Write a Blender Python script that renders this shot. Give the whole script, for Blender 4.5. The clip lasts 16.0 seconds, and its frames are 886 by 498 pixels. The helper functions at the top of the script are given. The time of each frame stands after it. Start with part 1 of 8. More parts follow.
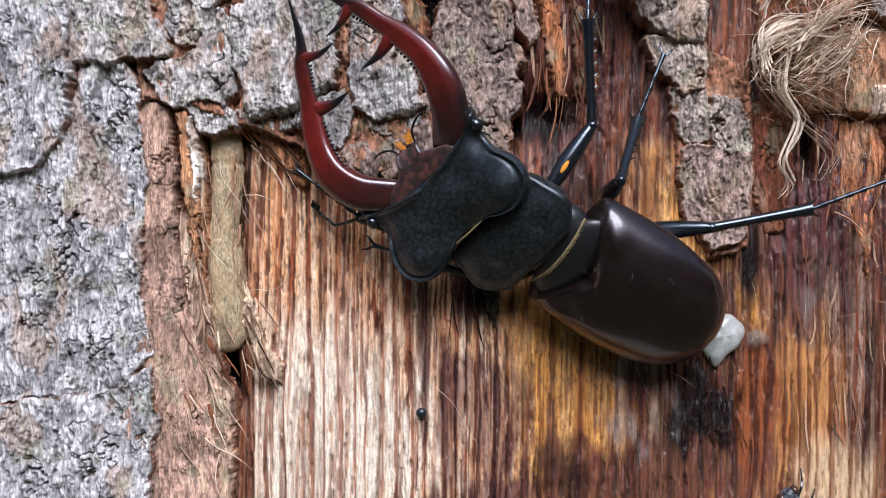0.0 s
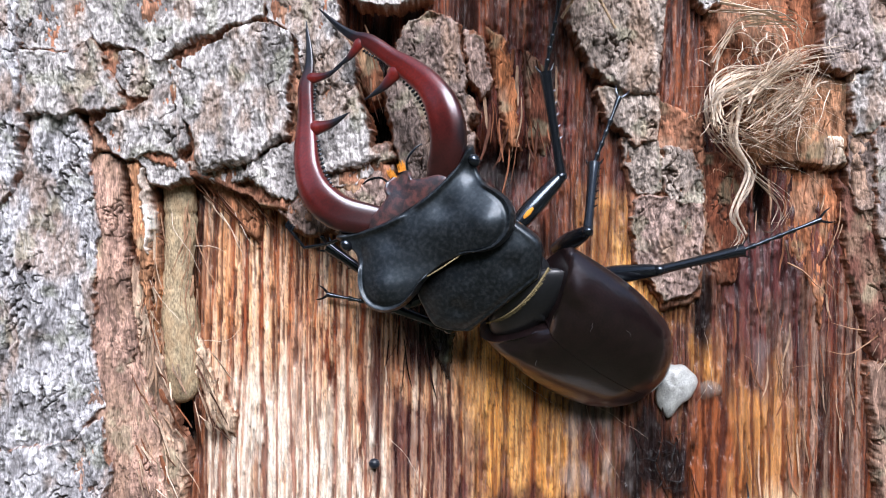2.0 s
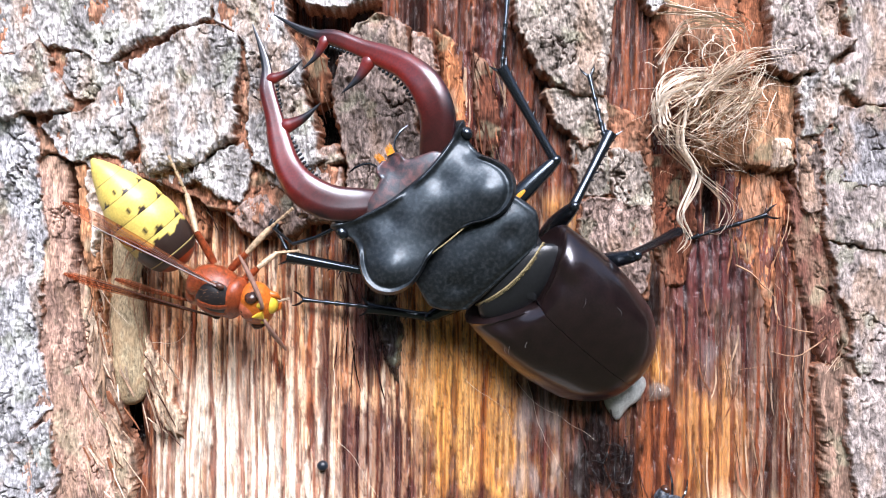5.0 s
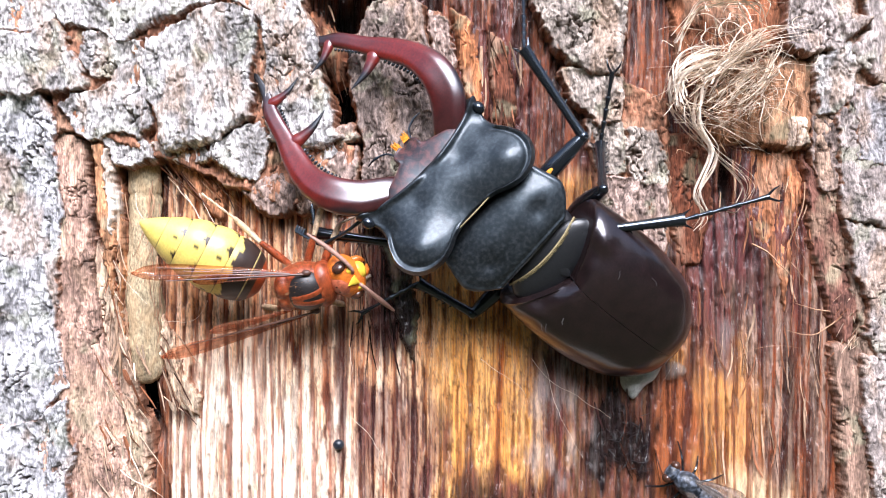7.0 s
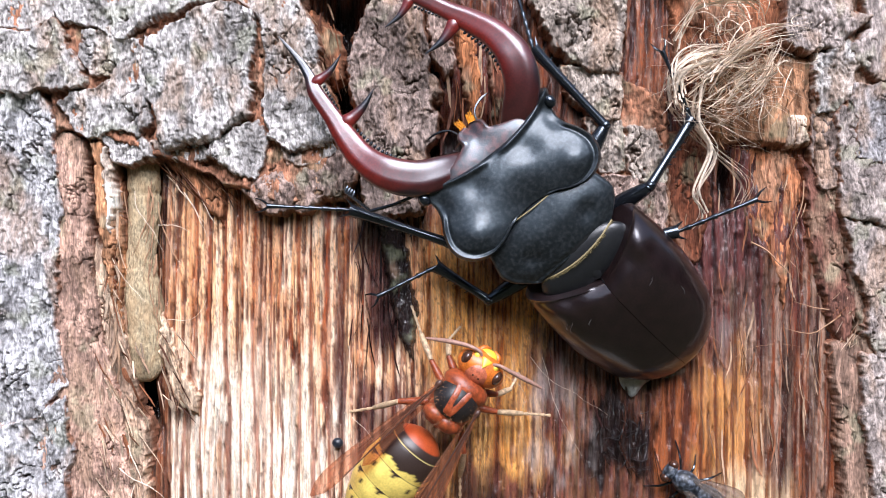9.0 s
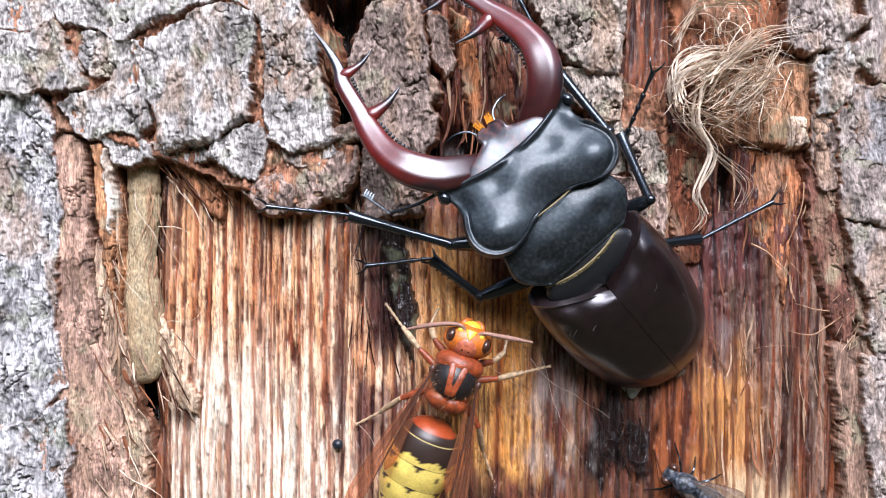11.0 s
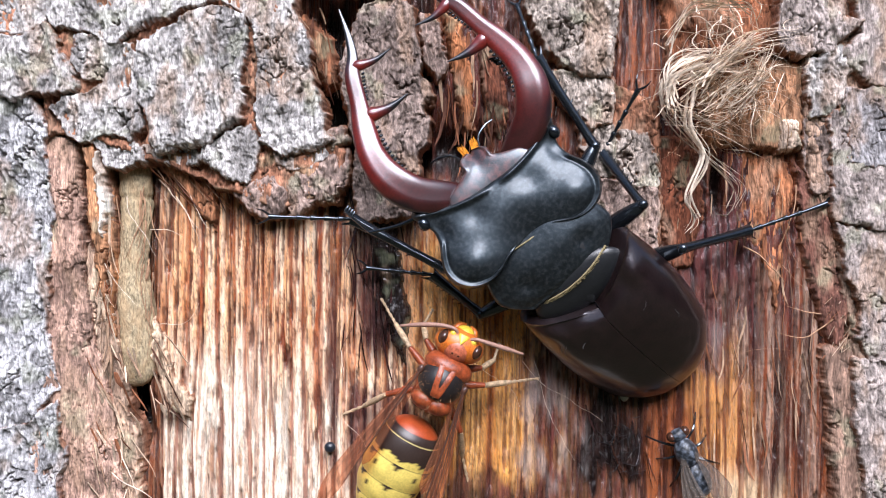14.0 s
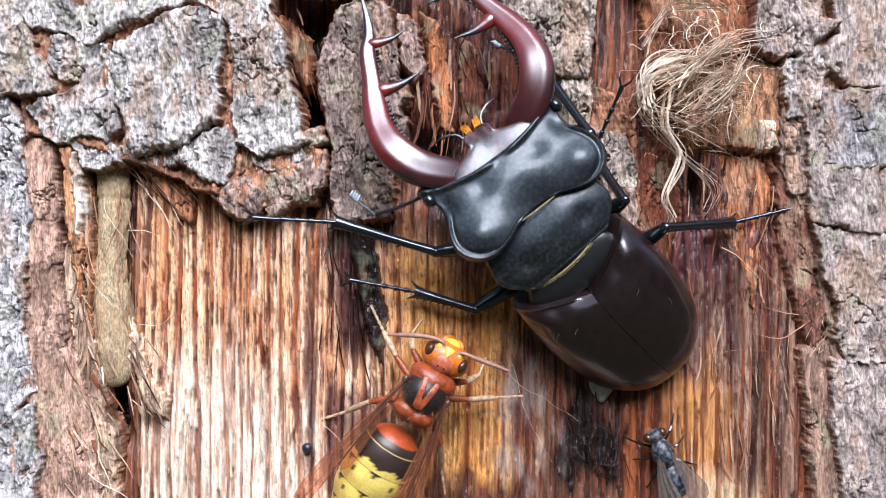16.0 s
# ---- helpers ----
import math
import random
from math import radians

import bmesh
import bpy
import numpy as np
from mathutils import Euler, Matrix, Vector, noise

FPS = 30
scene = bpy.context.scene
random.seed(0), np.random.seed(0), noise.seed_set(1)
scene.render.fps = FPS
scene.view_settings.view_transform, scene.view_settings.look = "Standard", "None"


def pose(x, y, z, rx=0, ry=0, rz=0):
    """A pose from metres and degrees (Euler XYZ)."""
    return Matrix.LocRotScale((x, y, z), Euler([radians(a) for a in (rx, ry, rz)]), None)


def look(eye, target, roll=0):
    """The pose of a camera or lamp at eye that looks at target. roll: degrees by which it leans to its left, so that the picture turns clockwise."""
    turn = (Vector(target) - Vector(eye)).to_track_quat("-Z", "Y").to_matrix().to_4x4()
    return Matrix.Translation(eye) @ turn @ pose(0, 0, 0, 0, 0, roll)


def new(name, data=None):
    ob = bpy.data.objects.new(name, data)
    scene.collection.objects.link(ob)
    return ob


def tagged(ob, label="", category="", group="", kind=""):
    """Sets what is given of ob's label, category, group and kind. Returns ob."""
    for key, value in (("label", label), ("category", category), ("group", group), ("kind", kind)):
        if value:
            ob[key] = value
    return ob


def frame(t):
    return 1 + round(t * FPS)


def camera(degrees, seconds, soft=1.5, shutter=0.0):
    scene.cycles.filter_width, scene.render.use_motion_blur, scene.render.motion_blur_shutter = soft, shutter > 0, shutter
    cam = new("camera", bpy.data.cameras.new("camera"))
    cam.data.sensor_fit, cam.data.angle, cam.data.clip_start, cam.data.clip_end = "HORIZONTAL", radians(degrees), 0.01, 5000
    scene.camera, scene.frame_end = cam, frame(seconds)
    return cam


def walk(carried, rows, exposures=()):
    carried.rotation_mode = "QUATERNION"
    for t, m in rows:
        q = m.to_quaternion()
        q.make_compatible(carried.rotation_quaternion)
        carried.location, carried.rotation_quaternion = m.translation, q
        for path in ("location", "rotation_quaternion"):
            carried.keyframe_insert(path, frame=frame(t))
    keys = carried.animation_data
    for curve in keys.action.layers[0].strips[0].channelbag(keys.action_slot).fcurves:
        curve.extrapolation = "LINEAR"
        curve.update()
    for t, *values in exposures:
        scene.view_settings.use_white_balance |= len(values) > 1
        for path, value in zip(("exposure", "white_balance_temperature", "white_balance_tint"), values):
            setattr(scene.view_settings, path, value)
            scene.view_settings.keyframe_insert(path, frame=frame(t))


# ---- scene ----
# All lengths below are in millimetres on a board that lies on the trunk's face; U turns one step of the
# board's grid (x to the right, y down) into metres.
U = 0.115 / 1568


def mm(x, y, z, rx=0, ry=0, rz=0):
    return pose(x / 1000, y / 1000, z / 1000, rx, ry, rz)


def board(gx, gy, h=0.0):
    return Vector(((gx - 784) * U, -h / 1000, (441 - gy) * U))


# ---- camera ----
cam = camera(40.0, 16.0, soft=1.0, shutter=0.25)
walk(cam, [
        (0, mm(-10.72, -158.0, -4.55, 90, 0, 0)), (0.5, mm(-8.42, -158.0, -3.48, 90, 0, 0)), (1, mm(-6.40, -158.0, -2.47, 90, 0, 0)),
        (1.5, mm(-5.39, -158.0, -0.67, 90, 0, 0)), (2, mm(-4.61, -158.0, 2.02, 90, 0, 0)), (2.5, mm(-2.81, -158.0, 3.37, 90, 0, 0)),
        (3, mm(1.01, -158.0, 4.04, 90, 0, 0)), (3.5, mm(3.15, -158.0, 2.69, 90, 0, 0)), (4, mm(3.26, -158.0, 3.37, 90, 0, 0)),
        (6.5, mm(-0.11, -158.0, -0.23, 90, 0, 0)), (7, mm(-0.00, -158.0, -0.45, 90, 0, 0)), (7.5, mm(-0.00, -158.0, -0.67, 90, 0, 0)),
        (8, mm(0.11, -158.0, -0.78, 90, 0, 0)), (8.5, mm(0.11, -158.0, -0.67, 90, 0, 0)), (9, mm(0.12, -158.0, -0.67, 90, 0, 0)),
        (11.5, mm(0.11, -158.0, -0.45, 90, 0, 0)), (12, mm(0.11, -158.0, -0.45, 90, 0, 0)), (12.5, mm(-0.00, -158.0, 0.00, 90, 0, 0)),
        (13, mm(0.23, -158.0, -0.11, 90, 0, 0)), (13.5, mm(0.56, -158.0, 0.00, 90, 0, 0)), (14, mm(1.12, -158.0, -0.11, 90, 0, 0)),
        (14.5, mm(2.13, -158.0, -0.11, 90, 0, 0)), (15, mm(3.04, -158.0, -0.11, 90, 0, 0)), (15.5, mm(3.71, -158.0, -0.11, 90, 0, 0)),
        (16, mm(4.04, -158.0, 0.00, 90, 0, 0)),
    ], exposures=[(0, 0.98), (0.5, 1.06), (1.0, 1.22), (1.5, 1.24), (3.5, 1.59), (4.2, 1.64), (6.5, 1.92), (7.5, 1.88), (8.2, 1.69), (9, 1.46), (16, 1.42)])

# ---- light ----
world = bpy.data.worlds.new("sky")
scene.world = world
world.use_nodes = True
wn = world.node_tree
sky = wn.nodes.new("ShaderNodeTexSky")
sky.sky_type = "NISHITA"
sky.sun_disc = False
SUN_UP, SUN_TURN = radians(43), radians(173)
sky.sun_elevation, sky.sun_rotation = SUN_UP, SUN_TURN
sky.air_density, sky.dust_density, sky.ozone_density = 1.0, 2.0, 1.5
wn.nodes["Background"].inputs["Strength"].default_value = 0.065
wn.links.new(sky.outputs[0], wn.nodes["Background"].inputs["Color"])
sun = new("sun", bpy.data.lights.new("sun", "SUN"))
sun.data.energy, sun.data.angle, sun.data.color = 2.6, radians(40), (0.97, 0.985, 1.12)
sun.matrix_world = look((0.12, -1.0, 0.95), (0, 0, 0))

# ---- noise for shapes ----


def hashed(ix, iy, seed):
    h = (ix.astype(np.int64) * 374761393 + iy.astype(np.int64) * 668265263 + seed * 974634777) & 0xFFFFFFFF
    h = ((h ^ (h >> 13)) * 1274126177) & 0xFFFFFFFF
    return ((h ^ (h >> 16)) & 0xFFFF) / 65535.0


def lattice(x, y, seed):
    x, y = np.broadcast_arrays(np.asarray(x, float), np.asarray(y, float))
    ix, iy = np.floor(x), np.floor(y)
    fx, fy = x - ix, y - iy
    fx, fy = fx * fx * (3 - 2 * fx), fy * fy * (3 - 2 * fy)
    a, b = hashed(ix, iy, seed), hashed(ix + 1, iy, seed)
    c, d = hashed(ix, iy + 1, seed), hashed(ix + 1, iy + 1, seed)
    return (a * (1 - fx) + b * fx) * (1 - fy) + (c * (1 - fx) + d * fx) * fy


def fbm(x, y, octaves=4, seed=0):
    total, weight, size = 0.0, 0.5, 1.0
    for i in range(octaves):
        total = total + weight * (lattice(x * size, y * size, seed + 17 * i) * 2 - 1)
        weight, size = weight * 0.5, size * 2.03
    return total


def step(a, b, x):
    s = np.clip((x - a) / (b - a), 0, 1)
    return s * s * (3 - 2 * s)


def cells(x, y, seed):
    """Distance to the border between the cells of a jittered grid, 0 on the border."""
    ix, iy = np.floor(x), np.floor(y)
    best, second = np.full(x.shape, 9.0), np.full(x.shape, 9.0)
    for dx in (-1, 0, 1):
        for dy in (-1, 0, 1):
            cx, cy = ix + dx, iy + dy
            d = np.hypot(cx + hashed(cx, cy, seed) - x, cy + hashed(cx, cy, seed + 5) - y)
            second = np.minimum(second, np.maximum(best, d))
            best = np.minimum(best, d)
    return second - best


# ---- materials ----


def material(name, colour, rough=0.5, spec=0.5, vary=0.3, size=1.0, bump=0.0, stretch=(1, 1, 1), tint=None, attribute="", metal=0.0,
             coat=0.0, wet=0.0, sheen=None, coat_rough=0.12):
    """A surface with grain at two scales. size: the coarse grain in mm; vary: how far it changes the colour."""
    mat = bpy.data.materials.new(name)
    mat.use_nodes = True
    n, l = mat.node_tree.nodes, mat.node_tree.links
    bsdf = n["Principled BSDF"]
    where, mapping = n.new("ShaderNodeTexCoord"), n.new("ShaderNodeMapping")
    mapping.inputs["Scale"].default_value = tuple(1000 / size * s for s in stretch)
    l.new(where.outputs["Object"], mapping.inputs[0])
    coarse, fine = n.new("ShaderNodeTexNoise"), n.new("ShaderNodeTexNoise")
    for tex, scale, detail in ((coarse, 1.0, 5), (fine, 5.1, 4)):
        tex.inputs["Scale"].default_value, tex.inputs["Detail"].default_value = scale, detail
        l.new(mapping.outputs[0], tex.inputs["Vector"])
    both = n.new("ShaderNodeMath")
    both.operation = "MULTIPLY_ADD"
    both.inputs[1].default_value = 0.5
    l.new(fine.outputs["Fac"], both.inputs[0])
    half = n.new("ShaderNodeMath")
    half.operation, half.inputs[1].default_value = "MULTIPLY", 0.5
    l.new(coarse.outputs["Fac"], half.inputs[0])
    l.new(half.outputs[0], both.inputs[2])
    ramp = n.new("ShaderNodeMapRange")
    ramp.inputs["From Min"].default_value, ramp.inputs["From Max"].default_value = 0.38, 0.62
    ramp.inputs["To Min"].default_value, ramp.inputs["To Max"].default_value = 1 - vary, 1 + vary
    l.new(both.outputs[0], ramp.inputs["Value"])
    mix = n.new("ShaderNodeVectorMath")
    mix.operation = "MULTIPLY"
    if attribute:
        read = n.new("ShaderNodeAttribute")
        read.attribute_name = attribute
        l.new(read.outputs["Color"], mix.inputs[0])
    elif tint:
        two = n.new("ShaderNodeMix")
        two.data_type = "RGBA"
        two.inputs["A"].default_value, two.inputs["B"].default_value = (*colour, 1), (*tint, 1)
        sharp = n.new("ShaderNodeMapRange")
        sharp.inputs["From Min"].default_value, sharp.inputs["From Max"].default_value = 0.42, 0.62
        l.new(coarse.outputs["Fac"], sharp.inputs["Value"])
        l.new(sharp.outputs[0], two.inputs["Factor"])
        l.new(two.outputs["Result"], mix.inputs[0])
    else:
        mix.inputs[0].default_value = colour
    l.new(ramp.outputs[0], mix.inputs[1])
    l.new(mix.outputs[0], bsdf.inputs["Base Color"])
    bsdf.inputs["Roughness"].default_value = rough
    if wet:
        gloss = n.new("ShaderNodeMapRange")
        gloss.inputs["From Min"].default_value, gloss.inputs["From Max"].default_value = 0.42, 0.6
        gloss.inputs["To Min"].default_value, gloss.inputs["To Max"].default_value = rough, max(rough - wet, 0.08)
        l.new(both.outputs[0], gloss.inputs["Value"])
        l.new(gloss.outputs[0], bsdf.inputs["Roughness"])
        if attribute:
            soaked = n.new("ShaderNodeMix")
            soaked.inputs["B"].default_value = 0.16
            l.new(read.outputs["Alpha"], soaked.inputs["Factor"])
            l.new(gloss.outputs[0], soaked.inputs["A"])
            l.new(soaked.outputs["Result"], bsdf.inputs["Roughness"])
    bsdf.inputs["Specular IOR Level"].default_value, bsdf.inputs["Metallic"].default_value = spec, metal
    bsdf.inputs["Coat Weight"].default_value, bsdf.inputs["Coat Roughness"].default_value = coat, coat_rough
    if sheen:
        bsdf.inputs["Specular Tint"].default_value = (*sheen, 1)
    if bump:
        relief = n.new("ShaderNodeBump")
        relief.inputs["Strength"].default_value, relief.inputs["Distance"].default_value = 1.0, bump / 1000
        l.new(both.outputs[0], relief.inputs["Height"])
        l.new(relief.outputs[0], bsdf.inputs["Normal"])
    return mat


BARK = material("grey_bark", (0.5, 0.5, 0.48), 0.9, 0.2, 0.5, 0.34, 0.24, (1, 1, 0.30), attribute="grain")
WOOD = material("bare_sapwood", (0.6, 0.4, 0.2), 0.44, 0.6, 0.44, 0.26, 0.2, (1, 1, 0.11), attribute="grain", wet=0.42)
INNER = material("red_inner_bark", (0.3, 0.13, 0.06), 0.85, 0.25, 0.5, 0.8, 0.3, (1, 1, 0.15), attribute="grain")
SHRED = material("torn_bast", (0.5, 0.35, 0.22), 0.8, 0.3, 0.45, 0.5, 0.08, (1, 1, 0.12), attribute="grain")
BLACK = material("black_chitin", (0.012, 0.013, 0.015), 0.36, 0.6, 0.3, 0.35, 0.012)
HEAD_BLACK = material("dull_black_chitin", (0.005, 0.006, 0.007), 0.5, 0.55, 0.7, 0.5, 0.06, sheen=(0.68, 0.86, 1.0), coat=0.38, coat_rough=0.2, wet=0.12, tint=(0.014, 0.016, 0.018))
BROW = material("brown_black_chitin", (0.030, 0.016, 0.015), 0.4, 0.8, 0.5, 0.9, 0.06, tint=(0.075, 0.026, 0.021), coat=0.6, coat_rough=0.22, sheen=(0.7, 0.88, 1.0))
LEG_BLACK = material("glossy_black_chitin", (0.006, 0.007, 0.009), 0.2, 1.0, 0.3, 0.4, 0.01, sheen=(0.75, 0.88, 1.0))
ELYTRA = material("dark_brown_chitin", (0.0085, 0.0042, 0.0042), 0.34, 0.4, 0.4, 1.4, 0.05, coat=1.0, coat_rough=0.14, sheen=(0.9, 0.88, 1.0))
SCUFF = material("scuffed_chitin", (0.10, 0.095, 0.10), 0.5, 0.6, 0.5, 0.3, 0.03)
JAW = material("wine_red_chitin", (0.13, 0.012, 0.008), 0.32, 0.5, 0.3, 1.5, 0.012, coat=1.0, coat_rough=0.24, attribute="grain", sheen=(0.85, 0.9, 1.0))
YELLOW_HAIR = material("pale_gold_hair", (0.26, 0.21, 0.11), 0.7, 0.3, 0.4, 0.3, 0.05)
ORANGE_HAIR = material("orange_hair", (0.75, 0.3, 0.03), 0.7, 0.3, 0.4, 0.3, 0.05)
FIBRE = material("pale_bast_fibre", (0.70, 0.58, 0.46), 0.8, 0.3, 0.35, 2.0, 0.02)
BROWN_FIBRE = material("brown_bast_fibre", (0.34, 0.2, 0.12), 0.8, 0.3, 0.35, 2.0, 0.02)
COCOON = material("tan_cocoon_silk", (0.46, 0.37, 0.235), 0.85, 0.2, 0.5, 1.1, 0.45, (1, 1, 0.4), tint=(0.32, 0.235, 0.14))
SAP = material("milky_sap", (0.38, 0.39, 0.37), 0.3, 0.6, 0.3, 1.0, 0.15, coat=0.5)
CROWN = material("pink_brown_chitin", (0.42, 0.11, 0.055), 0.38, 0.5, 0.4, 0.5, 0.05)
ORANGE = material("orange_chitin", (0.55, 0.14, 0.02), 0.36, 0.5, 0.35, 0.8, 0.03)
RUST = material("rust_red_chitin", (0.25, 0.05, 0.016), 0.36, 0.5, 0.55, 0.5, 0.06)
HORNET_BLACK = material("hornet_black", (0.015, 0.012, 0.012), 0.4, 0.5, 0.3, 0.5, 0.02)
HORNET_YELLOW = material("hornet_yellow", (0.72, 0.5, 0.05), 0.38, 0.5, 0.15, 1.2, 0.01)
PIGMENT = material("banded_chitin", (0.5, 0.4, 0.1), 0.38, 0.5, 0.15, 1.2, 0.01, attribute="grain")
DARK_WOOD_GRAIN = material("wet_splinter_wood", (0.04, 0.02, 0.015), 0.34, 0.6, 0.5, 0.5, 0.15, (1, 1, 0.1), attribute="grain", wet=0.25)
EYE = material("brown_compound_eye", (0.05, 0.02, 0.012), 0.25, 0.6, 0.2, 0.2, 0.005)
LEG_TAN = material("hornet_leg_tan", (0.45, 0.32, 0.20), 0.4, 0.5, 0.5, 0.5, 0.04)
FUZZ = material("golden_fuzz", (0.26, 0.13, 0.06), 0.7, 0.3, 0.3, 1.0, 0.0)
FLY = material("blue_grey_fly", (0.012, 0.015, 0.02), 0.4, 0.5, 0.6, 0.45, 0.06, tint=(0.09, 0.105, 0.13))
BEAD = material("blue_black_bead", (0.012, 0.016, 0.024), 0.35, 0.5, 0.5, 0.5, 0.03)
WET_BLACK = material("wet_black_shred", (0.008, 0.007, 0.008), 0.4, 0.5, 0.5, 0.5, 0.1)
GROUND = material("leaf_litter", (0.05, 0.038, 0.022), 0.95, 0.2, 0.6, 40, 8.0, tint=(0.03, 0.04, 0.016))

LEAVES = material("backdrop_foliage", (0.035, 0.05, 0.02), 0.9, 0.2, 0.7, 600, 60.0, tint=(0.07, 0.09, 0.03))


def clear(name, colour, alpha, rough=0.15):
    mat = bpy.data.materials.new(name)
    mat.use_nodes = True
    n, l = mat.node_tree.nodes, mat.node_tree.links
    bsdf, out = n["Principled BSDF"], n["Material Output"]
    bsdf.inputs["Base Color"].default_value = (*colour, 1)
    bsdf.inputs["Roughness"].default_value = rough
    through_it, mix, tex = n.new("ShaderNodeBsdfTransparent"), n.new("ShaderNodeMixShader"), n.new("ShaderNodeTexNoise")
    through_it.inputs[0].default_value = (*[min(1, c * 1.3 + 0.58) for c in colour], 1)
    tex.inputs["Scale"].default_value = 700
    change = n.new("ShaderNodeMapRange")
    change.inputs["To Min"].default_value, change.inputs["To Max"].default_value = alpha - 0.12, alpha + 0.12
    l.new(tex.outputs["Fac"], change.inputs["Value"])
    l.new(change.outputs[0], mix.inputs[0])
    l.new(through_it.outputs[0], mix.inputs[1])
    l.new(bsdf.outputs[0], mix.inputs[2])
    l.new(mix.outputs[0], out.inputs["Surface"])
    return mat


WING = clear("amber_wing_membrane", (0.34, 0.17, 0.10), 0.2, 0.08)
VEIN = material("brown_wing_vein", (0.07, 0.03, 0.02), 0.4, 0.5, 0.2, 1.0, 0.01)
FEELER = material("mauve_tan_feeler", (0.30, 0.17, 0.13), 0.5, 0.4, 0.25, 0.5, 0.02)
FLY_WING = clear("smoky_wing_membrane", (0.20, 0.17, 0.15), 0.3)
BUBBLE = clear("clear_sap", (0.35, 0.3, 0.26), 0.3, 0.05)

# ---- shapes ----


def obj(name, mesh, mat, parent=None, label=""):
    ob = new(name, mesh)
    if not mesh.materials:
        mesh.materials.append(mat)
    for p in mesh.polygons:
        p.use_smooth = True
    ob.parent = parent
    return tagged(ob, label)


def part(name, bm, mat, parent=None, label=""):
    bmesh.ops.recalc_face_normals(bm, faces=bm.faces)
    mesh = bpy.data.meshes.new(name)
    bm.to_mesh(mesh)
    bm.free()
    mesh.set_sharp_from_angle(angle=radians(55))
    return obj(name, mesh, mat, parent, label)


def thing(name, label, category, kind="", group=""):
    return tagged(new(name), label, category, group, kind)


def loop_rings(bm, rings, caps=True):
    made = [[bm.verts.new(p) for p in ring] for ring in rings]
    for a, b in zip(made, made[1:]):
        for i in range(len(a)):
            j = (i + 1) % len(a)
            bm.faces.new((a[i], a[j], b[j], b[i]))
    if caps:
        bm.faces.new(made[0])
        bm.faces.new(made[-1][::-1])


def tube(path, radii, seg=8, flat=1.0, bm=None, up=(0, 0, 1)):
    """A round or flattened rod along a path; lengths in mm."""
    bm = bm or bmesh.new()
    path = [Vector(p) / 1000 for p in path]
    rings, side = [], None
    for i, p in enumerate(path):
        way = (path[min(i + 1, len(path) - 1)] - path[max(i - 1, 0)]).normalized()
        side = (side - way * side.dot(way)) if side else way.cross(Vector(up))
        if side.length < 1e-6:
            side = way.cross(Vector((1, 0, 0.01)))
        side.normalize()
        other = way.cross(side)
        r = radii[i] / 1000
        rings.append([p + (side * math.cos(a) + other * math.sin(a) * flat) * r for a in (2 * math.pi * k / seg for k in range(seg))])
    loop_rings(bm, rings)
    return bm


def smooth_path(points, n=24):
    """Catmull-Rom curve through the points; each point may carry a radius as its last number."""
    pts = [np.array(p, float) for p in points]
    pts = [2 * pts[0] - pts[1]] + pts + [2 * pts[-1] - pts[-2]]
    out = []
    for k in range(n + 1):
        s = k / n * (len(pts) - 3)
        i = min(int(s), len(pts) - 4)
        f = s - i
        a, b, c, d = pts[i:i + 4]
        out.append(0.5 * (2 * b + (c - a) * f + (2 * a - 5 * b + 4 * c - d) * f * f + (3 * b - a - 3 * c + d) * f ** 3))
    return out


def horn(points, n=24, seg=10, flat=1.0, bm=None):
    path = smooth_path(points, n)
    return tube([p[:3] for p in path], [max(p[3], 0.02) for p in path], seg, flat, bm)


def surface(func, nu, nv, wrap=True, bm=None):
    """A closed skin: func(u, v) in mm with u, v from 0 to 1; v goes round."""
    bm = bm or bmesh.new()
    rings = [[Vector(func(u / nu, v / nv)) / 1000 for v in range(nv)] for u in range(nu + 1)]
    loop_rings(bm, rings)
    return bm


def ball(centre, radii, nu=10, nv=14, bm=None):
    def f(u, v):
        a, b = math.pi * (0.02 + 0.96 * u), 2 * math.pi * v
        return (centre[0] + radii[0] * math.sin(a) * math.cos(b), centre[1] - radii[1] * math.cos(a), centre[2] + radii[2] * math.sin(a) * math.sin(b))
    return surface(f, nu, nv, bm=bm)


def between(table, x):
    """Smooth lookup in a short table of (x, value), without overshoot."""
    if x <= table[0][0]:
        return table[0][1]
    if x >= table[-1][0]:
        return table[-1][1]
    i = next(k for k in range(len(table) - 1) if x <= table[k + 1][0])
    slopes = [(b[1] - a[1]) / (b[0] - a[0]) for a, b in zip(table, table[1:])]

    def lean(k):
        if k == 0 or k == len(table) - 1:
            return slopes[0 if k == 0 else -1]
        p, q = slopes[k - 1], slopes[k]
        return 0 if p * q <= 0 else 2 * p * q / (p + q)
    (x0, y0), (x1, y1) = table[i], table[i + 1]
    w = x1 - x0
    f = (x - x0) / w
    return (y0 * (1 + 2 * f) + lean(i) * w * f) * (1 - f) ** 2 + (y1 * (3 - 2 * f) - lean(i + 1) * w * (1 - f)) * f * f
# ---- the trunk ----


def soft_spot(gx, gy, cx, cy, rx, ry, seed=3, rag=0.5):
    """A stain with a ragged rim, 1 in its middle."""
    d = np.hypot((gx - cx) / rx, (gy - cy) / ry) + rag * fbm(gx / 26.0, gy / 120.0, 4, seed)
    return 1 - step(0.55, 1.1, d)


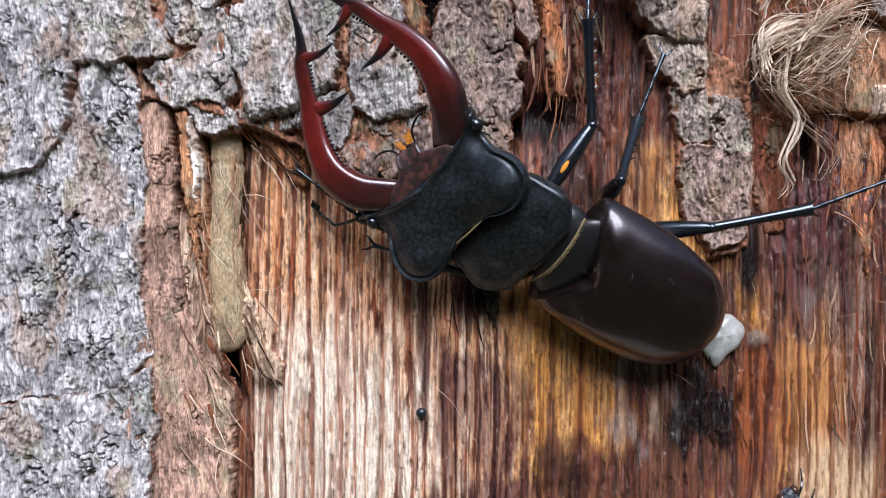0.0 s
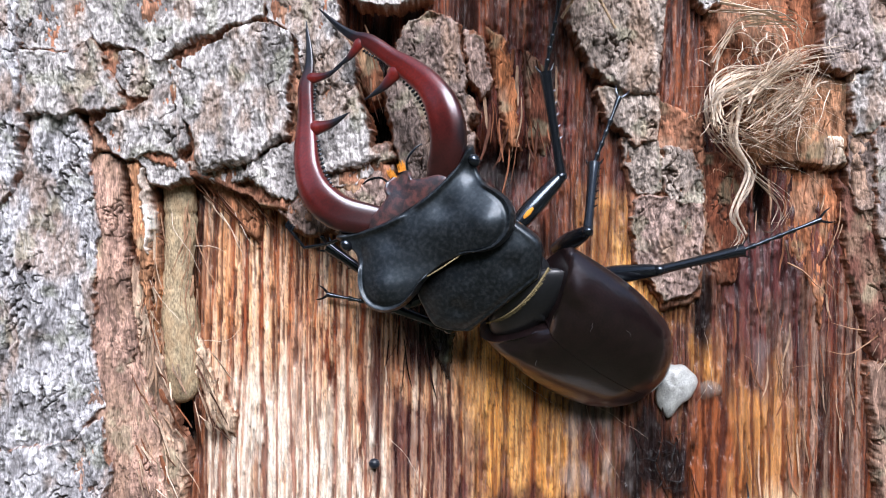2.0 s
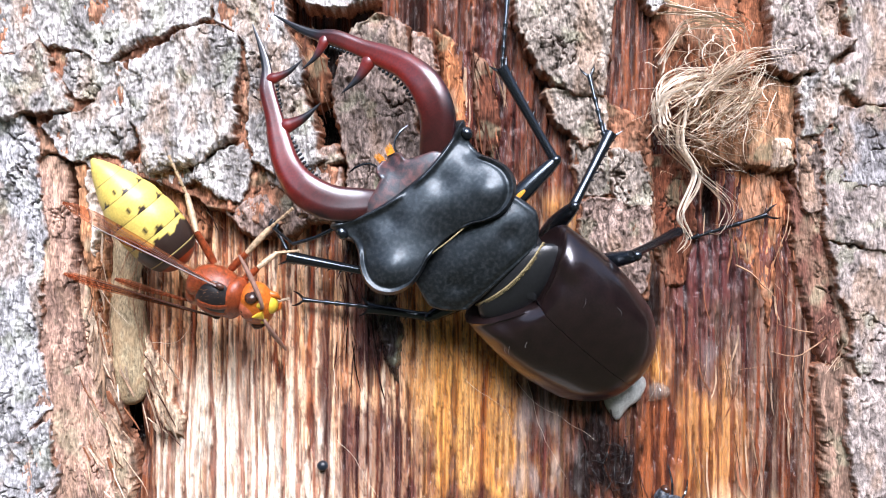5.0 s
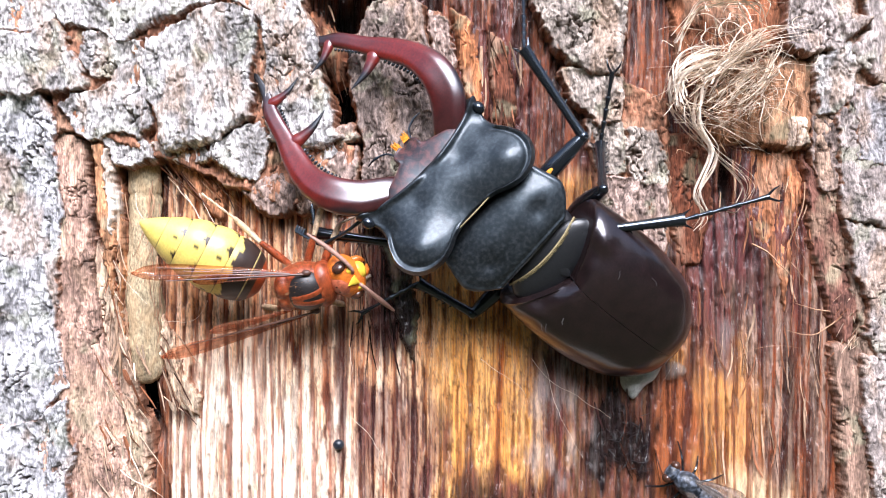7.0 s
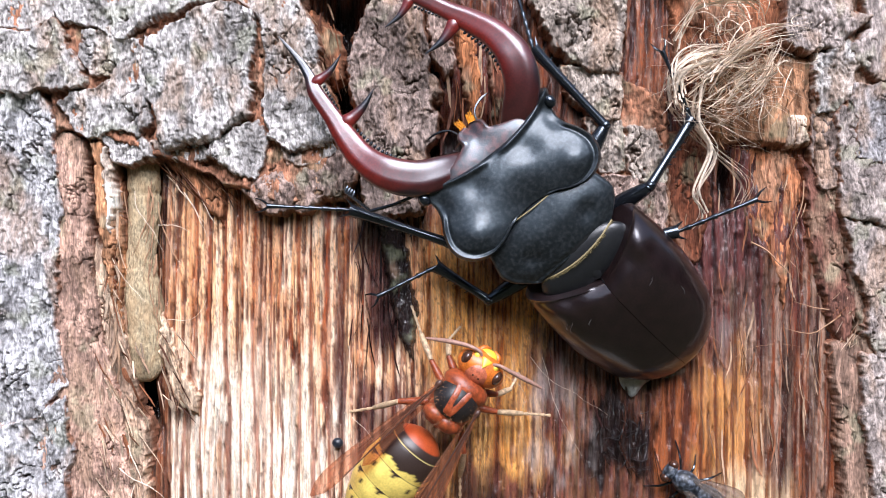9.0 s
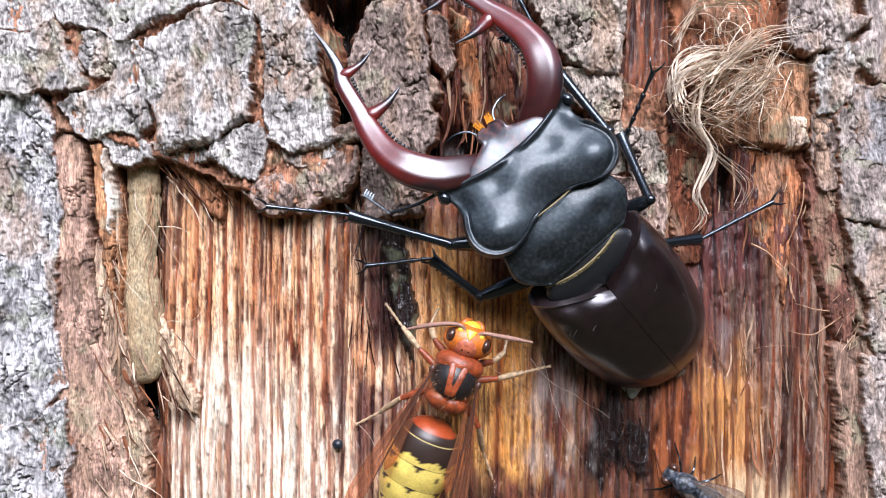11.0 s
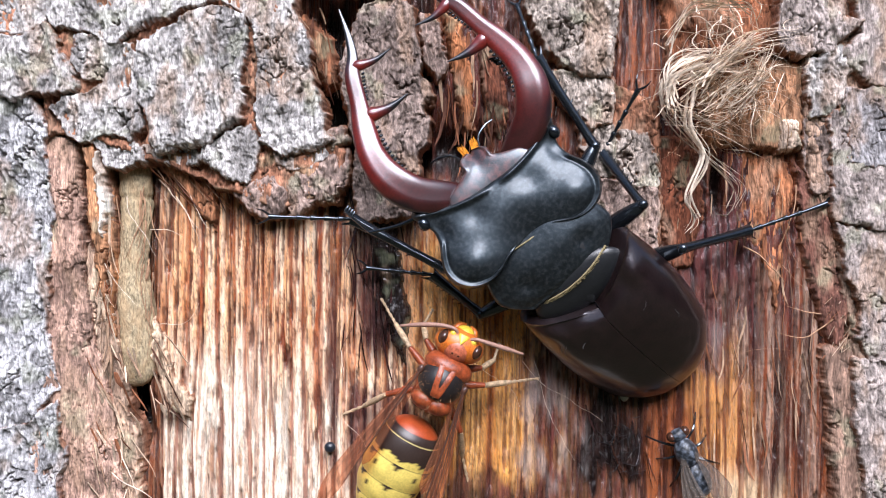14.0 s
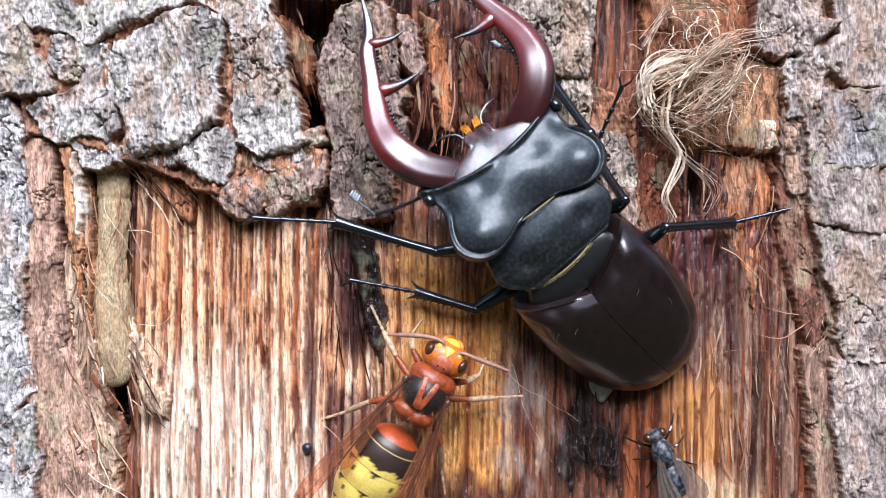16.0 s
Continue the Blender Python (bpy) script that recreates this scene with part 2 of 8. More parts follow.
def sheet(name, gx, gy, height, grain, keep, mat, parent, label="", soaked=None):
    """A relief over the board: height in mm, grain the colour at every point; keep: which points are used."""
    rows, cols = gx.shape
    xyz = np.stack([(gx - 784) * U, -height / 1000, (441 - gy) * U], -1)
    index = np.full((rows, cols), -1)
    quads = keep[:-1, :-1] & keep[1:, :-1] & keep[:-1, 1:] & keep[1:, 1:]
    used = np.zeros_like(keep)
    for a, b in ((0, 0), (1, 0), (0, 1), (1, 1)):
        used[a:rows - 1 + a, b:cols - 1 + b] |= quads
    index[used] = np.arange(used.sum())
    faces = np.stack([index[:-1, :-1], index[1:, :-1], index[1:, 1:], index[:-1, 1:]], -1)[quads]
    mesh = bpy.data.meshes.new(name)
    mesh.vertices.add(int(used.sum()))
    mesh.vertices.foreach_set("co", xyz[used].ravel())
    mesh.loops.add(faces.size)
    mesh.loops.foreach_set("vertex_index", faces.ravel())
    mesh.polygons.add(len(faces))
    mesh.polygons.foreach_set("loop_start", np.arange(0, faces.size, 4))
    mesh.update(calc_edges=True)
    colour = mesh.attributes.new("grain", "FLOAT_COLOR", "POINT")
    rgba = np.concatenate([np.clip(grain[used], 0.003, 0.9), (np.zeros_like(gx) if soaked is None else soaked)[used][:, None]], 1)
    colour.data.foreach_set("color", rgba.astype(np.float32).ravel())
    mesh.materials.append(mat)
    mesh.polygons.foreach_set("use_smooth", np.ones(len(faces), bool))
    ob = new(name, mesh)
    ob.parent = parent
    return tagged(ob, label)


def mixed(a, b, f):
    return np.asarray(a) * (1 - f[..., None]) + np.asarray(b) * f[..., None]


def sapwood(parent):
    gx, gy = np.meshgrid(np.arange(-210, 1710, 1.8), np.arange(-115, 1160, 3.8))
    x, y = gx * U * 1000, gy * U * 1000
    sway = 0.7 * fbm(x / 9, y / 30, 3, 5)
    lean = x + sway + 0.02 * y
    fine = fbm(lean / 0.20, y / 7, 2, 12)
    torn = fbm(lean / 0.34, y / 2.6, 4, 13)
    hairline = fbm(lean / 0.13, y / 5, 2, 74)
    # year rings cut lengthwise: a groove every 1.9 mm, between them narrower ones that come and go
    turn = lean / 1.9 + 1.0 * fbm(x / 4.2, y / 45, 3, 11) + 0.35 * fbm(x / 1.6, y / 30, 2, 77) + 0.12 * torn
    ring = np.abs(turn - np.round(turn)) * 2
    thick = 0.30 + 0.22 * fbm(turn / 1.3, y / 9, 3, 72) + 0.22 * torn
    groove = 1 - step(thick * 0.5, thick * 0.5 + 0.16, ring)
    between_rings = step(0.10, 0.24, fbm(lean / 0.42, y / 22, 3, 73) + 0.35 * torn)
    groove = np.maximum(groove, 0.75 * between_rings)
    flecks = step(0.10, 0.22, torn + 0.3 * fine)
    slit = step(0.20, 0.28, fbm(lean / 0.30, y / 14, 3, 14) + 0.3 * torn)
    height = -0.34 * groove - 0.14 * flecks - 0.4 * slit + 0.14 * fine + 0.06 * hairline + 0.6 * fbm(x / 14, y / 40, 2, 9)
    # deeper behind the plates at the top, in the cocoon's channel and in the pit below it
    top_edge = 300 + 30 * fbm(gx / 40, gy / 300, 2, 4) + 0.10 * (gx - 300) * (gx < 700)
    height -= 2.6 * (1 - step(-25, 15, gy - top_edge)) * (gx < 780)
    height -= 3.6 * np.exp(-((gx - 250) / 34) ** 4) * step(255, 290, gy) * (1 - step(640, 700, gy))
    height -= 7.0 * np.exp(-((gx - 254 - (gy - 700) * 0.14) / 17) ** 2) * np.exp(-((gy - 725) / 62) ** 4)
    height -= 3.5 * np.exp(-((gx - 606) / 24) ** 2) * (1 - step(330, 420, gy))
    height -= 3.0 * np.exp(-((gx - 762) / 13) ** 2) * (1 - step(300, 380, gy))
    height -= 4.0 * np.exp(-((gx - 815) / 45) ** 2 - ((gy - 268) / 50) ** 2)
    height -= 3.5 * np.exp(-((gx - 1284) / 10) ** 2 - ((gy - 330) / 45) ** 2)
    # torn ledges where the bast came away in layers
    peel = (1 - step(320, 400, gy)) * step(770, 800, gx) * (1 - step(930, 960, gx))
    peel = np.maximum(peel, step(1165, 1215, gx) * (1 - step(400, 620, gy + 60 * fbm(gx / 30, gy / 90, 2, 75))))
    layers = fbm(x / 2.2 + 0.3 * torn, y / 7.0, 3, 76) * 3.4
    ledge = (np.floor(layers) + step(0.7, 0.98, layers - np.floor(layers))) / 3.4
    height += 1.5 * ledge * peel
    red = np.maximum(step(1165, 1235, gx + 40 * fbm(gx / 60, gy / 200, 3, 21)), 1 - step(-20, 30, gy - top_edge))
    red = np.maximum(red, soft_spot(gx, gy, 880, 340, 130, 180, 30))
    red = np.maximum(red, 0.85 * (1 - step(292, 312, gx)) * step(250, 300, gy))
    amber = step(740, 800, gx + 30 * fbm(gx / 40, gy / 150, 3, 22)) * (1 - red)
    bleached = soft_spot(gx, gy, 420, 850, 250, 260, 23, 0.4) * (1 - red)
    cream = mixed((0.84, 0.56, 0.34), (0.29, 0.082, 0.038), groove)
    cream = mixed(cream, (0.86, 0.71, 0.55), 0.85 * step(-0.05, 0.16, -fbm(lean / 0.75, y / 30, 3, 17) + 0.4 * torn) * (1 - groove))
    cream = mixed(cream, (0.62, 0.29, 0.14), 0.4 * step(0.0, 0.25, fbm(lean / 1.3, y / 16, 3, 78)) * (1 - bleached))
    cream = mixed(cream, (0.15, 0.045, 0.024), 0.8 * flecks * groove)
    cream = mixed(cream, (0.66, 0.31, 0.13), 0.4 * step(0.05, 0.25, fbm(lean / 0.5, y / 5, 3, 87)) * (1 - groove) * (1 - bleached))
    cream = mixed(cream, (0.86, 0.76, 0.63), 0.92 * bleached * (1 - 0.8 * groove))
    cream = mixed(cream, (0.07, 0.024, 0.017), 0.75 * slit * (1 - 0.5 * bleached))
    soft = 0.5 * step(0.0, 0.3, fbm(lean / 1.1, y / 70, 3, 79)) + 0.5 * groove
    honey = mixed((0.74, 0.37, 0.105), (0.36, 0.11, 0.032), soft)
    honey = mixed(honey, (0.82, 0.50, 0.20), 0.45 * step(0.02, 0.25, -fbm(lean / 0.8, y / 60, 3, 80)))
    honey = mixed(honey, (0.12, 0.04, 0.02), 0.6 * slit)
    rust = mixed((0.19, 0.055, 0.026), (0.055, 0.015, 0.010), 0.85 * groove)
    rust = mixed(rust, (0.32, 0.11, 0.048), 0.5 * step(0.0, 0.22, fbm(lean / 0.9, y / 9, 4, 81) + 0.3 * ledge))
    rust = mixed(rust, (0.44, 0.28, 0.20), 0.45 * flecks * (1 - groove))
    rust = mixed(rust, (0.035, 0.013, 0.010), 0.85 * np.maximum(slit, step(0.08, 0.24, fbm(lean / 1.0, y / 26, 4, 15))))
    # dry pale fibres on the far side of the wound
    dry = step(1215, 1290, gx + 25 * fbm(gx / 30, gy / 90, 2, 82)) * step(400, 520, gy + 60 * fbm(gx / 25, gy / 80, 3, 83))
    rust = mixed(rust, (0.40, 0.27, 0.20), 0.7 * dry * step(-0.06, 0.14, fbm(lean / 0.42, y / 34, 4, 84)) * (1 - 0.6 * groove))
    stained = 0.8 * (1 - step(520, 800, gy + 70 * fbm(gx / 70, gy / 120, 3, 71)))      # tannin-orange where the wound is fresh
    cream = mixed(cream, cream * np.array((1.0, 0.90, 0.82)), stained)
    grain = mixed(mixed(cream, honey, amber), rust, red)
    grain = mixed(grain, (0.10, 0.035, 0.022), 0.6 * step(0.22, 0.36, fbm(x / 0.17, y / 0.55, 2, 70)) * (1 - 0.6 * bleached))
    grain = mixed(grain, grain * np.array((0.72, 0.54, 0.42)), 0.8 * step(0.08, 0.3, hairline))
    warm = soft_spot(gx, gy, 1265, 800, 90, 200, 33) * (1 - step(1350, 1450, gx))
    grain = mixed(grain, mixed((0.62, 0.28, 0.085), (0.19, 0.06, 0.022), groove), 0.75 * warm)
    pale_foot = soft_spot(gx, gy, 1320, 910, 100, 90, 34)
    grain = mixed(grain, mixed((0.66, 0.47, 0.29), (0.30, 0.13, 0.06), groove), 0.85 * pale_foot)
    # old sap: dark runs down the middle and a wet black patch under the tail
    wine = 0.75 * soft_spot(gx, gy, 725, 815, 110, 130, 41, 0.9) + 0.9 * soft_spot(gx, gy, 880, 950, 240, 70, 42, 0.8)
    wine += 0.9 * soft_spot(gx, gy, 604, 640, 13, 260, 43, 0.5) + soft_spot(gx, gy, 685, 470, 44, 190, 44, 0.7)
    wine += 0.7 * soft_spot(gx, gy, 648, 790, 20, 150, 47, 0.8) + 1.2 * soft_spot(gx, gy, 1125, 785, 150, 260, 54, 0.6) + 0.7 * soft_spot(gx, gy, 1045, 650, 120, 75, 55, 0.6)
    wine += 0.9 * soft_spot(gx, gy, 900, 890, 170, 70, 65, 0.8) + 0.6 * soft_spot(gx, gy, 1010, 800, 90, 150, 66, 0.9) + 0.5 * soft_spot(gx, gy, 1290, 440, 60, 60, 63, 0.9) + 0.75 * soft_spot(gx, gy, 1250, 430, 190, 230, 88, 1.0) + 0.6 * soft_spot(gx, gy, 840, 180, 120, 210, 89, 0.9)
    grain = mixed(grain, mixed((0.11, 0.032, 0.032), (0.024, 0.009, 0.012), groove), 0.88 * np.clip(wine, 0, 1))
    rusty = soft_spot(gx, gy, 1190, 790, 70, 130, 85, 0.8)
    grain = mixed(grain, mixed((0.30, 0.085, 0.026), (0.09, 0.024, 0.012), groove), 0.7 * rusty)
    # black sap, plus shade put into the colour of the carved pits
    tar_and_pits = 1.2 * soft_spot(gx, gy, 1095, 800, 85, 95, 45, 0.9) + soft_spot(gx, gy, 815, 268, 55, 60, 46, 0.5)
    tar_and_pits += soft_spot(gx, gy, 606, 170, 30, 230, 48, 0.3) + 0.55 * soft_spot(gx, gy, 850, 900, 70, 40, 49, 1.0)
    tar_and_pits += 0.8 * soft_spot(gx, gy, 690, 405, 70, 60, 50, 0.6) + soft_spot(gx, gy, 760, 150, 16, 220, 52, 0.4) + 0.7 * soft_spot(gx, gy, 870, 400, 60, 80, 53, 0.7)
    tar_and_pits += 0.7 * soft_spot(gx, gy, 700, 560, 34, 130, 56, 0.5) + 0.7 * soft_spot(gx, gy, 1400, 720, 14, 130, 57, 0.9) + soft_spot(gx, gy, 1180, 520, 22, 130, 58, 0.6)
    tar_and_pits += soft_spot(gx, gy, 1284, 335, 14, 70, 61, 0.3) + 0.7 * soft_spot(gx, gy, 1365, 345, 24, 30, 62, 0.8)
    tar_and_pits += soft_spot(gx, gy, 254, 720, 22, 62, 60, 0.3)
    grain = mixed(grain, (0.009, 0.005, 0.005), 0.95 * np.clip(tar_and_pits, 0, 1))
    mould = soft_spot(gx, gy, 985, 740, 70, 130, 51, 1.0) + 0.5 * soft_spot(gx, gy, 1290, 560, 18, 120, 86, 0.6)
    grain = mixed(grain, (0.46, 0.41, 0.38), 0.42 * np.clip(mould, 0, 1) * step(-0.3, 0.4, fbm(x / 1.4, y / 4.0, 4, 59)))
    return sheet("sapwood", gx, gy, height, grain, np.ones_like(gx, bool), WOOD, parent, "streaked cream and red-brown bare sapwood with dark sap stains and pits painted dark",
                 np.clip(0.5 * wine + tar_and_pits + 0.35 * amber, 0, 1) * step(-0.15, 0.25, torn + fine))


def away_from(outline, x, y):
    """Signed distance to an outline, positive inside."""
    best, inside = np.full(x.shape, 1e9), np.zeros(x.shape, bool)
    for (x0, y0), (x1, y1) in zip(outline, outline[1:] + outline[:1]):
        dx, dy = x1 - x0, y1 - y0
        f = np.clip(((x - x0) * dx + (y - y0) * dy) / (dx * dx + dy * dy + 1e-9), 0, 1)
        best = np.minimum(best, np.hypot(x - x0 - f * dx, y - y0 - f * dy))
        crosses = ((y0 > y) != (y1 > y)) & (x < (x1 - x0) * (y - y0) / (y1 - y0 + 1e-12) + x0)
        inside ^= crosses
    return np.where(inside, best, -best)


def bark_plate(parent, outline, foot, thick, seed, tone=(0.44, 0.43, 0.41), rim=(0.30, 0.135, 0.075), edge=0.35, rough=1.0, rag=1.0, mat=None, grow=0.62,
               name="bark_plate", label="", pitch=1.65, streak=1.0):
    """A plate of bark: a crusty top with cracks, and a ragged red-brown side. The outline is drawn on the board and
    pulled in for the plate's height, so that its rim lies on the same line of sight."""
    pull = 1 - (foot + thick) / 158
    outline = [(784 + (a - 784) * pull, 441 + (b - 441) * pull) for a, b in outline]
    xs, ys = zip(*outline)
    gx, gy = np.meshgrid(np.arange(min(xs) - 20, max(xs) + 20, pitch), np.arange(min(ys) - 20, max(ys) + 20, pitch))
    x, y = gx * U * 1000, gy * U * 1000
    wx = x + rag * (0.6 * fbm(x / 2.0, y / 2.0, 4, seed) + 0.4 * fbm((0.8 * x + 0.6 * y) / 0.6, (0.8 * y - 0.6 * x) / 0.6, 3, seed + 1))
    wy = y + rag * (0.6 * fbm(x / 2.0, y / 2.0, 4, seed + 2) + 0.4 * fbm((0.7 * x - 0.7 * y) / 0.6, (0.7 * y + 0.7 * x) / 0.6, 3, seed + 3))
    d = away_from([(a * U * 1000, b * U * 1000) for a, b in outline], wx, wy) + grow
    up = step(-0.3, edge, d) ** 0.6
    swirl = x + 0.9 * fbm(x / 3.0, y / 4.5, 3, seed + 20) + 0.25 * fbm(x / 0.8, y / 1.1, 2, seed + 21)
    swell = fbm(x / 5.5, y / (8.0 * streak), 3, seed + 4)
    layers = fbm(swirl / 2.0, y / (3.6 * streak), 4, seed + 5) * 5.0
    ledge = (np.floor(layers) + step(0.6, 0.97, layers - np.floor(layers))) / 5.0     # flakes that overlie one another
    fibre = fbm(swirl / 0.30, y / (1.1 * streak), 3, seed + 7)
    hair = fbm(swirl / 0.16, y / (0.7 * streak), 2, seed + 22)
    pit = fbm(x / 0.30, y / 0.38, 2, seed + 15)
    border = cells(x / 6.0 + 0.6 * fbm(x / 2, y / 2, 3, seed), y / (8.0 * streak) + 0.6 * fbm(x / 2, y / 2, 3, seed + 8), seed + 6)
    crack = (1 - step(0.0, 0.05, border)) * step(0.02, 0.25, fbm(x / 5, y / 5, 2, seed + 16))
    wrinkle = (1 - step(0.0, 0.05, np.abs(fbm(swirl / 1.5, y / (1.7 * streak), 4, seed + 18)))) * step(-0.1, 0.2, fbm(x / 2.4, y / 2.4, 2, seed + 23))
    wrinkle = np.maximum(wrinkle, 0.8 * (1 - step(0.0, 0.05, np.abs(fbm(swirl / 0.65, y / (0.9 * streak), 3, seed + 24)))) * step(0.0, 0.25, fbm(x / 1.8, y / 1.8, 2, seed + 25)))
    height = foot + thick * up - 0.22 * wrinkle * rough + rough * (1.3 * swell + 1.25 * ledge + 0.5 * fibre + 0.16 * hair + 0.15 * pit - 1.0 * crack) * step(0.0, 0.9, d)
    side = 1 - step(0.0, 0.32, d + 0.5 * fibre)
    tone = np.array(tone) * ((1.08, 1.06, 1.07) if mat is None else 1.0)
    grain = mixed(tone * np.ones(gx.shape + (1,)), tone * 1.5, step(-0.12, 0.25, fibre + 0.5 * ledge))
    grain = mixed(grain, tone * (0.50, 0.49, 0.49), step(0.0, 0.3, fbm(x / 2.8, y / 3.6, 4, seed + 17)) * 0.7)
    # hollows, and below them wrinkles and cracks, have their shade put into the colour
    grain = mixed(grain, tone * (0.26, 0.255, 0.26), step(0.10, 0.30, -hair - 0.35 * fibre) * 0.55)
    grain = mixed(grain, (0.38, 0.25, 0.17), 0.5 * step(0.08, 0.38, fbm(x / 3, y / 6, 3, seed + 10)))
    grain = mixed(grain, (0.34, 0.37, 0.24), 0.3 * step(0.2, 0.45, fbm(x / 3, y / 3, 3, seed + 13)))
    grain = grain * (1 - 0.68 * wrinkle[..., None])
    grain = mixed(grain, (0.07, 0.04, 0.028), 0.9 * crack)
    grain = mixed(grain, np.asarray(rim) * (0.75 + 0.6 * step(-0.3, 0.3, fibre))[..., None], 0.9 * side)
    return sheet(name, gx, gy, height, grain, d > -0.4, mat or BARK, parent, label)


def splinters(parent, rng, count, box, h, lean, length, width, tones, mat, name="splinter"):
    """Torn shreds of bast that lie on the trunk or lift off it, each a tapered curved flake with a colour of its own."""
    x0, y0, x1, y1 = box
    for k in range(count):
        gx, gy, f = rng.uniform(x0, x1), rng.uniform(y0, y1), rng.random()
        long, a, w = length * rng.uniform(0.4, 1.3), math.radians(90 + rng.gauss(lean, 9)), width * rng.uniform(0.4, 1.3)
        curl, lift, pts, n = rng.gauss(0, 0.25), rng.uniform(0.05, 1.0), [], 7
        for i in range(n + 1):
            q = i / n
            pts.append((*(board(gx, gy, h + lift * (q * q if k % 2 else (1 - q) ** 2)) * 1000), w * (0.25 + 0.75 * math.sin(math.pi * min(1, 0.12 + 0.88 * q)) ** 0.7)))
            gx, gy, a = gx + math.cos(a) * long / n, gy + math.sin(a) * long / n, a + curl / n + rng.gauss(0, 0.06)
        shred = part(name, horn(pts, 12, 5, 0.35), mat, parent)
        base = Vector(tones[k % len(tones)]) * rng.uniform(0.7, 1.25)
        tinted(shred, lambda p: base)


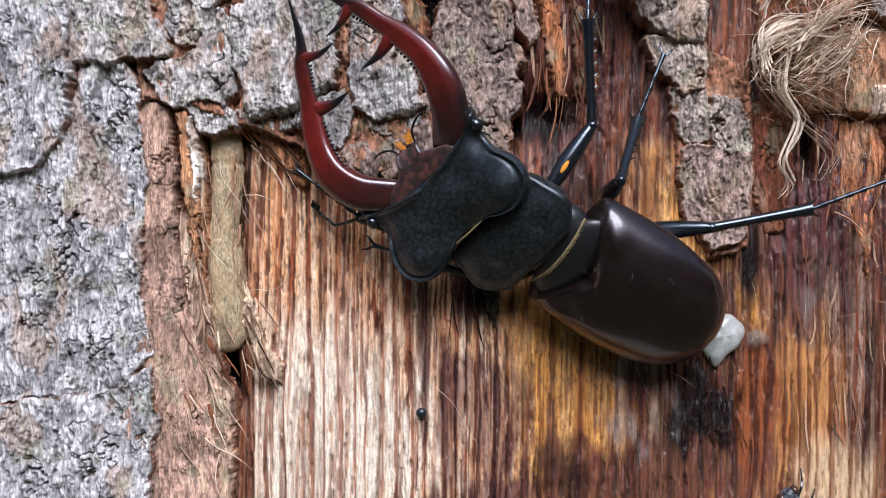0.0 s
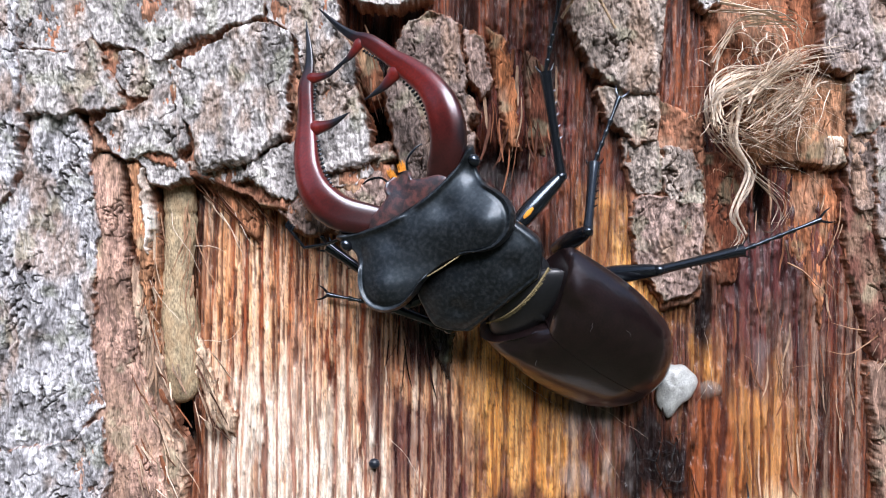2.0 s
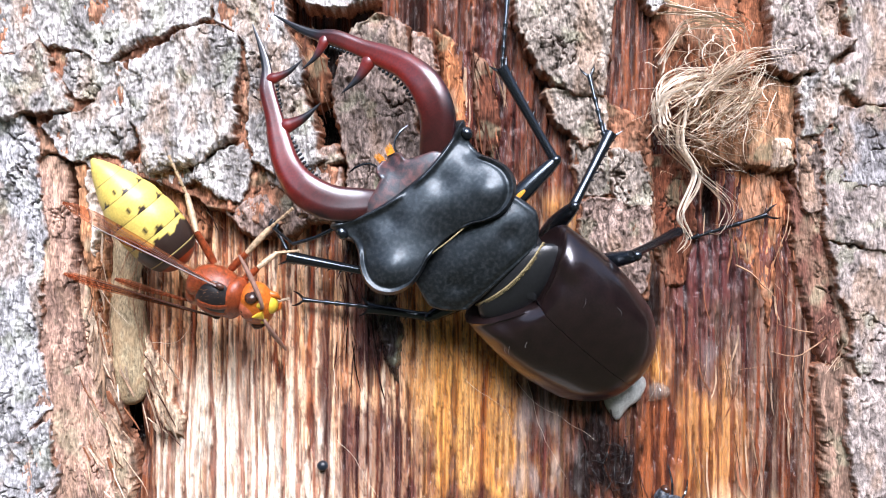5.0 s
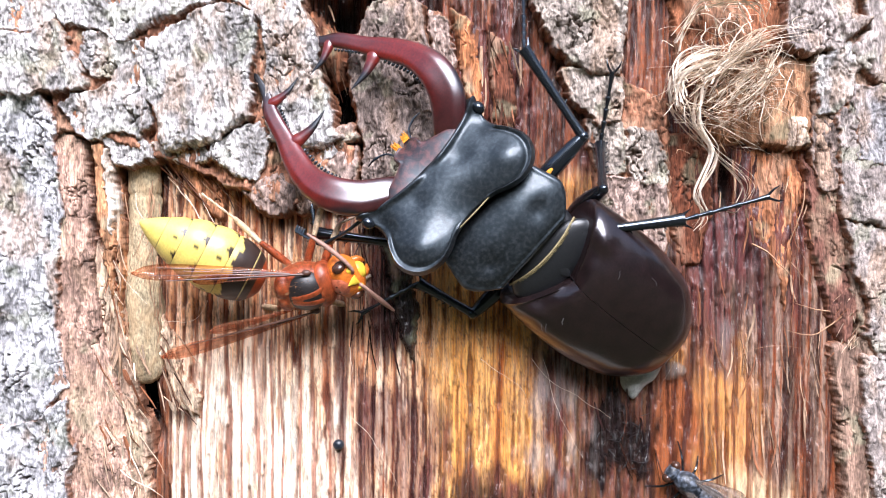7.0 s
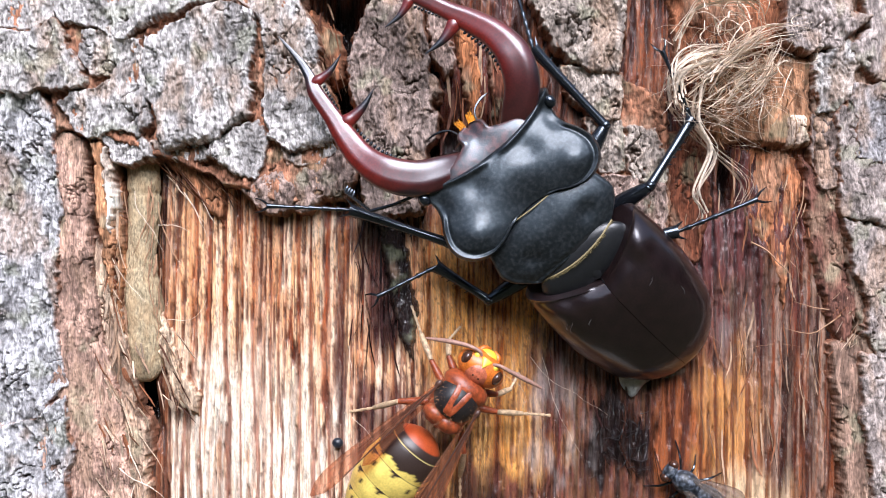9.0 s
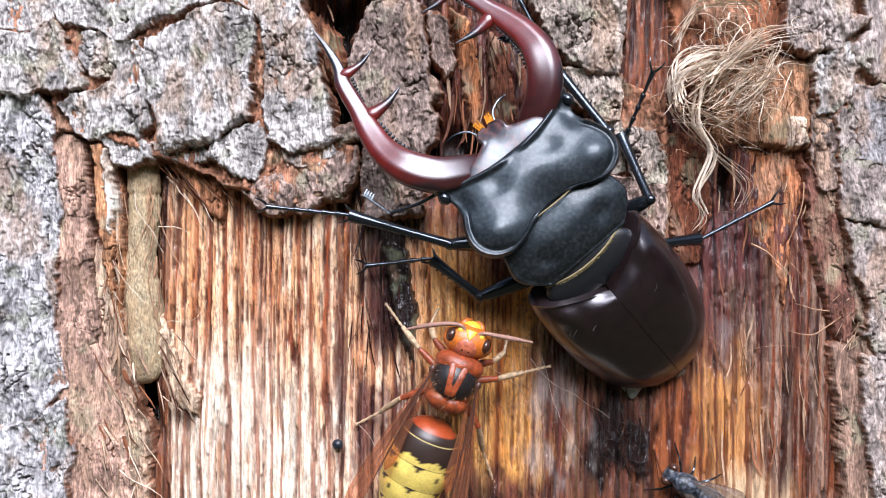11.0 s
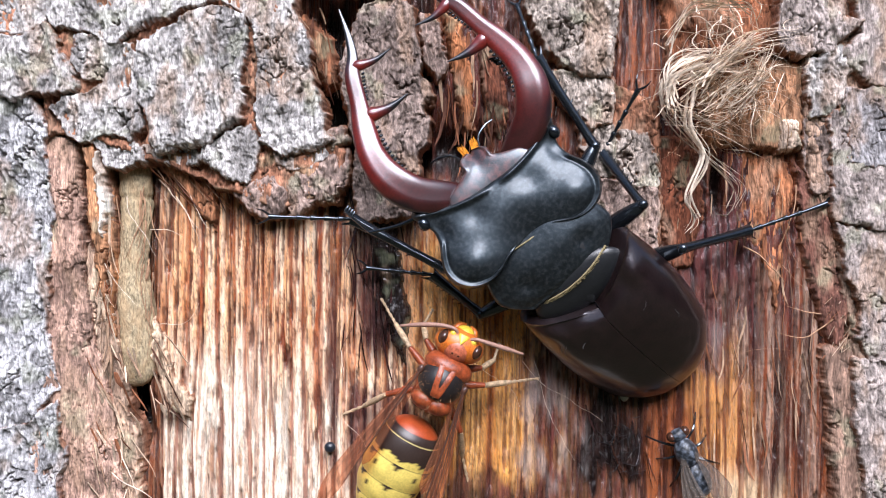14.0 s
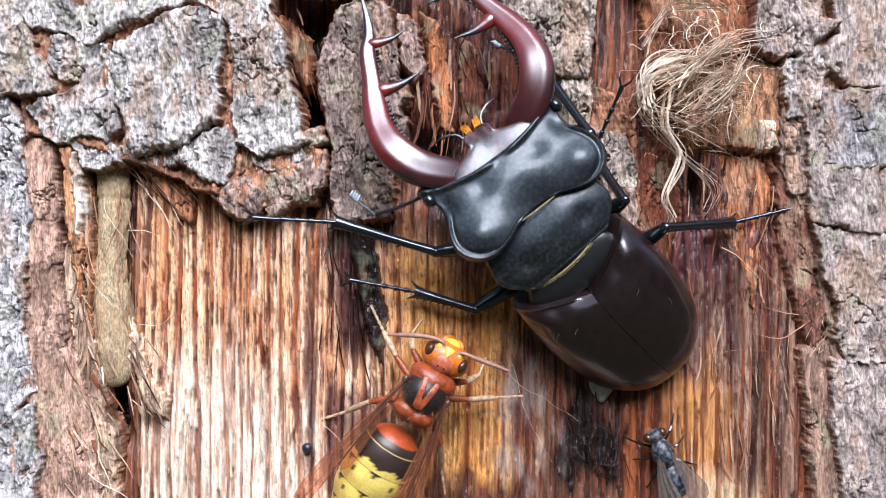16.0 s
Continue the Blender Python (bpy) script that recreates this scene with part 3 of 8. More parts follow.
def tree_trunk():
    trunk = thing("tree_trunk", "old oak trunk with torn grey bark and a bare streaked wound", "trunk", "structure")
    # the stem behind the face, down to the ground
    mesh, verts, faces = bpy.data.meshes.new("stem"), [], []
    around, up, radius = 72, 200, 0.17
    a, z = np.meshgrid(np.linspace(0, 2 * np.pi, around, endpoint=False), np.linspace(-1.25, 4.6, up))
    wide = radius + 0.008 * fbm(a * 9, z * 22, 3, 77) + 0.03 * step(-0.7, -1.25, z)
    px, py = wide * np.sin(a), radius + 0.014 - wide * np.cos(a)
    mesh.from_pydata(np.stack([px, py, z], -1).reshape(-1, 3).tolist(), [],
                     [(r * around + c, r * around + (c + 1) % around, (r + 1) * around + (c + 1) % around, (r + 1) * around + c)
                      for r in range(up - 1) for c in range(around)] + [tuple((up - 1) * around + c for c in range(around))])
    tone = mesh.attributes.new("grain", "FLOAT_COLOR", "POINT")
    tone.data.foreach_set("color", np.tile((0.36, 0.34, 0.31, 1.0), around * up).astype(np.float32))
    obj("stem", mesh, BARK, trunk)
    sapwood(trunk)
    grey, cool, brown, dark = (0.41, 0.395, 0.375), (0.42, 0.42, 0.42), (0.29, 0.215, 0.18), (0.27, 0.26, 0.26)
    tan, mauve, dull = (0.35, 0.30, 0.255), (0.225, 0.175, 0.15), (0.31, 0.265, 0.24)
    plates = (
        ([(-280, -130), (-46, -130), (-40, 70), (-32, 190), (-48, 300), (-88, 350), (-150, 366), (-280, 372)], -1, 6.4, cool),
        ([(-75, 66), (20, 60), (62, 160), (86, 222), (86, 262), (94, 330), (100, 400), (98, 485), (90, 560), (100, 640), (108, 690), (60, 745), (0, 765), (-100, 762), (-280, 792), (-280, 372), (-150, 366), (-88, 350), (-46, 300), (-30, 190)], -1, 5.0, cool),
        ([(-280, 796), (-60, 774), (0, 772), (62, 758), (106, 720), (118, 800), (108, 880), (104, 1030), (-280, 1030)], -1, 5.4, cool),
        ([(-36, -130), (92, -130), (94, 34), (62, 58), (-34, 50)], -1, 5.6, grey),
        ([(-30, 64), (58, 66), (98, 46), (116, 70), (113, 92), (132, 112), (147, 150), (110, 164), (66, 156), (30, 170), (-28, 165)], -1, 6.2, grey),
        ([(100, -130), (400, -130), (398, -8), (335, 14), (276, 34), (245, 56), (217, 72), (192, 64), (158, 46), (110, 42), (98, 28)], -1, 6.0, grey),
        ([(150, 62), (186, 60), (206, 76), (240, 80), (250, 100), (258, 180), (266, 236), (245, 246), (202, 232), (166, 248), (146, 240), (126, 226), (108, 195), (130, 178), (166, 170), (202, 154), (204, 136), (160, 134), (148, 110)], -1, 5.6, grey),
        ([(266, 74), (320, 45), (360, 22), (402, 8), (440, 28), (450, 60), (446, 110), (438, 150), (436, 210), (405, 232), (376, 255), (330, 258), (300, 268), (284, 245), (276, 190), (262, 170), (258, 110)], -1, 6.0, grey),
        ([(408, -130), (520, -130), (526, 0), (541, 40), (561, 92), (558, 116), (566, 150), (580, 190), (584, 228), (600, 245), (574, 262), (530, 268), (500, 262), (480, 250), (472, 200), (474, 120), (468, 60), (452, 22), (410, 2)], -1, 5.8, grey),
        ([(182, 250), (240, 248), (265, 264), (268, 286), (230, 293), (204, 286)], -1, 4.8, grey),
        ([(270, 262), (312, 264), (356, 268), (366, 282), (330, 288), (298, 285)], -1, 4.6, grey),
        ([(374, 262), (420, 240), (456, 226), (466, 250), (466, 286), (450, 318), (425, 318), (395, 298), (368, 278)], -1, 5.4, grey),
        ([(504, 270), (528, 276), (584, 262), (586, 280), (556, 298), (532, 302), (510, 288)], -1, 4.8, grey),
        ([(428, 330), (470, 320), (500, 322), (516, 345), (518, 374), (490, 385), (455, 366), (435, 346)], -1, 4.2, brown),
        ([(530, 322), (570, 302), (600, 276), (626, 270), (626, 320), (610, 352), (580, 352), (535, 382), (526, 346)], -1, 4.2, brown),
        ([(590, 240), (622, 232), (632, 246), (602, 262)], -1, 4.4, brown),
        ([(655, 15), (700, -8), (740, 12), (752, 80), (752, 130), (766, 150), (778, 166), (765, 192), (768, 250), (746, 270), (752, 320), (742, 380), (690, 386), (648, 386), (645, 320), (650, 260), (636, 200), (620, 150), (622, 120), (640, 60)], -1.5, 4.6, mauve),
        ([(545, -130), (700, -130), (690, -44), (625, -22), (575, -30), (548, -60)], -1, 5.0, grey),
        ([(764, 30), (786, 40), (800, 128), (792, 140), (768, 100)], -1.5, 3.4, brown),
        ([(935, -130), (1122, -130), (1104, 60), (1095, 134), (1052, 128), (1010, 108), (985, 82), (965, 50), (950, 0)], -1, 4.4, tan),
        ([(1000, 128), (1044, 136), (1098, 144), (1102, 182), (1090, 216), (1060, 222), (1020, 182)], -1, 3.8, tan),
        ([(1165, -130), (1215, -130), (1210, -30), (1185, -22), (1168, -50)], -1, 3.6, grey),
        ([(1046, 226), (1100, 226), (1104, 306), (1070, 312), (1050, 270)], -1, 3.0, tan),
        ([(1112, 238), (1160, 240), (1180, 300), (1176, 330), (1122, 326)], -1, 3.2, tan),
        ([(1068, 322), (1176, 336), (1180, 400), (1174, 475), (1120, 505), (1078, 450), (1066, 380)], -1, 3.2, brown),
        ([(1396, -130), (1504, -130), (1512, 30), (1536, 40), (1502, 70), (1486, 90), (1440, 92), (1410, 86), (1396, 60), (1402, 20)], -1, 5.0, dull),
        ([(1546, 60), (1516, -130), (1730, -130), (1730, 150), (1560, 146), (1532, 118), (1514, 92)], -1, 4.8, dull),
        ([(1450, 106), (1502, 80), (1512, 96), (1530, 112), (1506, 150), (1512, 165), (1480, 205), (1456, 206), (1452, 170)], -1, 4.0, grey),
        ([(1518, 160), (1730, 158), (1730, 288), (1560, 290), (1524, 282), (1528, 215)], -1, 4.8, dark),
        ([(1446, 216), (1484, 212), (1488, 330), (1462, 340), (1446, 300)], -1, 3.4, mauve),
        ([(1492, 212), (1514, 184), (1520, 286), (1560, 300), (1730, 298), (1730, 412), (1560, 402), (1498, 388), (1492, 300)], -1, 4.6, dull),
        ([(1503, 402), (1560, 414), (1730, 424), (1730, 640), (1562, 636), (1540, 600), (1545, 540), (1520, 470)], -1, 4.4, dull),
        ([(1532, 640), (1730, 650), (1730, 1030), (1566, 1030), (1556, 880), (1536, 760)], -1, 4.2, dull),
    )
    bark_plate(trunk, [(-280, -125), (520, -125), (540, 40), (562, 120), (582, 235), (628, 272), (618, 340), (500, 372), (430, 345), (280, 286), (185, 252), (95, 240), (90, 170), (-280, 170)],
               -2, 5.6, 60, (0.32, 0.15, 0.09), (0.16, 0.06, 0.035), 0.5, 0.9, 0.8, INNER, 0.2, "inner_bark", "red-brown inner bark between the plates", 2.4)
    bark_plate(trunk, [(1040, 120), (1180, 180), (1192, 330), (1180, 500), (1110, 520), (1060, 440), (1040, 250)], -2, 3.2, 61, (0.26, 0.12, 0.07), (0.16, 0.06, 0.035), 0.5, 0.7, 0.8,
               INNER, 0.2, "inner_bark", "", 2.4)
    bark_plate(trunk, [(1440, -125), (1720, -125), (1720, 1010), (1540, 1010), (1525, 600), (1490, 400), (1445, 320), (1440, 90), (1400, 60), (1395, -125)], -2, 4.2, 62,
               (0.30, 0.20, 0.145), (0.16, 0.07, 0.04), 0.5, 0.7, 0.8, INNER, 0.2, "inner_bark", "", 2.4)
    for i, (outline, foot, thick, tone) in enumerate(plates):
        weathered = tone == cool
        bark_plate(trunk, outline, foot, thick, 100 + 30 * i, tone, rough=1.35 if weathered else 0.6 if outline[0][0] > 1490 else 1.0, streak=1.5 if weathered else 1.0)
    strips = (
        ([(92, 232), (150, 250), (156, 330), (164, 450), (178, 560), (200, 660), (222, 740), (240, 880), (240, 1030), (60, 1030), (66, 740), (96, 660), (86, 540), (98, 420)], -1.5, 4.4, (0.40, 0.255, 0.195), 1.3),
        ([(164, 430), (206, 480), (216, 560), (228, 640), (236, 700), (262, 770), (262, 880), (258, 1030), (200, 1030), (196, 800), (186, 640), (166, 540)], -1.5, 3.8, (0.46, 0.32, 0.23), 2.0),
        ([(156, 252), (178, 255), (196, 320), (204, 400), (202, 480), (192, 560), (180, 470), (166, 380)], -1.5, 5.6, (0.58, 0.29, 0.15), 4.0),
        ([(174, 262), (186, 268), (198, 340), (202, 420), (194, 440), (184, 380), (176, 320)], -1.5, 6.1, (0.70, 0.63, 0.55), 4.0),
        ([(206, 330), (216, 420), (216, 560), (222, 640), (212, 600), (204, 500), (202, 420)], -1.5, 4.2, (0.45, 0.21, 0.10), 4.0),
        ([(284, 565), (302, 600), (318, 660), (352, 715), (350, 745), (326, 735), (300, 700), (292, 660), (280, 610)], -1, 2.0, (0.55, 0.41, 0.29), 2.0),
        ([(285, 284), (425, 312), (400, 335), (392, 404), (370, 380), (330, 332)], -1.5, 2.6, (0.36, 0.16, 0.08), 3.0),
        ([(800, 20), (826, 30), (850, 120), (856, 230), (838, 235), (815, 130)], -1.5, 2.6, (0.36, 0.14, 0.06), 4.0),
        ([(862, 60), (900, 90), (912, 180), (900, 260), (876, 220), (868, 130)], -1.5, 2.2, (0.145, 0.05, 0.028), 3.0),
        ([(545, 30), (600, 70), (612, 150), (590, 160), (566, 110)], -1.5, 3.0, (0.20, 0.08, 0.04), 3.0),
        ([(1250, 140), (1400, 100), (1438, 120), (1440, 266), (1390, 268), (1330, 262), (1270, 250)], -0.5, 2.6, (0.37, 0.19, 0.105), 2.2),
        ([(1395, 210), (1430, 214), (1438, 264), (1392, 268)], -0.5, 3.1, (0.58, 0.44, 0.34), 1.6),
        ([(1170, -60), (1395, -60), (1390, 90), (1300, 120), (1200, 130)], -1.2, 1.8, (0.26, 0.10, 0.05), 2.0),
        ([(1178, 240), (1260, 250), (1250, 300), (1262, 360), (1240, 470), (1205, 480), (1186, 400)], -1.2, 1.9, (0.17, 0.055, 0.028), 3.0),
        ([(1320, 275), (1400, 270), (1420, 330), (1404, 460), (1392, 560), (1370, 470), (1340, 420)], -1.2, 1.9, (0.38, 0.15, 0.07), 3.0),
        ([(1425, 290), (1480, 335), (1500, 430), (1520, 560), (1500, 640), (1470, 560), (1436, 430)], -1, 2.6, (0.16, 0.07, 0.05), 1.4),
        ([(1470, 620), (1530, 600), (1545, 760), (1550, 1000), (1500, 1000), (1486, 760)], -1, 2.8, (0.27, 0.17, 0.125), 2.0),
    )
    bark_plate(trunk, [(655, 345), (704, 350), (738, 560), (730, 645), (712, 610), (690, 520)], -1, 2.0, 63, (0.016, 0.010, 0.010), (0.012, 0.007, 0.007), 0.7, 0.9, 0.7,
               DARK_WOOD_GRAIN, 0.2, "wet_splinter", "dark wet splinter lifting off the sapwood", streak=5)
    for i, (outline, foot, thick, tone, streak) in enumerate(strips):
        bark_plate(trunk, outline, foot, thick, 1700 + 30 * i, tone, (0.24, 0.095, 0.05), 0.7, 0.6, 0.9, INNER, 0.2, "bast_strip", streak=streak)
    rng = random.Random(52)
    straw, tan_bast, rust_bast, dark_bast = (0.58, 0.44, 0.32), (0.40, 0.26, 0.17), (0.26, 0.10, 0.05), (0.10, 0.04, 0.025)
    splinters(trunk, rng, 46, (180, 600, 262, 860), 2.6, -20, 62, 0.34, (straw, tan_bast, rust_bast, straw), SHRED)
    splinters(trunk, rng, 22, (284, 580, 325, 720), 1.2, -24, 60, 0.26, (straw, tan_bast, dark_bast), SHRED)
    splinters(trunk, rng, 26, (200, 380, 222, 560), 2.6, -6, 70, 0.20, (straw, tan_bast, rust_bast), SHRED)
    splinters(trunk, rng, 34, (285, 275, 410, 335), 1.4, -38, 75, 0.26, (rust_bast, tan_bast, rust_bast, dark_bast), SHRED)
    splinters(trunk, rng, 34, (790, 30, 920, 240), 0.6, -4, 70, 0.20, (rust_bast, tan_bast, dark_bast), SHRED)
    splinters(trunk, rng, 18, (540, 10, 600, 180), 1.4, -16, 60, 0.22, (rust_bast, tan_bast, dark_bast), SHRED)
    splinters(trunk, rng, 60, (1230, 430, 1470, 800), 0.3, -2, 80, 0.13, (tan_bast, (0.30, 0.20, 0.14), rust_bast, dark_bast), SHRED)
    splinters(trunk, rng, 30, (1180, 250, 1440, 420), 0.6, 2, 60, 0.18, (rust_bast, tan_bast, rust_bast), SHRED)
    soaked, tarry = (0.035, 0.014, 0.014), (0.014, 0.007, 0.008)
    splinters(trunk, rng, 44, (625, 330, 715, 600), 0.25, -7, 95, 0.17, (soaked, tarry, tarry, (0.07, 0.028, 0.022)), DARK_WOOD_GRAIN)
    splinters(trunk, rng, 26, (1040, 690, 1160, 830), 0.2, -14, 60, 0.13, (soaked, tarry, (0.09, 0.035, 0.024)), DARK_WOOD_GRAIN)
    splinters(trunk, rng, 34, (1490, 510, 1540, 620), 1.4, 34, 44, 0.15, (straw, tan_bast, rust_bast), SHRED)
    return trunk


def ground():
    mesh = bpy.data.meshes.new("ground")
    n = 40
    gx, gy = np.meshgrid(np.linspace(-1, 1, n), np.linspace(-1, 1, n))
    gx, gy = np.sign(gx) * np.abs(gx) ** 3 * 400, np.sign(gy) * np.abs(gy) ** 3 * 400
    z = -1.25 + 0.03 * fbm(gx, gy, 3, 8)
    mesh.from_pydata(np.stack([gx, gy, z], -1).reshape(-1, 3).tolist(), [],
                     [(r * n + c, r * n + c + 1, (r + 1) * n + c + 1, (r + 1) * n + c) for r in range(n - 1) for c in range(n - 1)])
    return tagged(obj("ground", mesh, GROUND), "brown leaf litter on the forest floor", "ground", kind="structure")


def woodland():
    """An added, unseen edge of wood behind the camera and on all sides; it darkens reflections."""
    n, verts, faces, rng = 160, [], [], random.Random(9)
    for i in range(n):
        a = 2 * math.pi * i / n
        r = 14 + rng.uniform(-1.5, 1.5)
        for z, out in ((-1.4, 0), (2.0, -1.0), (4.6 + rng.uniform(-0.8, 0.8), 0.4), (6.6 + rng.uniform(-1.6, 1.6), 2.2)):
            verts.append(((r + out) * math.cos(a), (r + out) * math.sin(a), z))
    for i in range(n):
        j = (i + 1) % n
        faces += [(i * 4 + k, j * 4 + k, j * 4 + k + 1, i * 4 + k + 1) for k in range(3)]
    mesh = bpy.data.meshes.new("backdrop")
    mesh.from_pydata(verts, [], faces)
    return tagged(obj("backdrop", mesh, LEAVES), "unseen dark green ring of foliage added to darken reflections", "woodland", kind="structure")
# ---- the stag beetle ----


def flipped(points, s):
    return [(s * p[0], *p[1:]) for p in points]


def elytron_skin(s):
    def f(u, v):
        a = math.pi * v * 1.02
        wide = between([(0, 7.8), (0.03, 8.7), (0.4, 9.3), (0.7, 8.4), (0.86, 6.4), (0.95, 3.9), (1, 0.8)], u)
        top = between([(0, 0.25), (0.022, 0.8), (0.08, 1.35), (0.2, 2.3), (0.42, 2.8), (0.75, 1.9), (0.93, 0.2), (1, -2.2)], u)
        low = between([(0, -4.2), (0.8, -4.6), (1, -2.8)], u)
        x = wide * abs(math.sin(a)) ** 0.75
        z = -2.9 + (top + 2.9) * math.cos(a) if a < math.pi / 2 else -2.9 + (low + 2.9) * -math.cos(a)
        inner = max(0.0, 1 - x / 8.2) if a < math.pi / 2 else 0.0
        y = 0.4 - 22.6 * u - 4.6 * inner ** 0.85 * max(0.0, 1 - u / 0.3) ** 1.3
        z += 0.34 * math.exp(-((u - 0.03) / 0.012) ** 2) * step(0.6, 3, x) * (a < math.pi / 2)
        z += (0.5 * math.exp(-((x - 6.3) / 1.6) ** 2 - ((u - 0.12) / 0.08) ** 2) - 0.25 * math.exp(-((x - 4.6) / 1.1) ** 2 - ((u - 0.16) / 0.1) ** 2)) * (a < math.pi / 2)
        return (s * (x + 0.03), y, z)
    return f


def scratch(s, marks):
    """Thin pale scuffs that lie on a wing case; marks: (u0, v0, u1, v1, width)."""
    f, bm = elytron_skin(s), bmesh.new()
    for u0, v0, u1, v1, w in marks:
        pts = []
        for k in range(7):
            q = k / 6
            p = f(u0 + (u1 - u0) * q, v0 + (v1 - v0) * q + 0.006 * math.sin(5 * q))
            pts.append((p[0], p[1], p[2] + 0.02, w * (0.3 + 0.7 * math.sin(math.pi * q))))
        horn(pts, 14, 5, 0.4, bm)
    return bm


def tinted(ob, shade):
    """Gives a mesh its pigment, point by point: shade(place in mm)."""
    tone = ob.data.attributes.new("grain", "FLOAT_COLOR", "POINT")
    for v, c in zip(ob.data.vertices, tone.data):
        c.color = (*shade(v.co * 1000), 1)
    return ob


def mandible(s, beetle):
    """Antler-like jaw; hinge at the origin, pointing ahead."""
    red, black, deep = Vector((0.115, 0.009, 0.006)), Vector((0.006, 0.006, 0.008)), Vector((0.032, 0.006, 0.006))

    def shade(p):
        f = min(1, max(0, (p.y - 18.4) / 2.0))
        base = red.lerp(deep, min(1, max(0, (abs(p.y - 10.5) - 2) / 8)))
        rim = min(1, max(0, (s * p.x - between([(-2, 3.5), (1, 4.2), (4, 6.2), (8, 6.0), (12, 4.6), (16, 2.6)], p.y)) / 0.6))
        return base.lerp(black, max(f, 0.8 * rim))

    spine = [(-2.6, -2.4, -2.8, 1.2), (0.2, -0.9, -1.5, 1.9), (3.1, 1.5, -0.5, 2.2), (4.6, 4.9, -0.2, 2.1), (4.6, 8.4, -0.7, 1.72), (3.6, 11.6, -1.3, 1.5),
             (2.3, 14.6, -1.6, 1.12), (0.9, 18.0, -1.9, 0.98), (-0.5, 20.0, -2.1, 0.66), (-1.55, 22.4, -2.3, 0.42), (-2.6, 26.0, -2.6, 0.07)]
    line = smooth_path(flipped(spine, s), 60)

    def skin(u, v):
        k = min(int(round(u * 60)), len(line) - 1)
        p, a, b = line[k], line[max(k - 1, 0)], line[min(k + 1, len(line) - 1)]
        ahead = Vector((b[0] - a[0], b[1] - a[1], b[2] - a[2])).normalized()
        out = s * ahead.cross(Vector((0, 0, 1))).normalized()
        up = out.cross(ahead) * s
        c, h = math.cos(2 * math.pi * v), math.sin(2 * math.pi * v)
        w = p[3] * math.copysign(abs(c) ** 0.85, c)
        if h > 0:
            t = p[3] * (0.58 * h ** 0.5 + 0.05 * math.exp(-((c - 0.35) / 0.25) ** 2))
        else:
            t = -p[3] * 0.75 * abs(h) ** 0.8
        q = Vector(p[:3]) + out * w + up * t
        return (q.x, q.y, q.z)
    jaw = tinted(part("mandible", surface(skin, 60, 40), JAW, beetle, "wine-red antler-like jaw with black tips"), shade)
    for root, tip, r in (((2.8, 13.1, -1.4), (-3.3, 12.1, -1.0), 1.4), ((0.4, 19.1, -1.9), (-4.8, 18.0, -1.6), 1.05)):
        way = Vector(tip) - Vector(root)
        steps = ((0.0, r * 0.5), (0.16, r * 0.68), (0.32, r * 0.55), (0.6, r * 0.34), (1.0, 0.05))
        spike = horn(flipped([(*(Vector(root) + way * q - Vector((0, 0.5 * math.sin(math.pi * q), 0))), w) for q, w in steps], s), 18, 12, 0.62)
        length = way.length
        tinted(part("tooth", spike, JAW, jaw), lambda p: red.lerp(black, min(1, max(0, ((p - Vector((s * root[0], root[1], root[2]))).length / length - 0.3) * 3.2))))
    comb = bmesh.new()
    for k in range(8):
        y = 14.6 + 0.42 * k
        ball((s * (1.15 - 0.21 * k), y, -1.5 - 0.05 * k), (0.26, 0.17, 0.22), 4, 6, comb)
    for k in range(12):
        y = 4.6 + 0.58 * k
        x = between([(4, 2.3), (7, 2.7), (9, 2.5), (11.2, 2.1)], y)
        ball((s * x, y, between([(5, 0.0), (8.5, -0.8), (12, -1.3)], y)), (0.32, 0.2, 0.26), 4, 6, comb)
    part("tooth_comb", comb, LEG_BLACK, jaw)
    return jaw


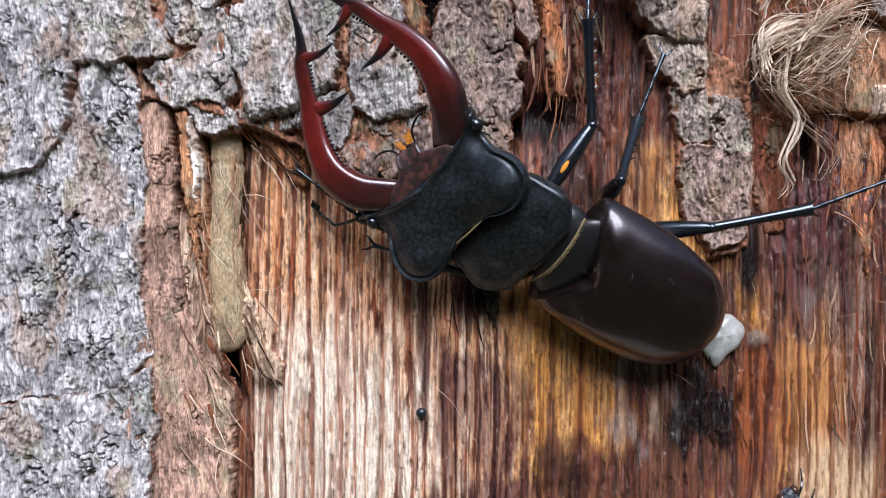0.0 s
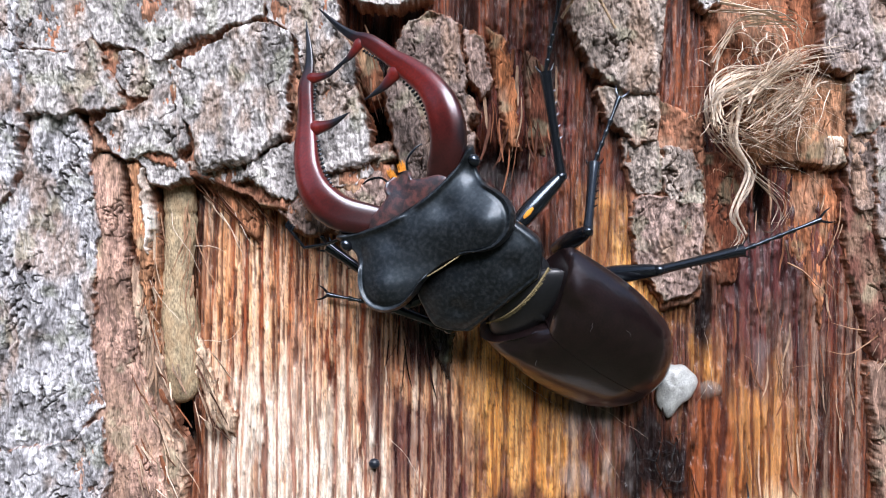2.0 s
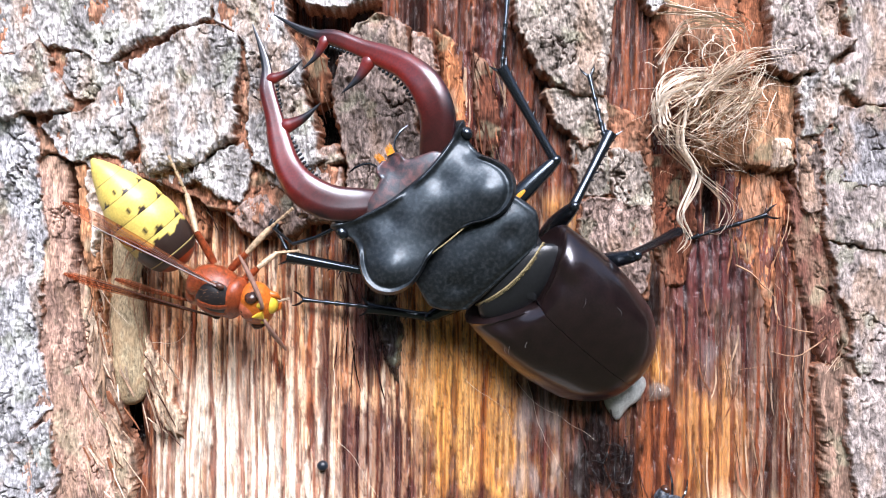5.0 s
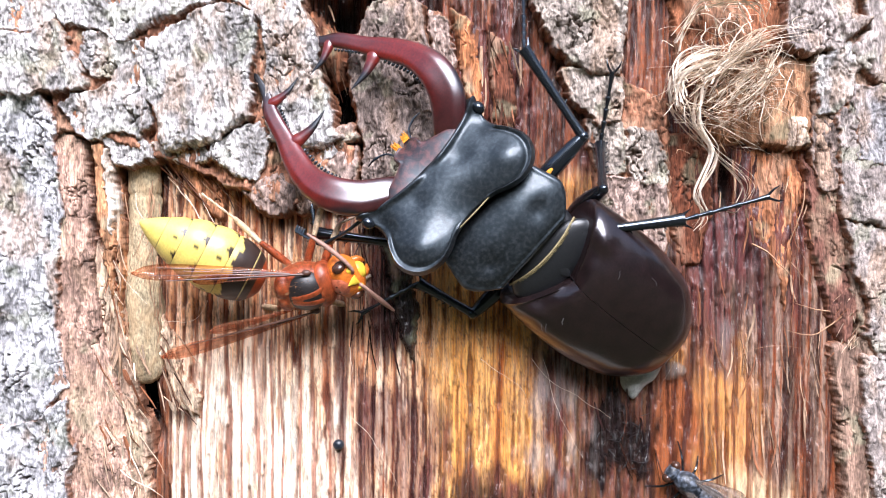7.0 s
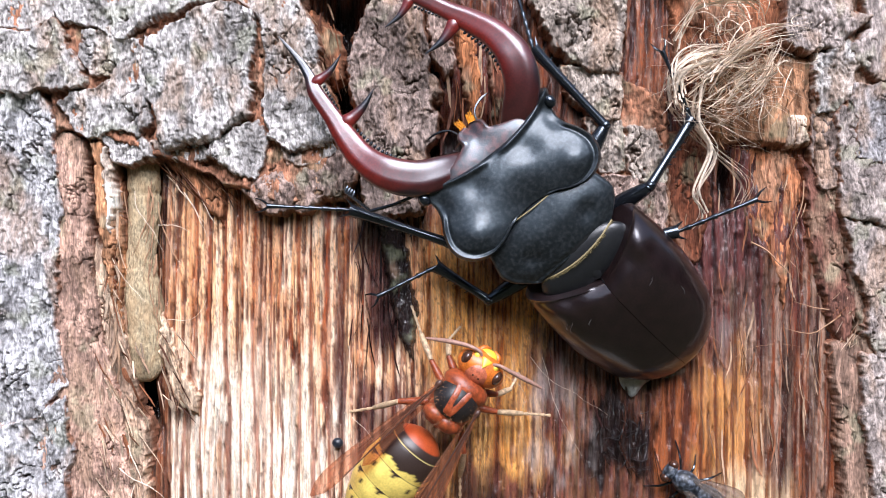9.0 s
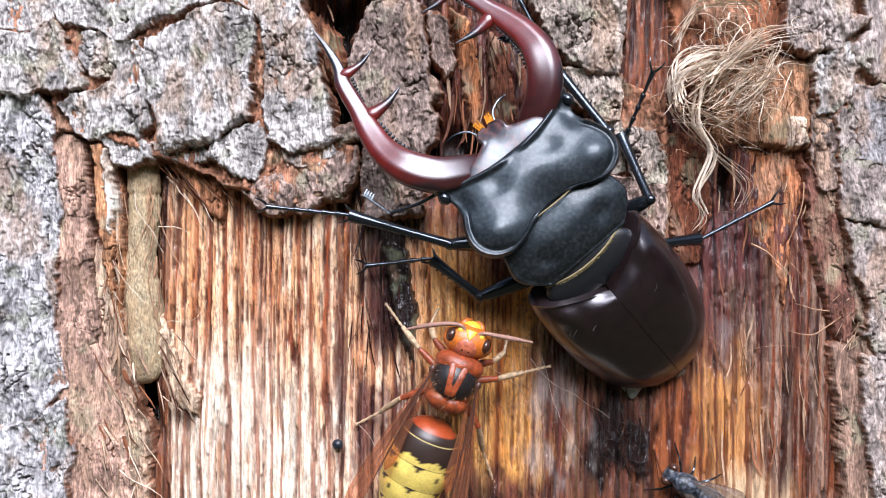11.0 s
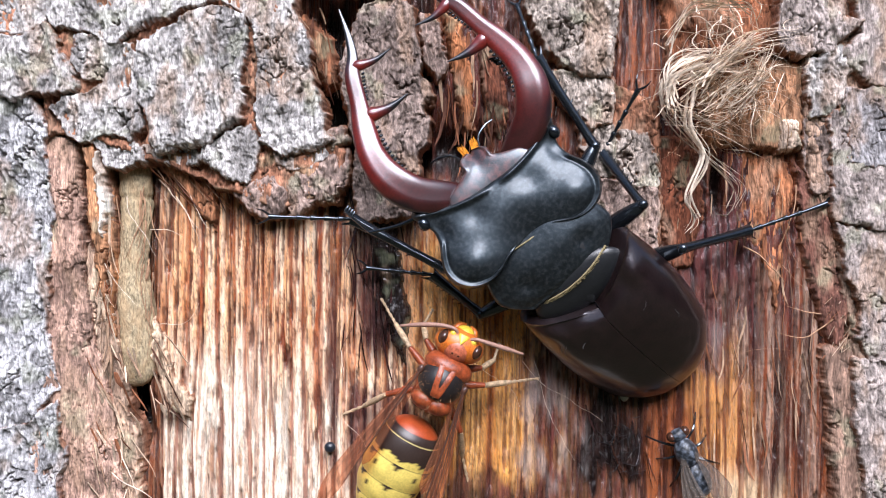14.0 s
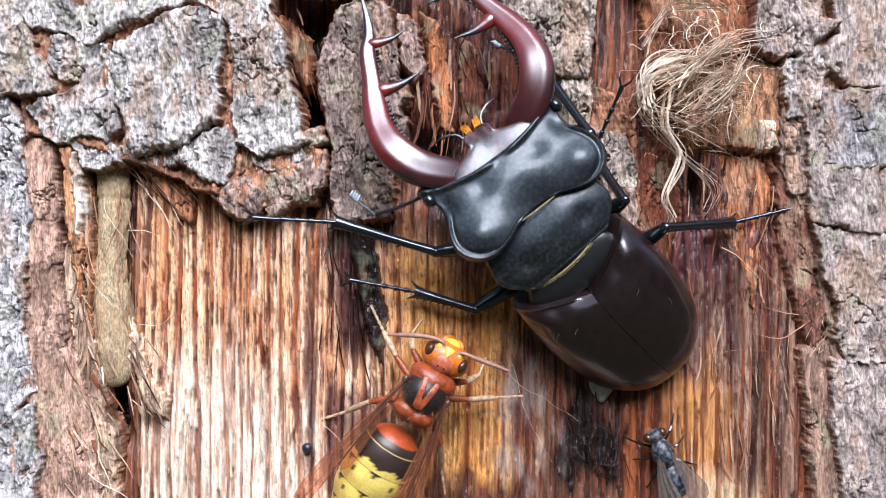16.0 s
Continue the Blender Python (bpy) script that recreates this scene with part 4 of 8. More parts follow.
def head_plate():
    """Broad head: winged front corners, a ridge from one to the other, two rear lobes and a hollow between them."""
    half = [(0, 1.3), (3.6, 1.0), (6.2, 1.1), (8.2, 1.75), (9.7, 1.75), (10.35, 0.95), (9.7, -0.5), (9.2, -2.0), (9.5, -3.7), (10.4, -5.3), (10.95, -7.1),
            (10.6, -8.9), (9.3, -10.3), (7.2, -10.9), (5.2, -10.5), (3.2, -9.6), (0, -9.0)]
    rim = smooth_path(half + [(-x, y) for x, y in half[-2:0:-1]] + [half[0]], 192)[:-1]
    middle = Vector((0, -4.6))

    def bump(d, w):
        return math.exp(-(d / w) ** 2)

    def top(x, y, rho):
        r = abs(x)
        z = between([(-11, 0.7), (-8.5, 1.25), (-5, 1.1), (-2, 0.5), (0, 0.0), (2, -0.8)], y) - 0.009 * x * x
        crest = -1.7 + 2.3 * (r / 9.6) ** 2
        z += 0.5 * bump(y - crest, 0.42) * step(0.3, 2.0, r) - 0.55 * step(0.0, 0.9, y - crest)
        z += 0.9 * bump(r - 9.5, 1.2) * bump(y - 0.8, 1.3)                        # winged corners
        z += 0.75 * bump(r - 7.6, 2.3) * bump(y + 7.8, 2.0)                       # rear lobes
        z -= 1.9 * bump(x, 3.6) * bump(y + 10.2, 3.6) + 0.35 * bump(r - 3.8, 1.6) * bump(y + 3.6, 1.4)
        z -= 0.5 * bump(r - 8.6, 1.2) * bump(y + 2.4, 1.6)
        behind = step(-3.0, -4.5, y)
        z += behind * step(2.0, 4.0, r) * (0.30 * bump(rho - 0.965, 0.018) - 0.16 * bump(rho - 0.915, 0.022))
        return z - 0.35 * step(0.975, 1.0, rho)

    bm, rings = bmesh.new(), []
    for k in range(1, 53):
        rho = (k / 52) ** 0.8
        ring = []
        for px, py in rim:
            x, y = px * rho, middle.y + (py - middle.y) * rho
            ring.append(Vector((x, y, top(x, y, rho))) / 1000)
        rings.append(ring)
    for shrink, drop in ((0.995, 0.5), (0.95, 1.5), (0.8, 2.9), (0.4, 3.6)):
        rings.append([Vector((px * shrink, middle.y + (py - middle.y) * shrink, top(px, py, 1.0) * (1 - shrink * 0.2) - drop)) / 1000 for px, py in rim])
    loop_rings(bm, rings)
    return bm


def pronotum_plate():
    def f(u, v):
        a = 2 * math.pi * v
        c, k = math.cos(a), math.sin(a)
        wide = between([(0, 6.4), (0.06, 7.5), (0.3, 8.2), (0.58, 8.7), (0.72, 8.2), (0.9, 6.7), (1, 5.6)], u)
        r = math.copysign(abs(c) ** 0.55, c)
        y = 4.4 - 8.6 * u
        top = between([(0, 0.0), (0.12, 1.3), (0.5, 2.3), (0.85, 1.7), (1, 0.8)], u) * (1 - 0.6 * r * r) - 0.35 * math.exp(-(r / 0.12) ** 2)
        top += 0.25 * math.exp(-((u - 0.965) / 0.018) ** 2) + 0.25 * math.exp(-((abs(r) - 0.97) / 0.04) ** 2)
        top -= 0.5 * math.exp(-((abs(r) - 0.5) / 0.16) ** 2 - ((u - 0.62) / 0.14) ** 2)
        return (wide * r, y, top * k ** 0.5 if k > 0 else -3.8 * abs(k) ** 0.6 * (1 - 0.3 * r * r))
    return surface(f, 64, 90)


def leg_parts(beetle, s, sizes):
    femur, tibia, tarsus = sizes
    out = []
    thigh = horn([(0, -0.6, 0, 0.85), (0, femur * 0.35, 0, 1.16), (0, femur * 0.8, 0, 0.92), (0, femur + 0.2, 0, 0.62)], 14, 10, 0.8)
    ball((0, femur, 0), (0.7, 0.78, 0.68), 6, 8, thigh)
    out.append(part("femur", thigh, LEG_BLACK, beetle))
    shin = horn([(0, -0.4, 0, 0.66), (0, tibia * 0.3, 0, 0.55), (0, tibia * 0.8, 0, 0.68), (0, tibia, 0, 0.86)], 16, 10, 0.85)
    for k in range(6):
        y = tibia * (0.35 + 0.11 * k)
        horn([(s * 0.4, y, 0, 0.15), (s * 0.95, y + 0.4, 0, 0.03)], 3, 5, 1, shin)
    for q in (-0.6, 0.6):
        horn([(q, tibia - 0.1, 0, 0.22), (q * 2.0, tibia + 0.9, 0, 0.04)], 4, 6, 1, shin)
    out.append(part("tibia", shin, LEG_BLACK, beetle))
    bm = bmesh.new()
    for k in range(5):
        a, b = tarsus * (0.15 * k), tarsus * (0.15 * k + 0.15) if k < 4 else tarsus * 0.9
        horn([(0, a, 0, 0.20), (0, (a + b) / 2, 0, 0.26), (0, b - 0.15, 0, 0.38), (0, b, 0, 0.25)], 8, 7, 1, bm)
    for q in (-1, 1):
        horn([(q * 0.1, tarsus * 0.88, 0, 0.18), (q * 0.7, tarsus * 0.96, 0.05, 0.14), (q * 0.95, tarsus * 1.04, -0.25, 0.04)], 6, 6, 1, bm)
    out.append(part("tarsus", bm, LEG_BLACK, beetle))
    return out


def stag_beetle():
    beetle = thing("stag_beetle", "male stag beetle with wine-red antlers clinging to the bare wood", "beetle")
    moving = {}
    part("abdomen", ball((0, -10.5, -4.2), (8.2, 11.2, 3.6), 16, 20), BLACK, beetle)
    for s in (-1, 1):
        case = part("elytron", surface(elytron_skin(s), 64, 56), ELYTRA, beetle, "glossy dark brown wing case")
        marks = ((0.30, 0.25, 0.24, 0.20, 0.07), (0.28, 0.26, 0.23, 0.23, 0.05), (0.31, 0.13, 0.28, 0.11, 0.06)) if s < 0 else ((0.55, 0.2, 0.5, 0.22, 0.03), (0.35, 0.1, 0.33, 0.14, 0.03))
        part("scratch", scratch(s, marks), SCUFF, case, "pale scuff")
    part("scutellum", surface(lambda u, v: (1.15 * math.cos(2 * math.pi * v) * between([(0, 0.6), (0.15, 0.95), (0.5, 0.9), (0.8, 0.5), (1, 0.05)], u), -0.8 - 2.9 * u,
                                            0.15 + 0.35 * math.sin(2 * math.pi * v) * between([(0, 0.1), (0.3, 1), (0.8, 0.7), (1, 0.1)], u)), 16, 20), BLACK, beetle)
    part("mesonotum", ball((0, -1.0, -0.9), (6.6, 3.2, 1.5), 12, 22), BLACK, beetle)
    tufts, rng = bmesh.new(), random.Random(12)
    horn([(5.8 * q, 0.85 - 0.5 * (1 - q * q), 0.72 - 1.45 * q * q, 0.13) for q in (-1, -0.6, -0.2, 0.2, 0.6, 1)], 24, 6, 0.8, tufts)
    for k in range(700):
        q = rng.uniform(-1, 1)
        p = Vector((5.6 * q, 0.95 - rng.random() * 0.15 - 0.5 * (1 - q * q), 0.75 - 1.4 * q * q))
        d = Vector((rng.uniform(-0.25, 0.25), -rng.uniform(0.15, 0.42), rng.uniform(-0.05, 0.1)))
        horn([(*p, 0.035), (*(p + d), 0.014)], 1, 3, 1, tufts)
    part("waist_hair", tufts, YELLOW_HAIR, beetle, "short gold hairs at the waist")
    part("waist", ball((0, 1.8, -2.4), (5.6, 4.0, 2.6), 10, 16), BLACK, beetle)
    moving["pronotum"] = part("pronotum", pronotum_plate(), HEAD_BLACK, beetle)
    head = moving["head"] = part("head", head_plate(), HEAD_BLACK, beetle)
    part("hair_fringe", horn([(-3.6, -9.3, -0.3, 0.06), (0, -9.4, -0.2, 0.10), (3.6, -9.3, -0.3, 0.06)], 16, 6), YELLOW_HAIR, head, "gold hair fringe")
    def shelf(u, v):
        c, h = math.cos(2 * math.pi * v), math.sin(2 * math.pi * v)
        wide = between([(0, 6.2), (0.3, 5.2), (0.5, 2.9), (0.62, 2.0), (0.8, 2.0), (0.93, 1.6), (1, 0.5)], u)
        rise = between([(0, 0.4), (0.5, 0.42), (0.9, 0.3), (1, 0.05)], u) * math.copysign(abs(h) ** 0.6, h)
        return (c * wide, -1.2 + 4.5 * u + 0.3 * abs(c) * u, -0.1 - 1.4 * u * u + rise + 0.25 * math.exp(-((abs(c) - 0.86) / 0.13) ** 2) * step(0.5, 0.7, u) - 0.2 * math.exp(-(c / 0.4) ** 2))
    part("clypeus", surface(shelf, 40, 48), BROW, head, "brown-black brow shelf")
    for q in (-1, 1):
        brush, rng = bmesh.new(), random.Random(40 + q)
        for k in range(60):
            p = Vector((q * 0.45 + rng.uniform(-0.3, 0.3), 2.8, -2.0 + rng.uniform(-0.3, 0.3)))
            e = Vector((q * 0.85 + 0.3 + rng.uniform(-0.45, 0.45), rng.uniform(3.7, 4.9), -2.1 + rng.uniform(-0.4, 0.4)))
            horn([(*p, 0.05), (*((p + e) / 2), 0.055), (*e, 0.015)], 3, 4, 1, brush)
        part("palp", horn([(q * 1.1, 2.4, -2.0, 0.16), (q * 1.9, 4.4, -2.1, 0.13), (q * 3.4, 5.2, -2.3, 0.15), (q * 4.6, 5.3, -2.6, 0.08)], 12, 6), LEG_BLACK, head, "thin black feeler of the mouth")
        part("mouth_brush", brush, ORANGE_HAIR, head, "orange mouth brush")
    for s in (-1, 1):
        part("eye", ball((s * 9.6, -0.5, -0.6), (0.75, 0.9, 0.8), 8, 12), LEG_BLACK, head, "small glossy black eye")
        if s < 0:
            bend, club = [(-9.4, 0.6, -1.4, 0.28), (-12.4, 1.4, -2.2, 0.22), (-15.6, 2.8, -3.0, 0.24)], (-16.6, 6.8, -3.6)
        else:
            bend, club = [(8.8, 1.0, -1.4, 0.28), (9.8, 4.0, -2.0, 0.22), (10.6, 7.4, -2.6, 0.24)], (9.4, 11.4, -3.2)
        feeler = horn(bend, 12, 7)
        elbow = Vector(bend[-1][:3])
        reach = Vector(club) - elbow
        for k in range(6):
            horn([(*(elbow + reach * (k / 6)), 0.16), (*(elbow + reach * ((k + 0.9) / 6)), 0.25)], 3, 6, 1, feeler)
        for k in range(4):
            root = elbow + reach * (0.72 + 0.09 * k)
            horn([(*root, 0.2), (*(root + Vector((-s * 0.4, 0.2, 0))), 0.17), (*(root + Vector((-s * 0.75, 0.35, 0))), 0.1)], 5, 6, 1, feeler)
        part("antenna", feeler, LEG_BLACK, head)
        moving["mandible", s] = mandible(s, beetle)
    for name, s, sizes in (("R1", 1, (8.5, 13, 10.5)), ("R2", 1, (6.8, 10.5, 10.5)), ("R3", 1, (9, 12.5, 11.8)),
                           ("L1", -1, (8.5, 13, 11.5)), ("L2", -1, (8.5, 8, 9.5)), ("L3", -1, (9, 9, 9))):
        moving[name] = leg_parts(beetle, s, sizes)
    for side in ("R1", "L1"):
        part("hair_patch", ball((0, 2.4, 0.62), (0.42, 1.2, 0.36), 8, 10), ORANGE_HAIR, moving[side][0], "orange hair patch")
    return beetle, moving

# ---- the hornet ----


def wing_mesh(s, length, width, root=0.5):
    bm = bmesh.new()
    n, top, low = 14, [], []
    for i in range(n + 1):
        u = i / n
        half = width * between([(0, 0.12), (0.15, 0.3), (0.55, 0.75), (0.82, 1.0), (0.95, 0.7), (1, 0.1)], u) * 0.5
        lean = 0.10 * width * math.sin(u * 3.0)
        for side, row in ((1, top), (-1, low)):
            row.append([bm.verts.new(Vector((s * (lean + half * q), -length * u, side * 0.018 + 0.13 * math.cos(q * 11 + u * 2) * (0.3 + 0.7 * u))) / 1000) for q in [k / 6 - 1 for k in range(13)]])
    for rows in (top, low):
        for a, b in zip(rows, rows[1:]):
            for k in range(12):
                bm.faces.new((a[k], a[k + 1], b[k + 1], b[k]))
    for a, b, c, d in zip(top, top[1:], low, low[1:]):
        for k in (0, 12):
            bm.faces.new((a[k], b[k], d[k], c[k]))
    bm.faces.new((*top[0], *low[0][::-1]))
    bm.faces.new((*top[-1], *low[-1][::-1]))
    return bm


def wing_vein(s, length, width):
    bm = horn([(s * -0.05 * width, 0, 0.05, 0.13), (s * -0.26 * width, -length * 0.45, 0.1, 0.10), (s * -0.40 * width, -length * 0.8, 0.12, 0.05)], 10, 5)
    for q, e in ((0.15, 0.7), (0.35, 0.85), (-0.1, 0.9)):
        horn([(0, -length * 0.08, 0.05, 0.05), (s * q * width * 0.6, -length * 0.45, 0.1, 0.04), (s * q * width, -length * e, 0.1, 0.025)], 8, 4, 1, bm)
    return bm


def hornet_leg(hornet, points):
    """One leg as thigh, shin and foot, from the body outwards."""
    a, b, c, d = points
    thigh = part("leg", horn([(*a, 0.4), (*[(p + q) / 2 for p, q in zip(a, b)], 0.44), (*b, 0.3)], 8, 8), RUST, hornet, "red-brown leg with a tan shin")
    part("shin", horn([(*b, 0.28), (*[(p + q) / 2 for p, q in zip(b, c)], 0.36), (*c, 0.26)], 8, 8), LEG_TAN, thigh)
    foot = bmesh.new()
    for k in range(5):
        p, q = [tuple(x + (y - x) * (k + e) / 5 for x, y in zip(c, d)) for e in (0, 0.92)]
        horn([(*p, 0.11), (*q, 0.2)], 3, 6, 1, foot)
    part("foot", foot, LEG_TAN, thigh)


def hornet():
    body = thing("hornet", "orange and yellow European hornet with amber folded wings", "hornet")
    body.scale = (1.14, 1.14, 1.14)
    moving = {}
    part("thorax", ball((0, 0, 0), (2.7, 3.4, 2.45), 14, 20), RUST, body, "rust-red furry thorax")
    part("back_plate", ball((0, 0.3, 0.50), (2.55, 2.55, 2.32), 16, 24), HORNET_BLACK, body, "black back plate")
    part("back_stripe", horn([(-0.72, 2.3, 1.95, 0.32), (-0.52, 1.2, 2.6, 0.34), (-0.26, -0.3, 2.76, 0.38), (-0.2, -1.0, 2.56, 0.3)], 16, 12, 0.22), RUST, body, "rust-red back stripe")
    part("back_stripe", horn([(0.72, 2.3, 1.95, 0.32), (0.52, 1.2, 2.6, 0.34), (0.26, -0.3, 2.76, 0.38), (0.2, -1.0, 2.56, 0.3)], 16, 12, 0.22), RUST, body, "rust-red back stripe")
    part("collar", ball((0, 2.1, 0.0), (2.75, 1.5, 2.15), 10, 20), RUST, body, "rust-orange collar")
    for q in (-1, 1):
        part("wing_joint", ball((q * 2.6, 0.8, 1.35), (0.36, 0.55, 0.36), 8, 10), VEIN, body)
    part("rear_plate", ball((-0.75, -2.0, 0.9), (1.6, 1.1, 1.4), 10, 16, ball((0.75, -2.0, 0.9), (1.6, 1.1, 1.4), 10, 16)), RUST, body)
    fuzz, rng = bmesh.new(), random.Random(4)
    for k in range(900):
        a, b = rng.uniform(0, 2 * math.pi), rng.uniform(0.2, math.pi - 0.2)
        n = Vector((math.sin(b) * math.cos(a), math.cos(b), math.sin(b) * math.sin(a)))
        p = Vector((n.x * 2.7, n.y * 3.4, n.z * 2.45))
        horn([(*p, 0.010), (*(p + n * rng.uniform(0.2, 0.5) + Vector((rng.uniform(-0.2, 0.2), -rng.uniform(0, 0.4), 0))), 0.005)], 1, 3, 1, fuzz)
    part("fuzz", fuzz, FUZZ, body, "fine tan hairs")
    head = moving["head"] = part("head", surface(lambda u, v: ((lambda a, b: (2.8 * math.sin(a) * math.copysign(abs(math.cos(b)) ** 0.95, math.cos(b)), 1.4 - 1.85 * math.cos(a),
                                                                1.9 * math.sin(a) * math.sin(b)))(math.pi * (0.02 + 0.96 * u), 2 * math.pi * v)), 14, 22), ORANGE, body, "orange head with a yellow face")
    part("crown", ball((0, 1.1, 0.6), (1.72, 1.5, 1.47), 12, 20), CROWN, head, "pink-brown crown")
    part("brow", surface(lambda u, v: (math.cos(2 * math.pi * v) * between([(0, 0.6), (0.3, 0.5), (0.8, 0.18), (1, 0.03)], u), 2.85 - 1.0 * u, 1.35 + 0.55 * u + 0.16 * math.sin(2 * math.pi * v)), 8, 12),
         HORNET_YELLOW, head, "yellow brow wedge")
    part("face", ball((0, 2.65, -0.3), (1.15, 1.0, 1.05), 12, 18), HORNET_YELLOW, head, "bright yellow face shield")
    for s in (-1, 1):
        part("eye", ball((s * 1.92, 1.65, 0.7), (0.6, 0.85, 1.05), 12, 16), EYE, head, "dark brown kidney-shaped eye")
        part("cheek", ball((s * 1.15, 2.45, 0.95), (0.45, 0.5, 0.5), 8, 10), HORNET_YELLOW, head, "yellow patch beside the eye")
        part("jaw", horn([(s * 1.1, 2.7, -0.8, 0.42), (s * 0.9, 3.3, -1.0, 0.34), (s * 0.25, 3.6, -1.2, 0.12)], 8, 8), ORANGE, head, "orange biting jaw")
        part("antenna", horn([(s * 0.7, 2.5, 1.0, 0.24), (s * 1.3, 3.0, 1.3, 0.2), (s * 2.8, 2.9 + 0.3 * s, 1.0, 0.25), (s * 4.7, 2.5 + 0.9 * s, 0.4, 0.27), (s * 6.6, 2.0 + 1.6 * s, -0.2, 0.13)], 18, 8), FEELER, head, "tan elbowed antenna")
    for p in ((0, 1.0, 1.88), (-0.35, 0.65, 1.88), (0.35, 0.65, 1.88)):
        part("ocellus", ball(p, (0.16, 0.16, 0.12), 5, 8), EYE, head)
    gaster = moving["gaster"] = part("gaster", ball((0, -5.9, -0.1), (2.6, 5.5, 2.2), 16, 20), HORNET_BLACK, body, "banded yellow and dark brown abdomen")
    black, yellow, rust, straw = Vector((0.03, 0.018, 0.014)), Vector((0.70, 0.54, 0.13)), Vector((0.36, 0.06, 0.016)), Vector((0.5, 0.4, 0.16))

    def profile(y):
        return between([(0, 0.8), (0.8, 2.1), (2.5, 3.3), (6, 3.75), (9.5, 3.4), (13, 2.2), (15.5, 0.9), (16.6, 0.15)], y)

    bands = ((0.2, 2.4, 0), (2.2, 5.4, 1), (5.2, 8.4, 2), (8.2, 11.2, 3), (11.0, 13.6, 4), (13.4, 16.5, 5))
    for y0, y1, kind in bands:
        def skin(u, v):
            y = y0 + (y1 - y0) * u
            r = profile(y) * (1 + 0.035 * math.sin(math.pi * min(1, u * 1.05)))
            return (r * math.cos(2 * math.pi * v), -0.9 * y, 0.86 * r * math.sin(2 * math.pi * v))
        tergite = part("band", surface(skin, 14, 56), PIGMENT, gaster)

        def shade(p):
            u, a = (-p.y / 0.9 - y0) / (y1 - y0), math.atan2(p.z, p.x) - math.pi / 2
            if kind == 0:
                return rust if u < 0.5 else (straw if u > 0.9 else black)
            if kind == 1:
                return black if u < 0.72 + 0.09 * math.cos(7 * a) + 0.04 * math.sin(17 * a + 1) else yellow
            if u < 0.07 or (kind < 5 and u < 0.07 + 0.2 * max(0.0, math.cos(5.7 * a)) ** 8):
                return black
            return black if kind < 5 and ((u - 0.36) / 0.09) ** 2 + ((abs(a) - 0.75) / 0.085) ** 2 < 1 else yellow
        tinted(tergite, shade)
    for s in (-1, 1):
        wing = part("wing", wing_mesh(s, 18.0, 2.0), WING, body, "amber folded wing")
        wing.matrix_basis = mm(s * 2.7, 0.6, 1.5, -5, s * 14, s * 9)
        part("vein", wing_vein(s, 18.0, 2.0), VEIN, wing)
        hind = part("hind_wing", wing_mesh(s, 10.5, 1.3), WING, body, "clear hind wing")
        hind.matrix_basis = mm(s * 2.2, -0.8, 1.0, -7, s * 10, s * 6)
        hornet_leg(body, ((s * 1.5, 2.2, -1.6), (s * 3.4, 3.2, -2.4), (s * 4.4, 4.2, -4.6), (s * 4.2, 6.0, -6.3)))
        hornet_leg(body, ((s * 1.8, 0.4, -1.9), (s * 4.6, 1.6, -2.6), (s * 7.2, 2.8, -5.0), (s * 10.0, 4.4, -6.4)))
        hornet_leg(body, ((s * 1.6, -1.6, -1.8), (s * 4.6, -4.2, -2.2), (s * 6.2, -7.2, -5.0), (s * 8.8, -10.6, -6.6)))
    return body, moving


# ---- the small things ----


def blow_fly():
    fly = thing("fly", "small blue-grey fly with smoky wings on the wood", "fly")
    fly.scale = (1.2, 1.2, 1.2)
    part("thorax", ball((0, 0, 0), (1.25, 1.7, 1.2), 10, 14), FLY, fly)
    part("abdomen", ball((0, -3.0, -0.2), (1.3, 2.1, 1.1), 10, 14), FLY, fly)
    head = part("head", ball((0, 2.1, -0.1), (1.15, 0.7, 0.9), 8, 12), FLY, fly)
    for s in (-1, 1):
        part("eye", ball((s * 0.8, 2.2, 0.05), (0.5, 0.55, 0.7), 8, 10), EYE, head, "dark red eye")
        wing = part("wing", wing_mesh(s, 6.4, 2.4), FLY_WING, fly, "smoky clear wing")
        wing.matrix_basis = mm(s * 0.6, 0.2, 0.9, -6, s * 12, s * 7)
        for y, dy in ((1.0, 2.0), (0.0, 0.3), (-0.9, -2.2)):
            part("leg", horn([(s * 0.7, y, -0.7, 0.16), (s * 1.9, y + dy * 0.5, -0.6, 0.13), (s * 3.0, y + dy, -2.2, 0.08)], 8, 5), LEG_BLACK, fly)
    return fly


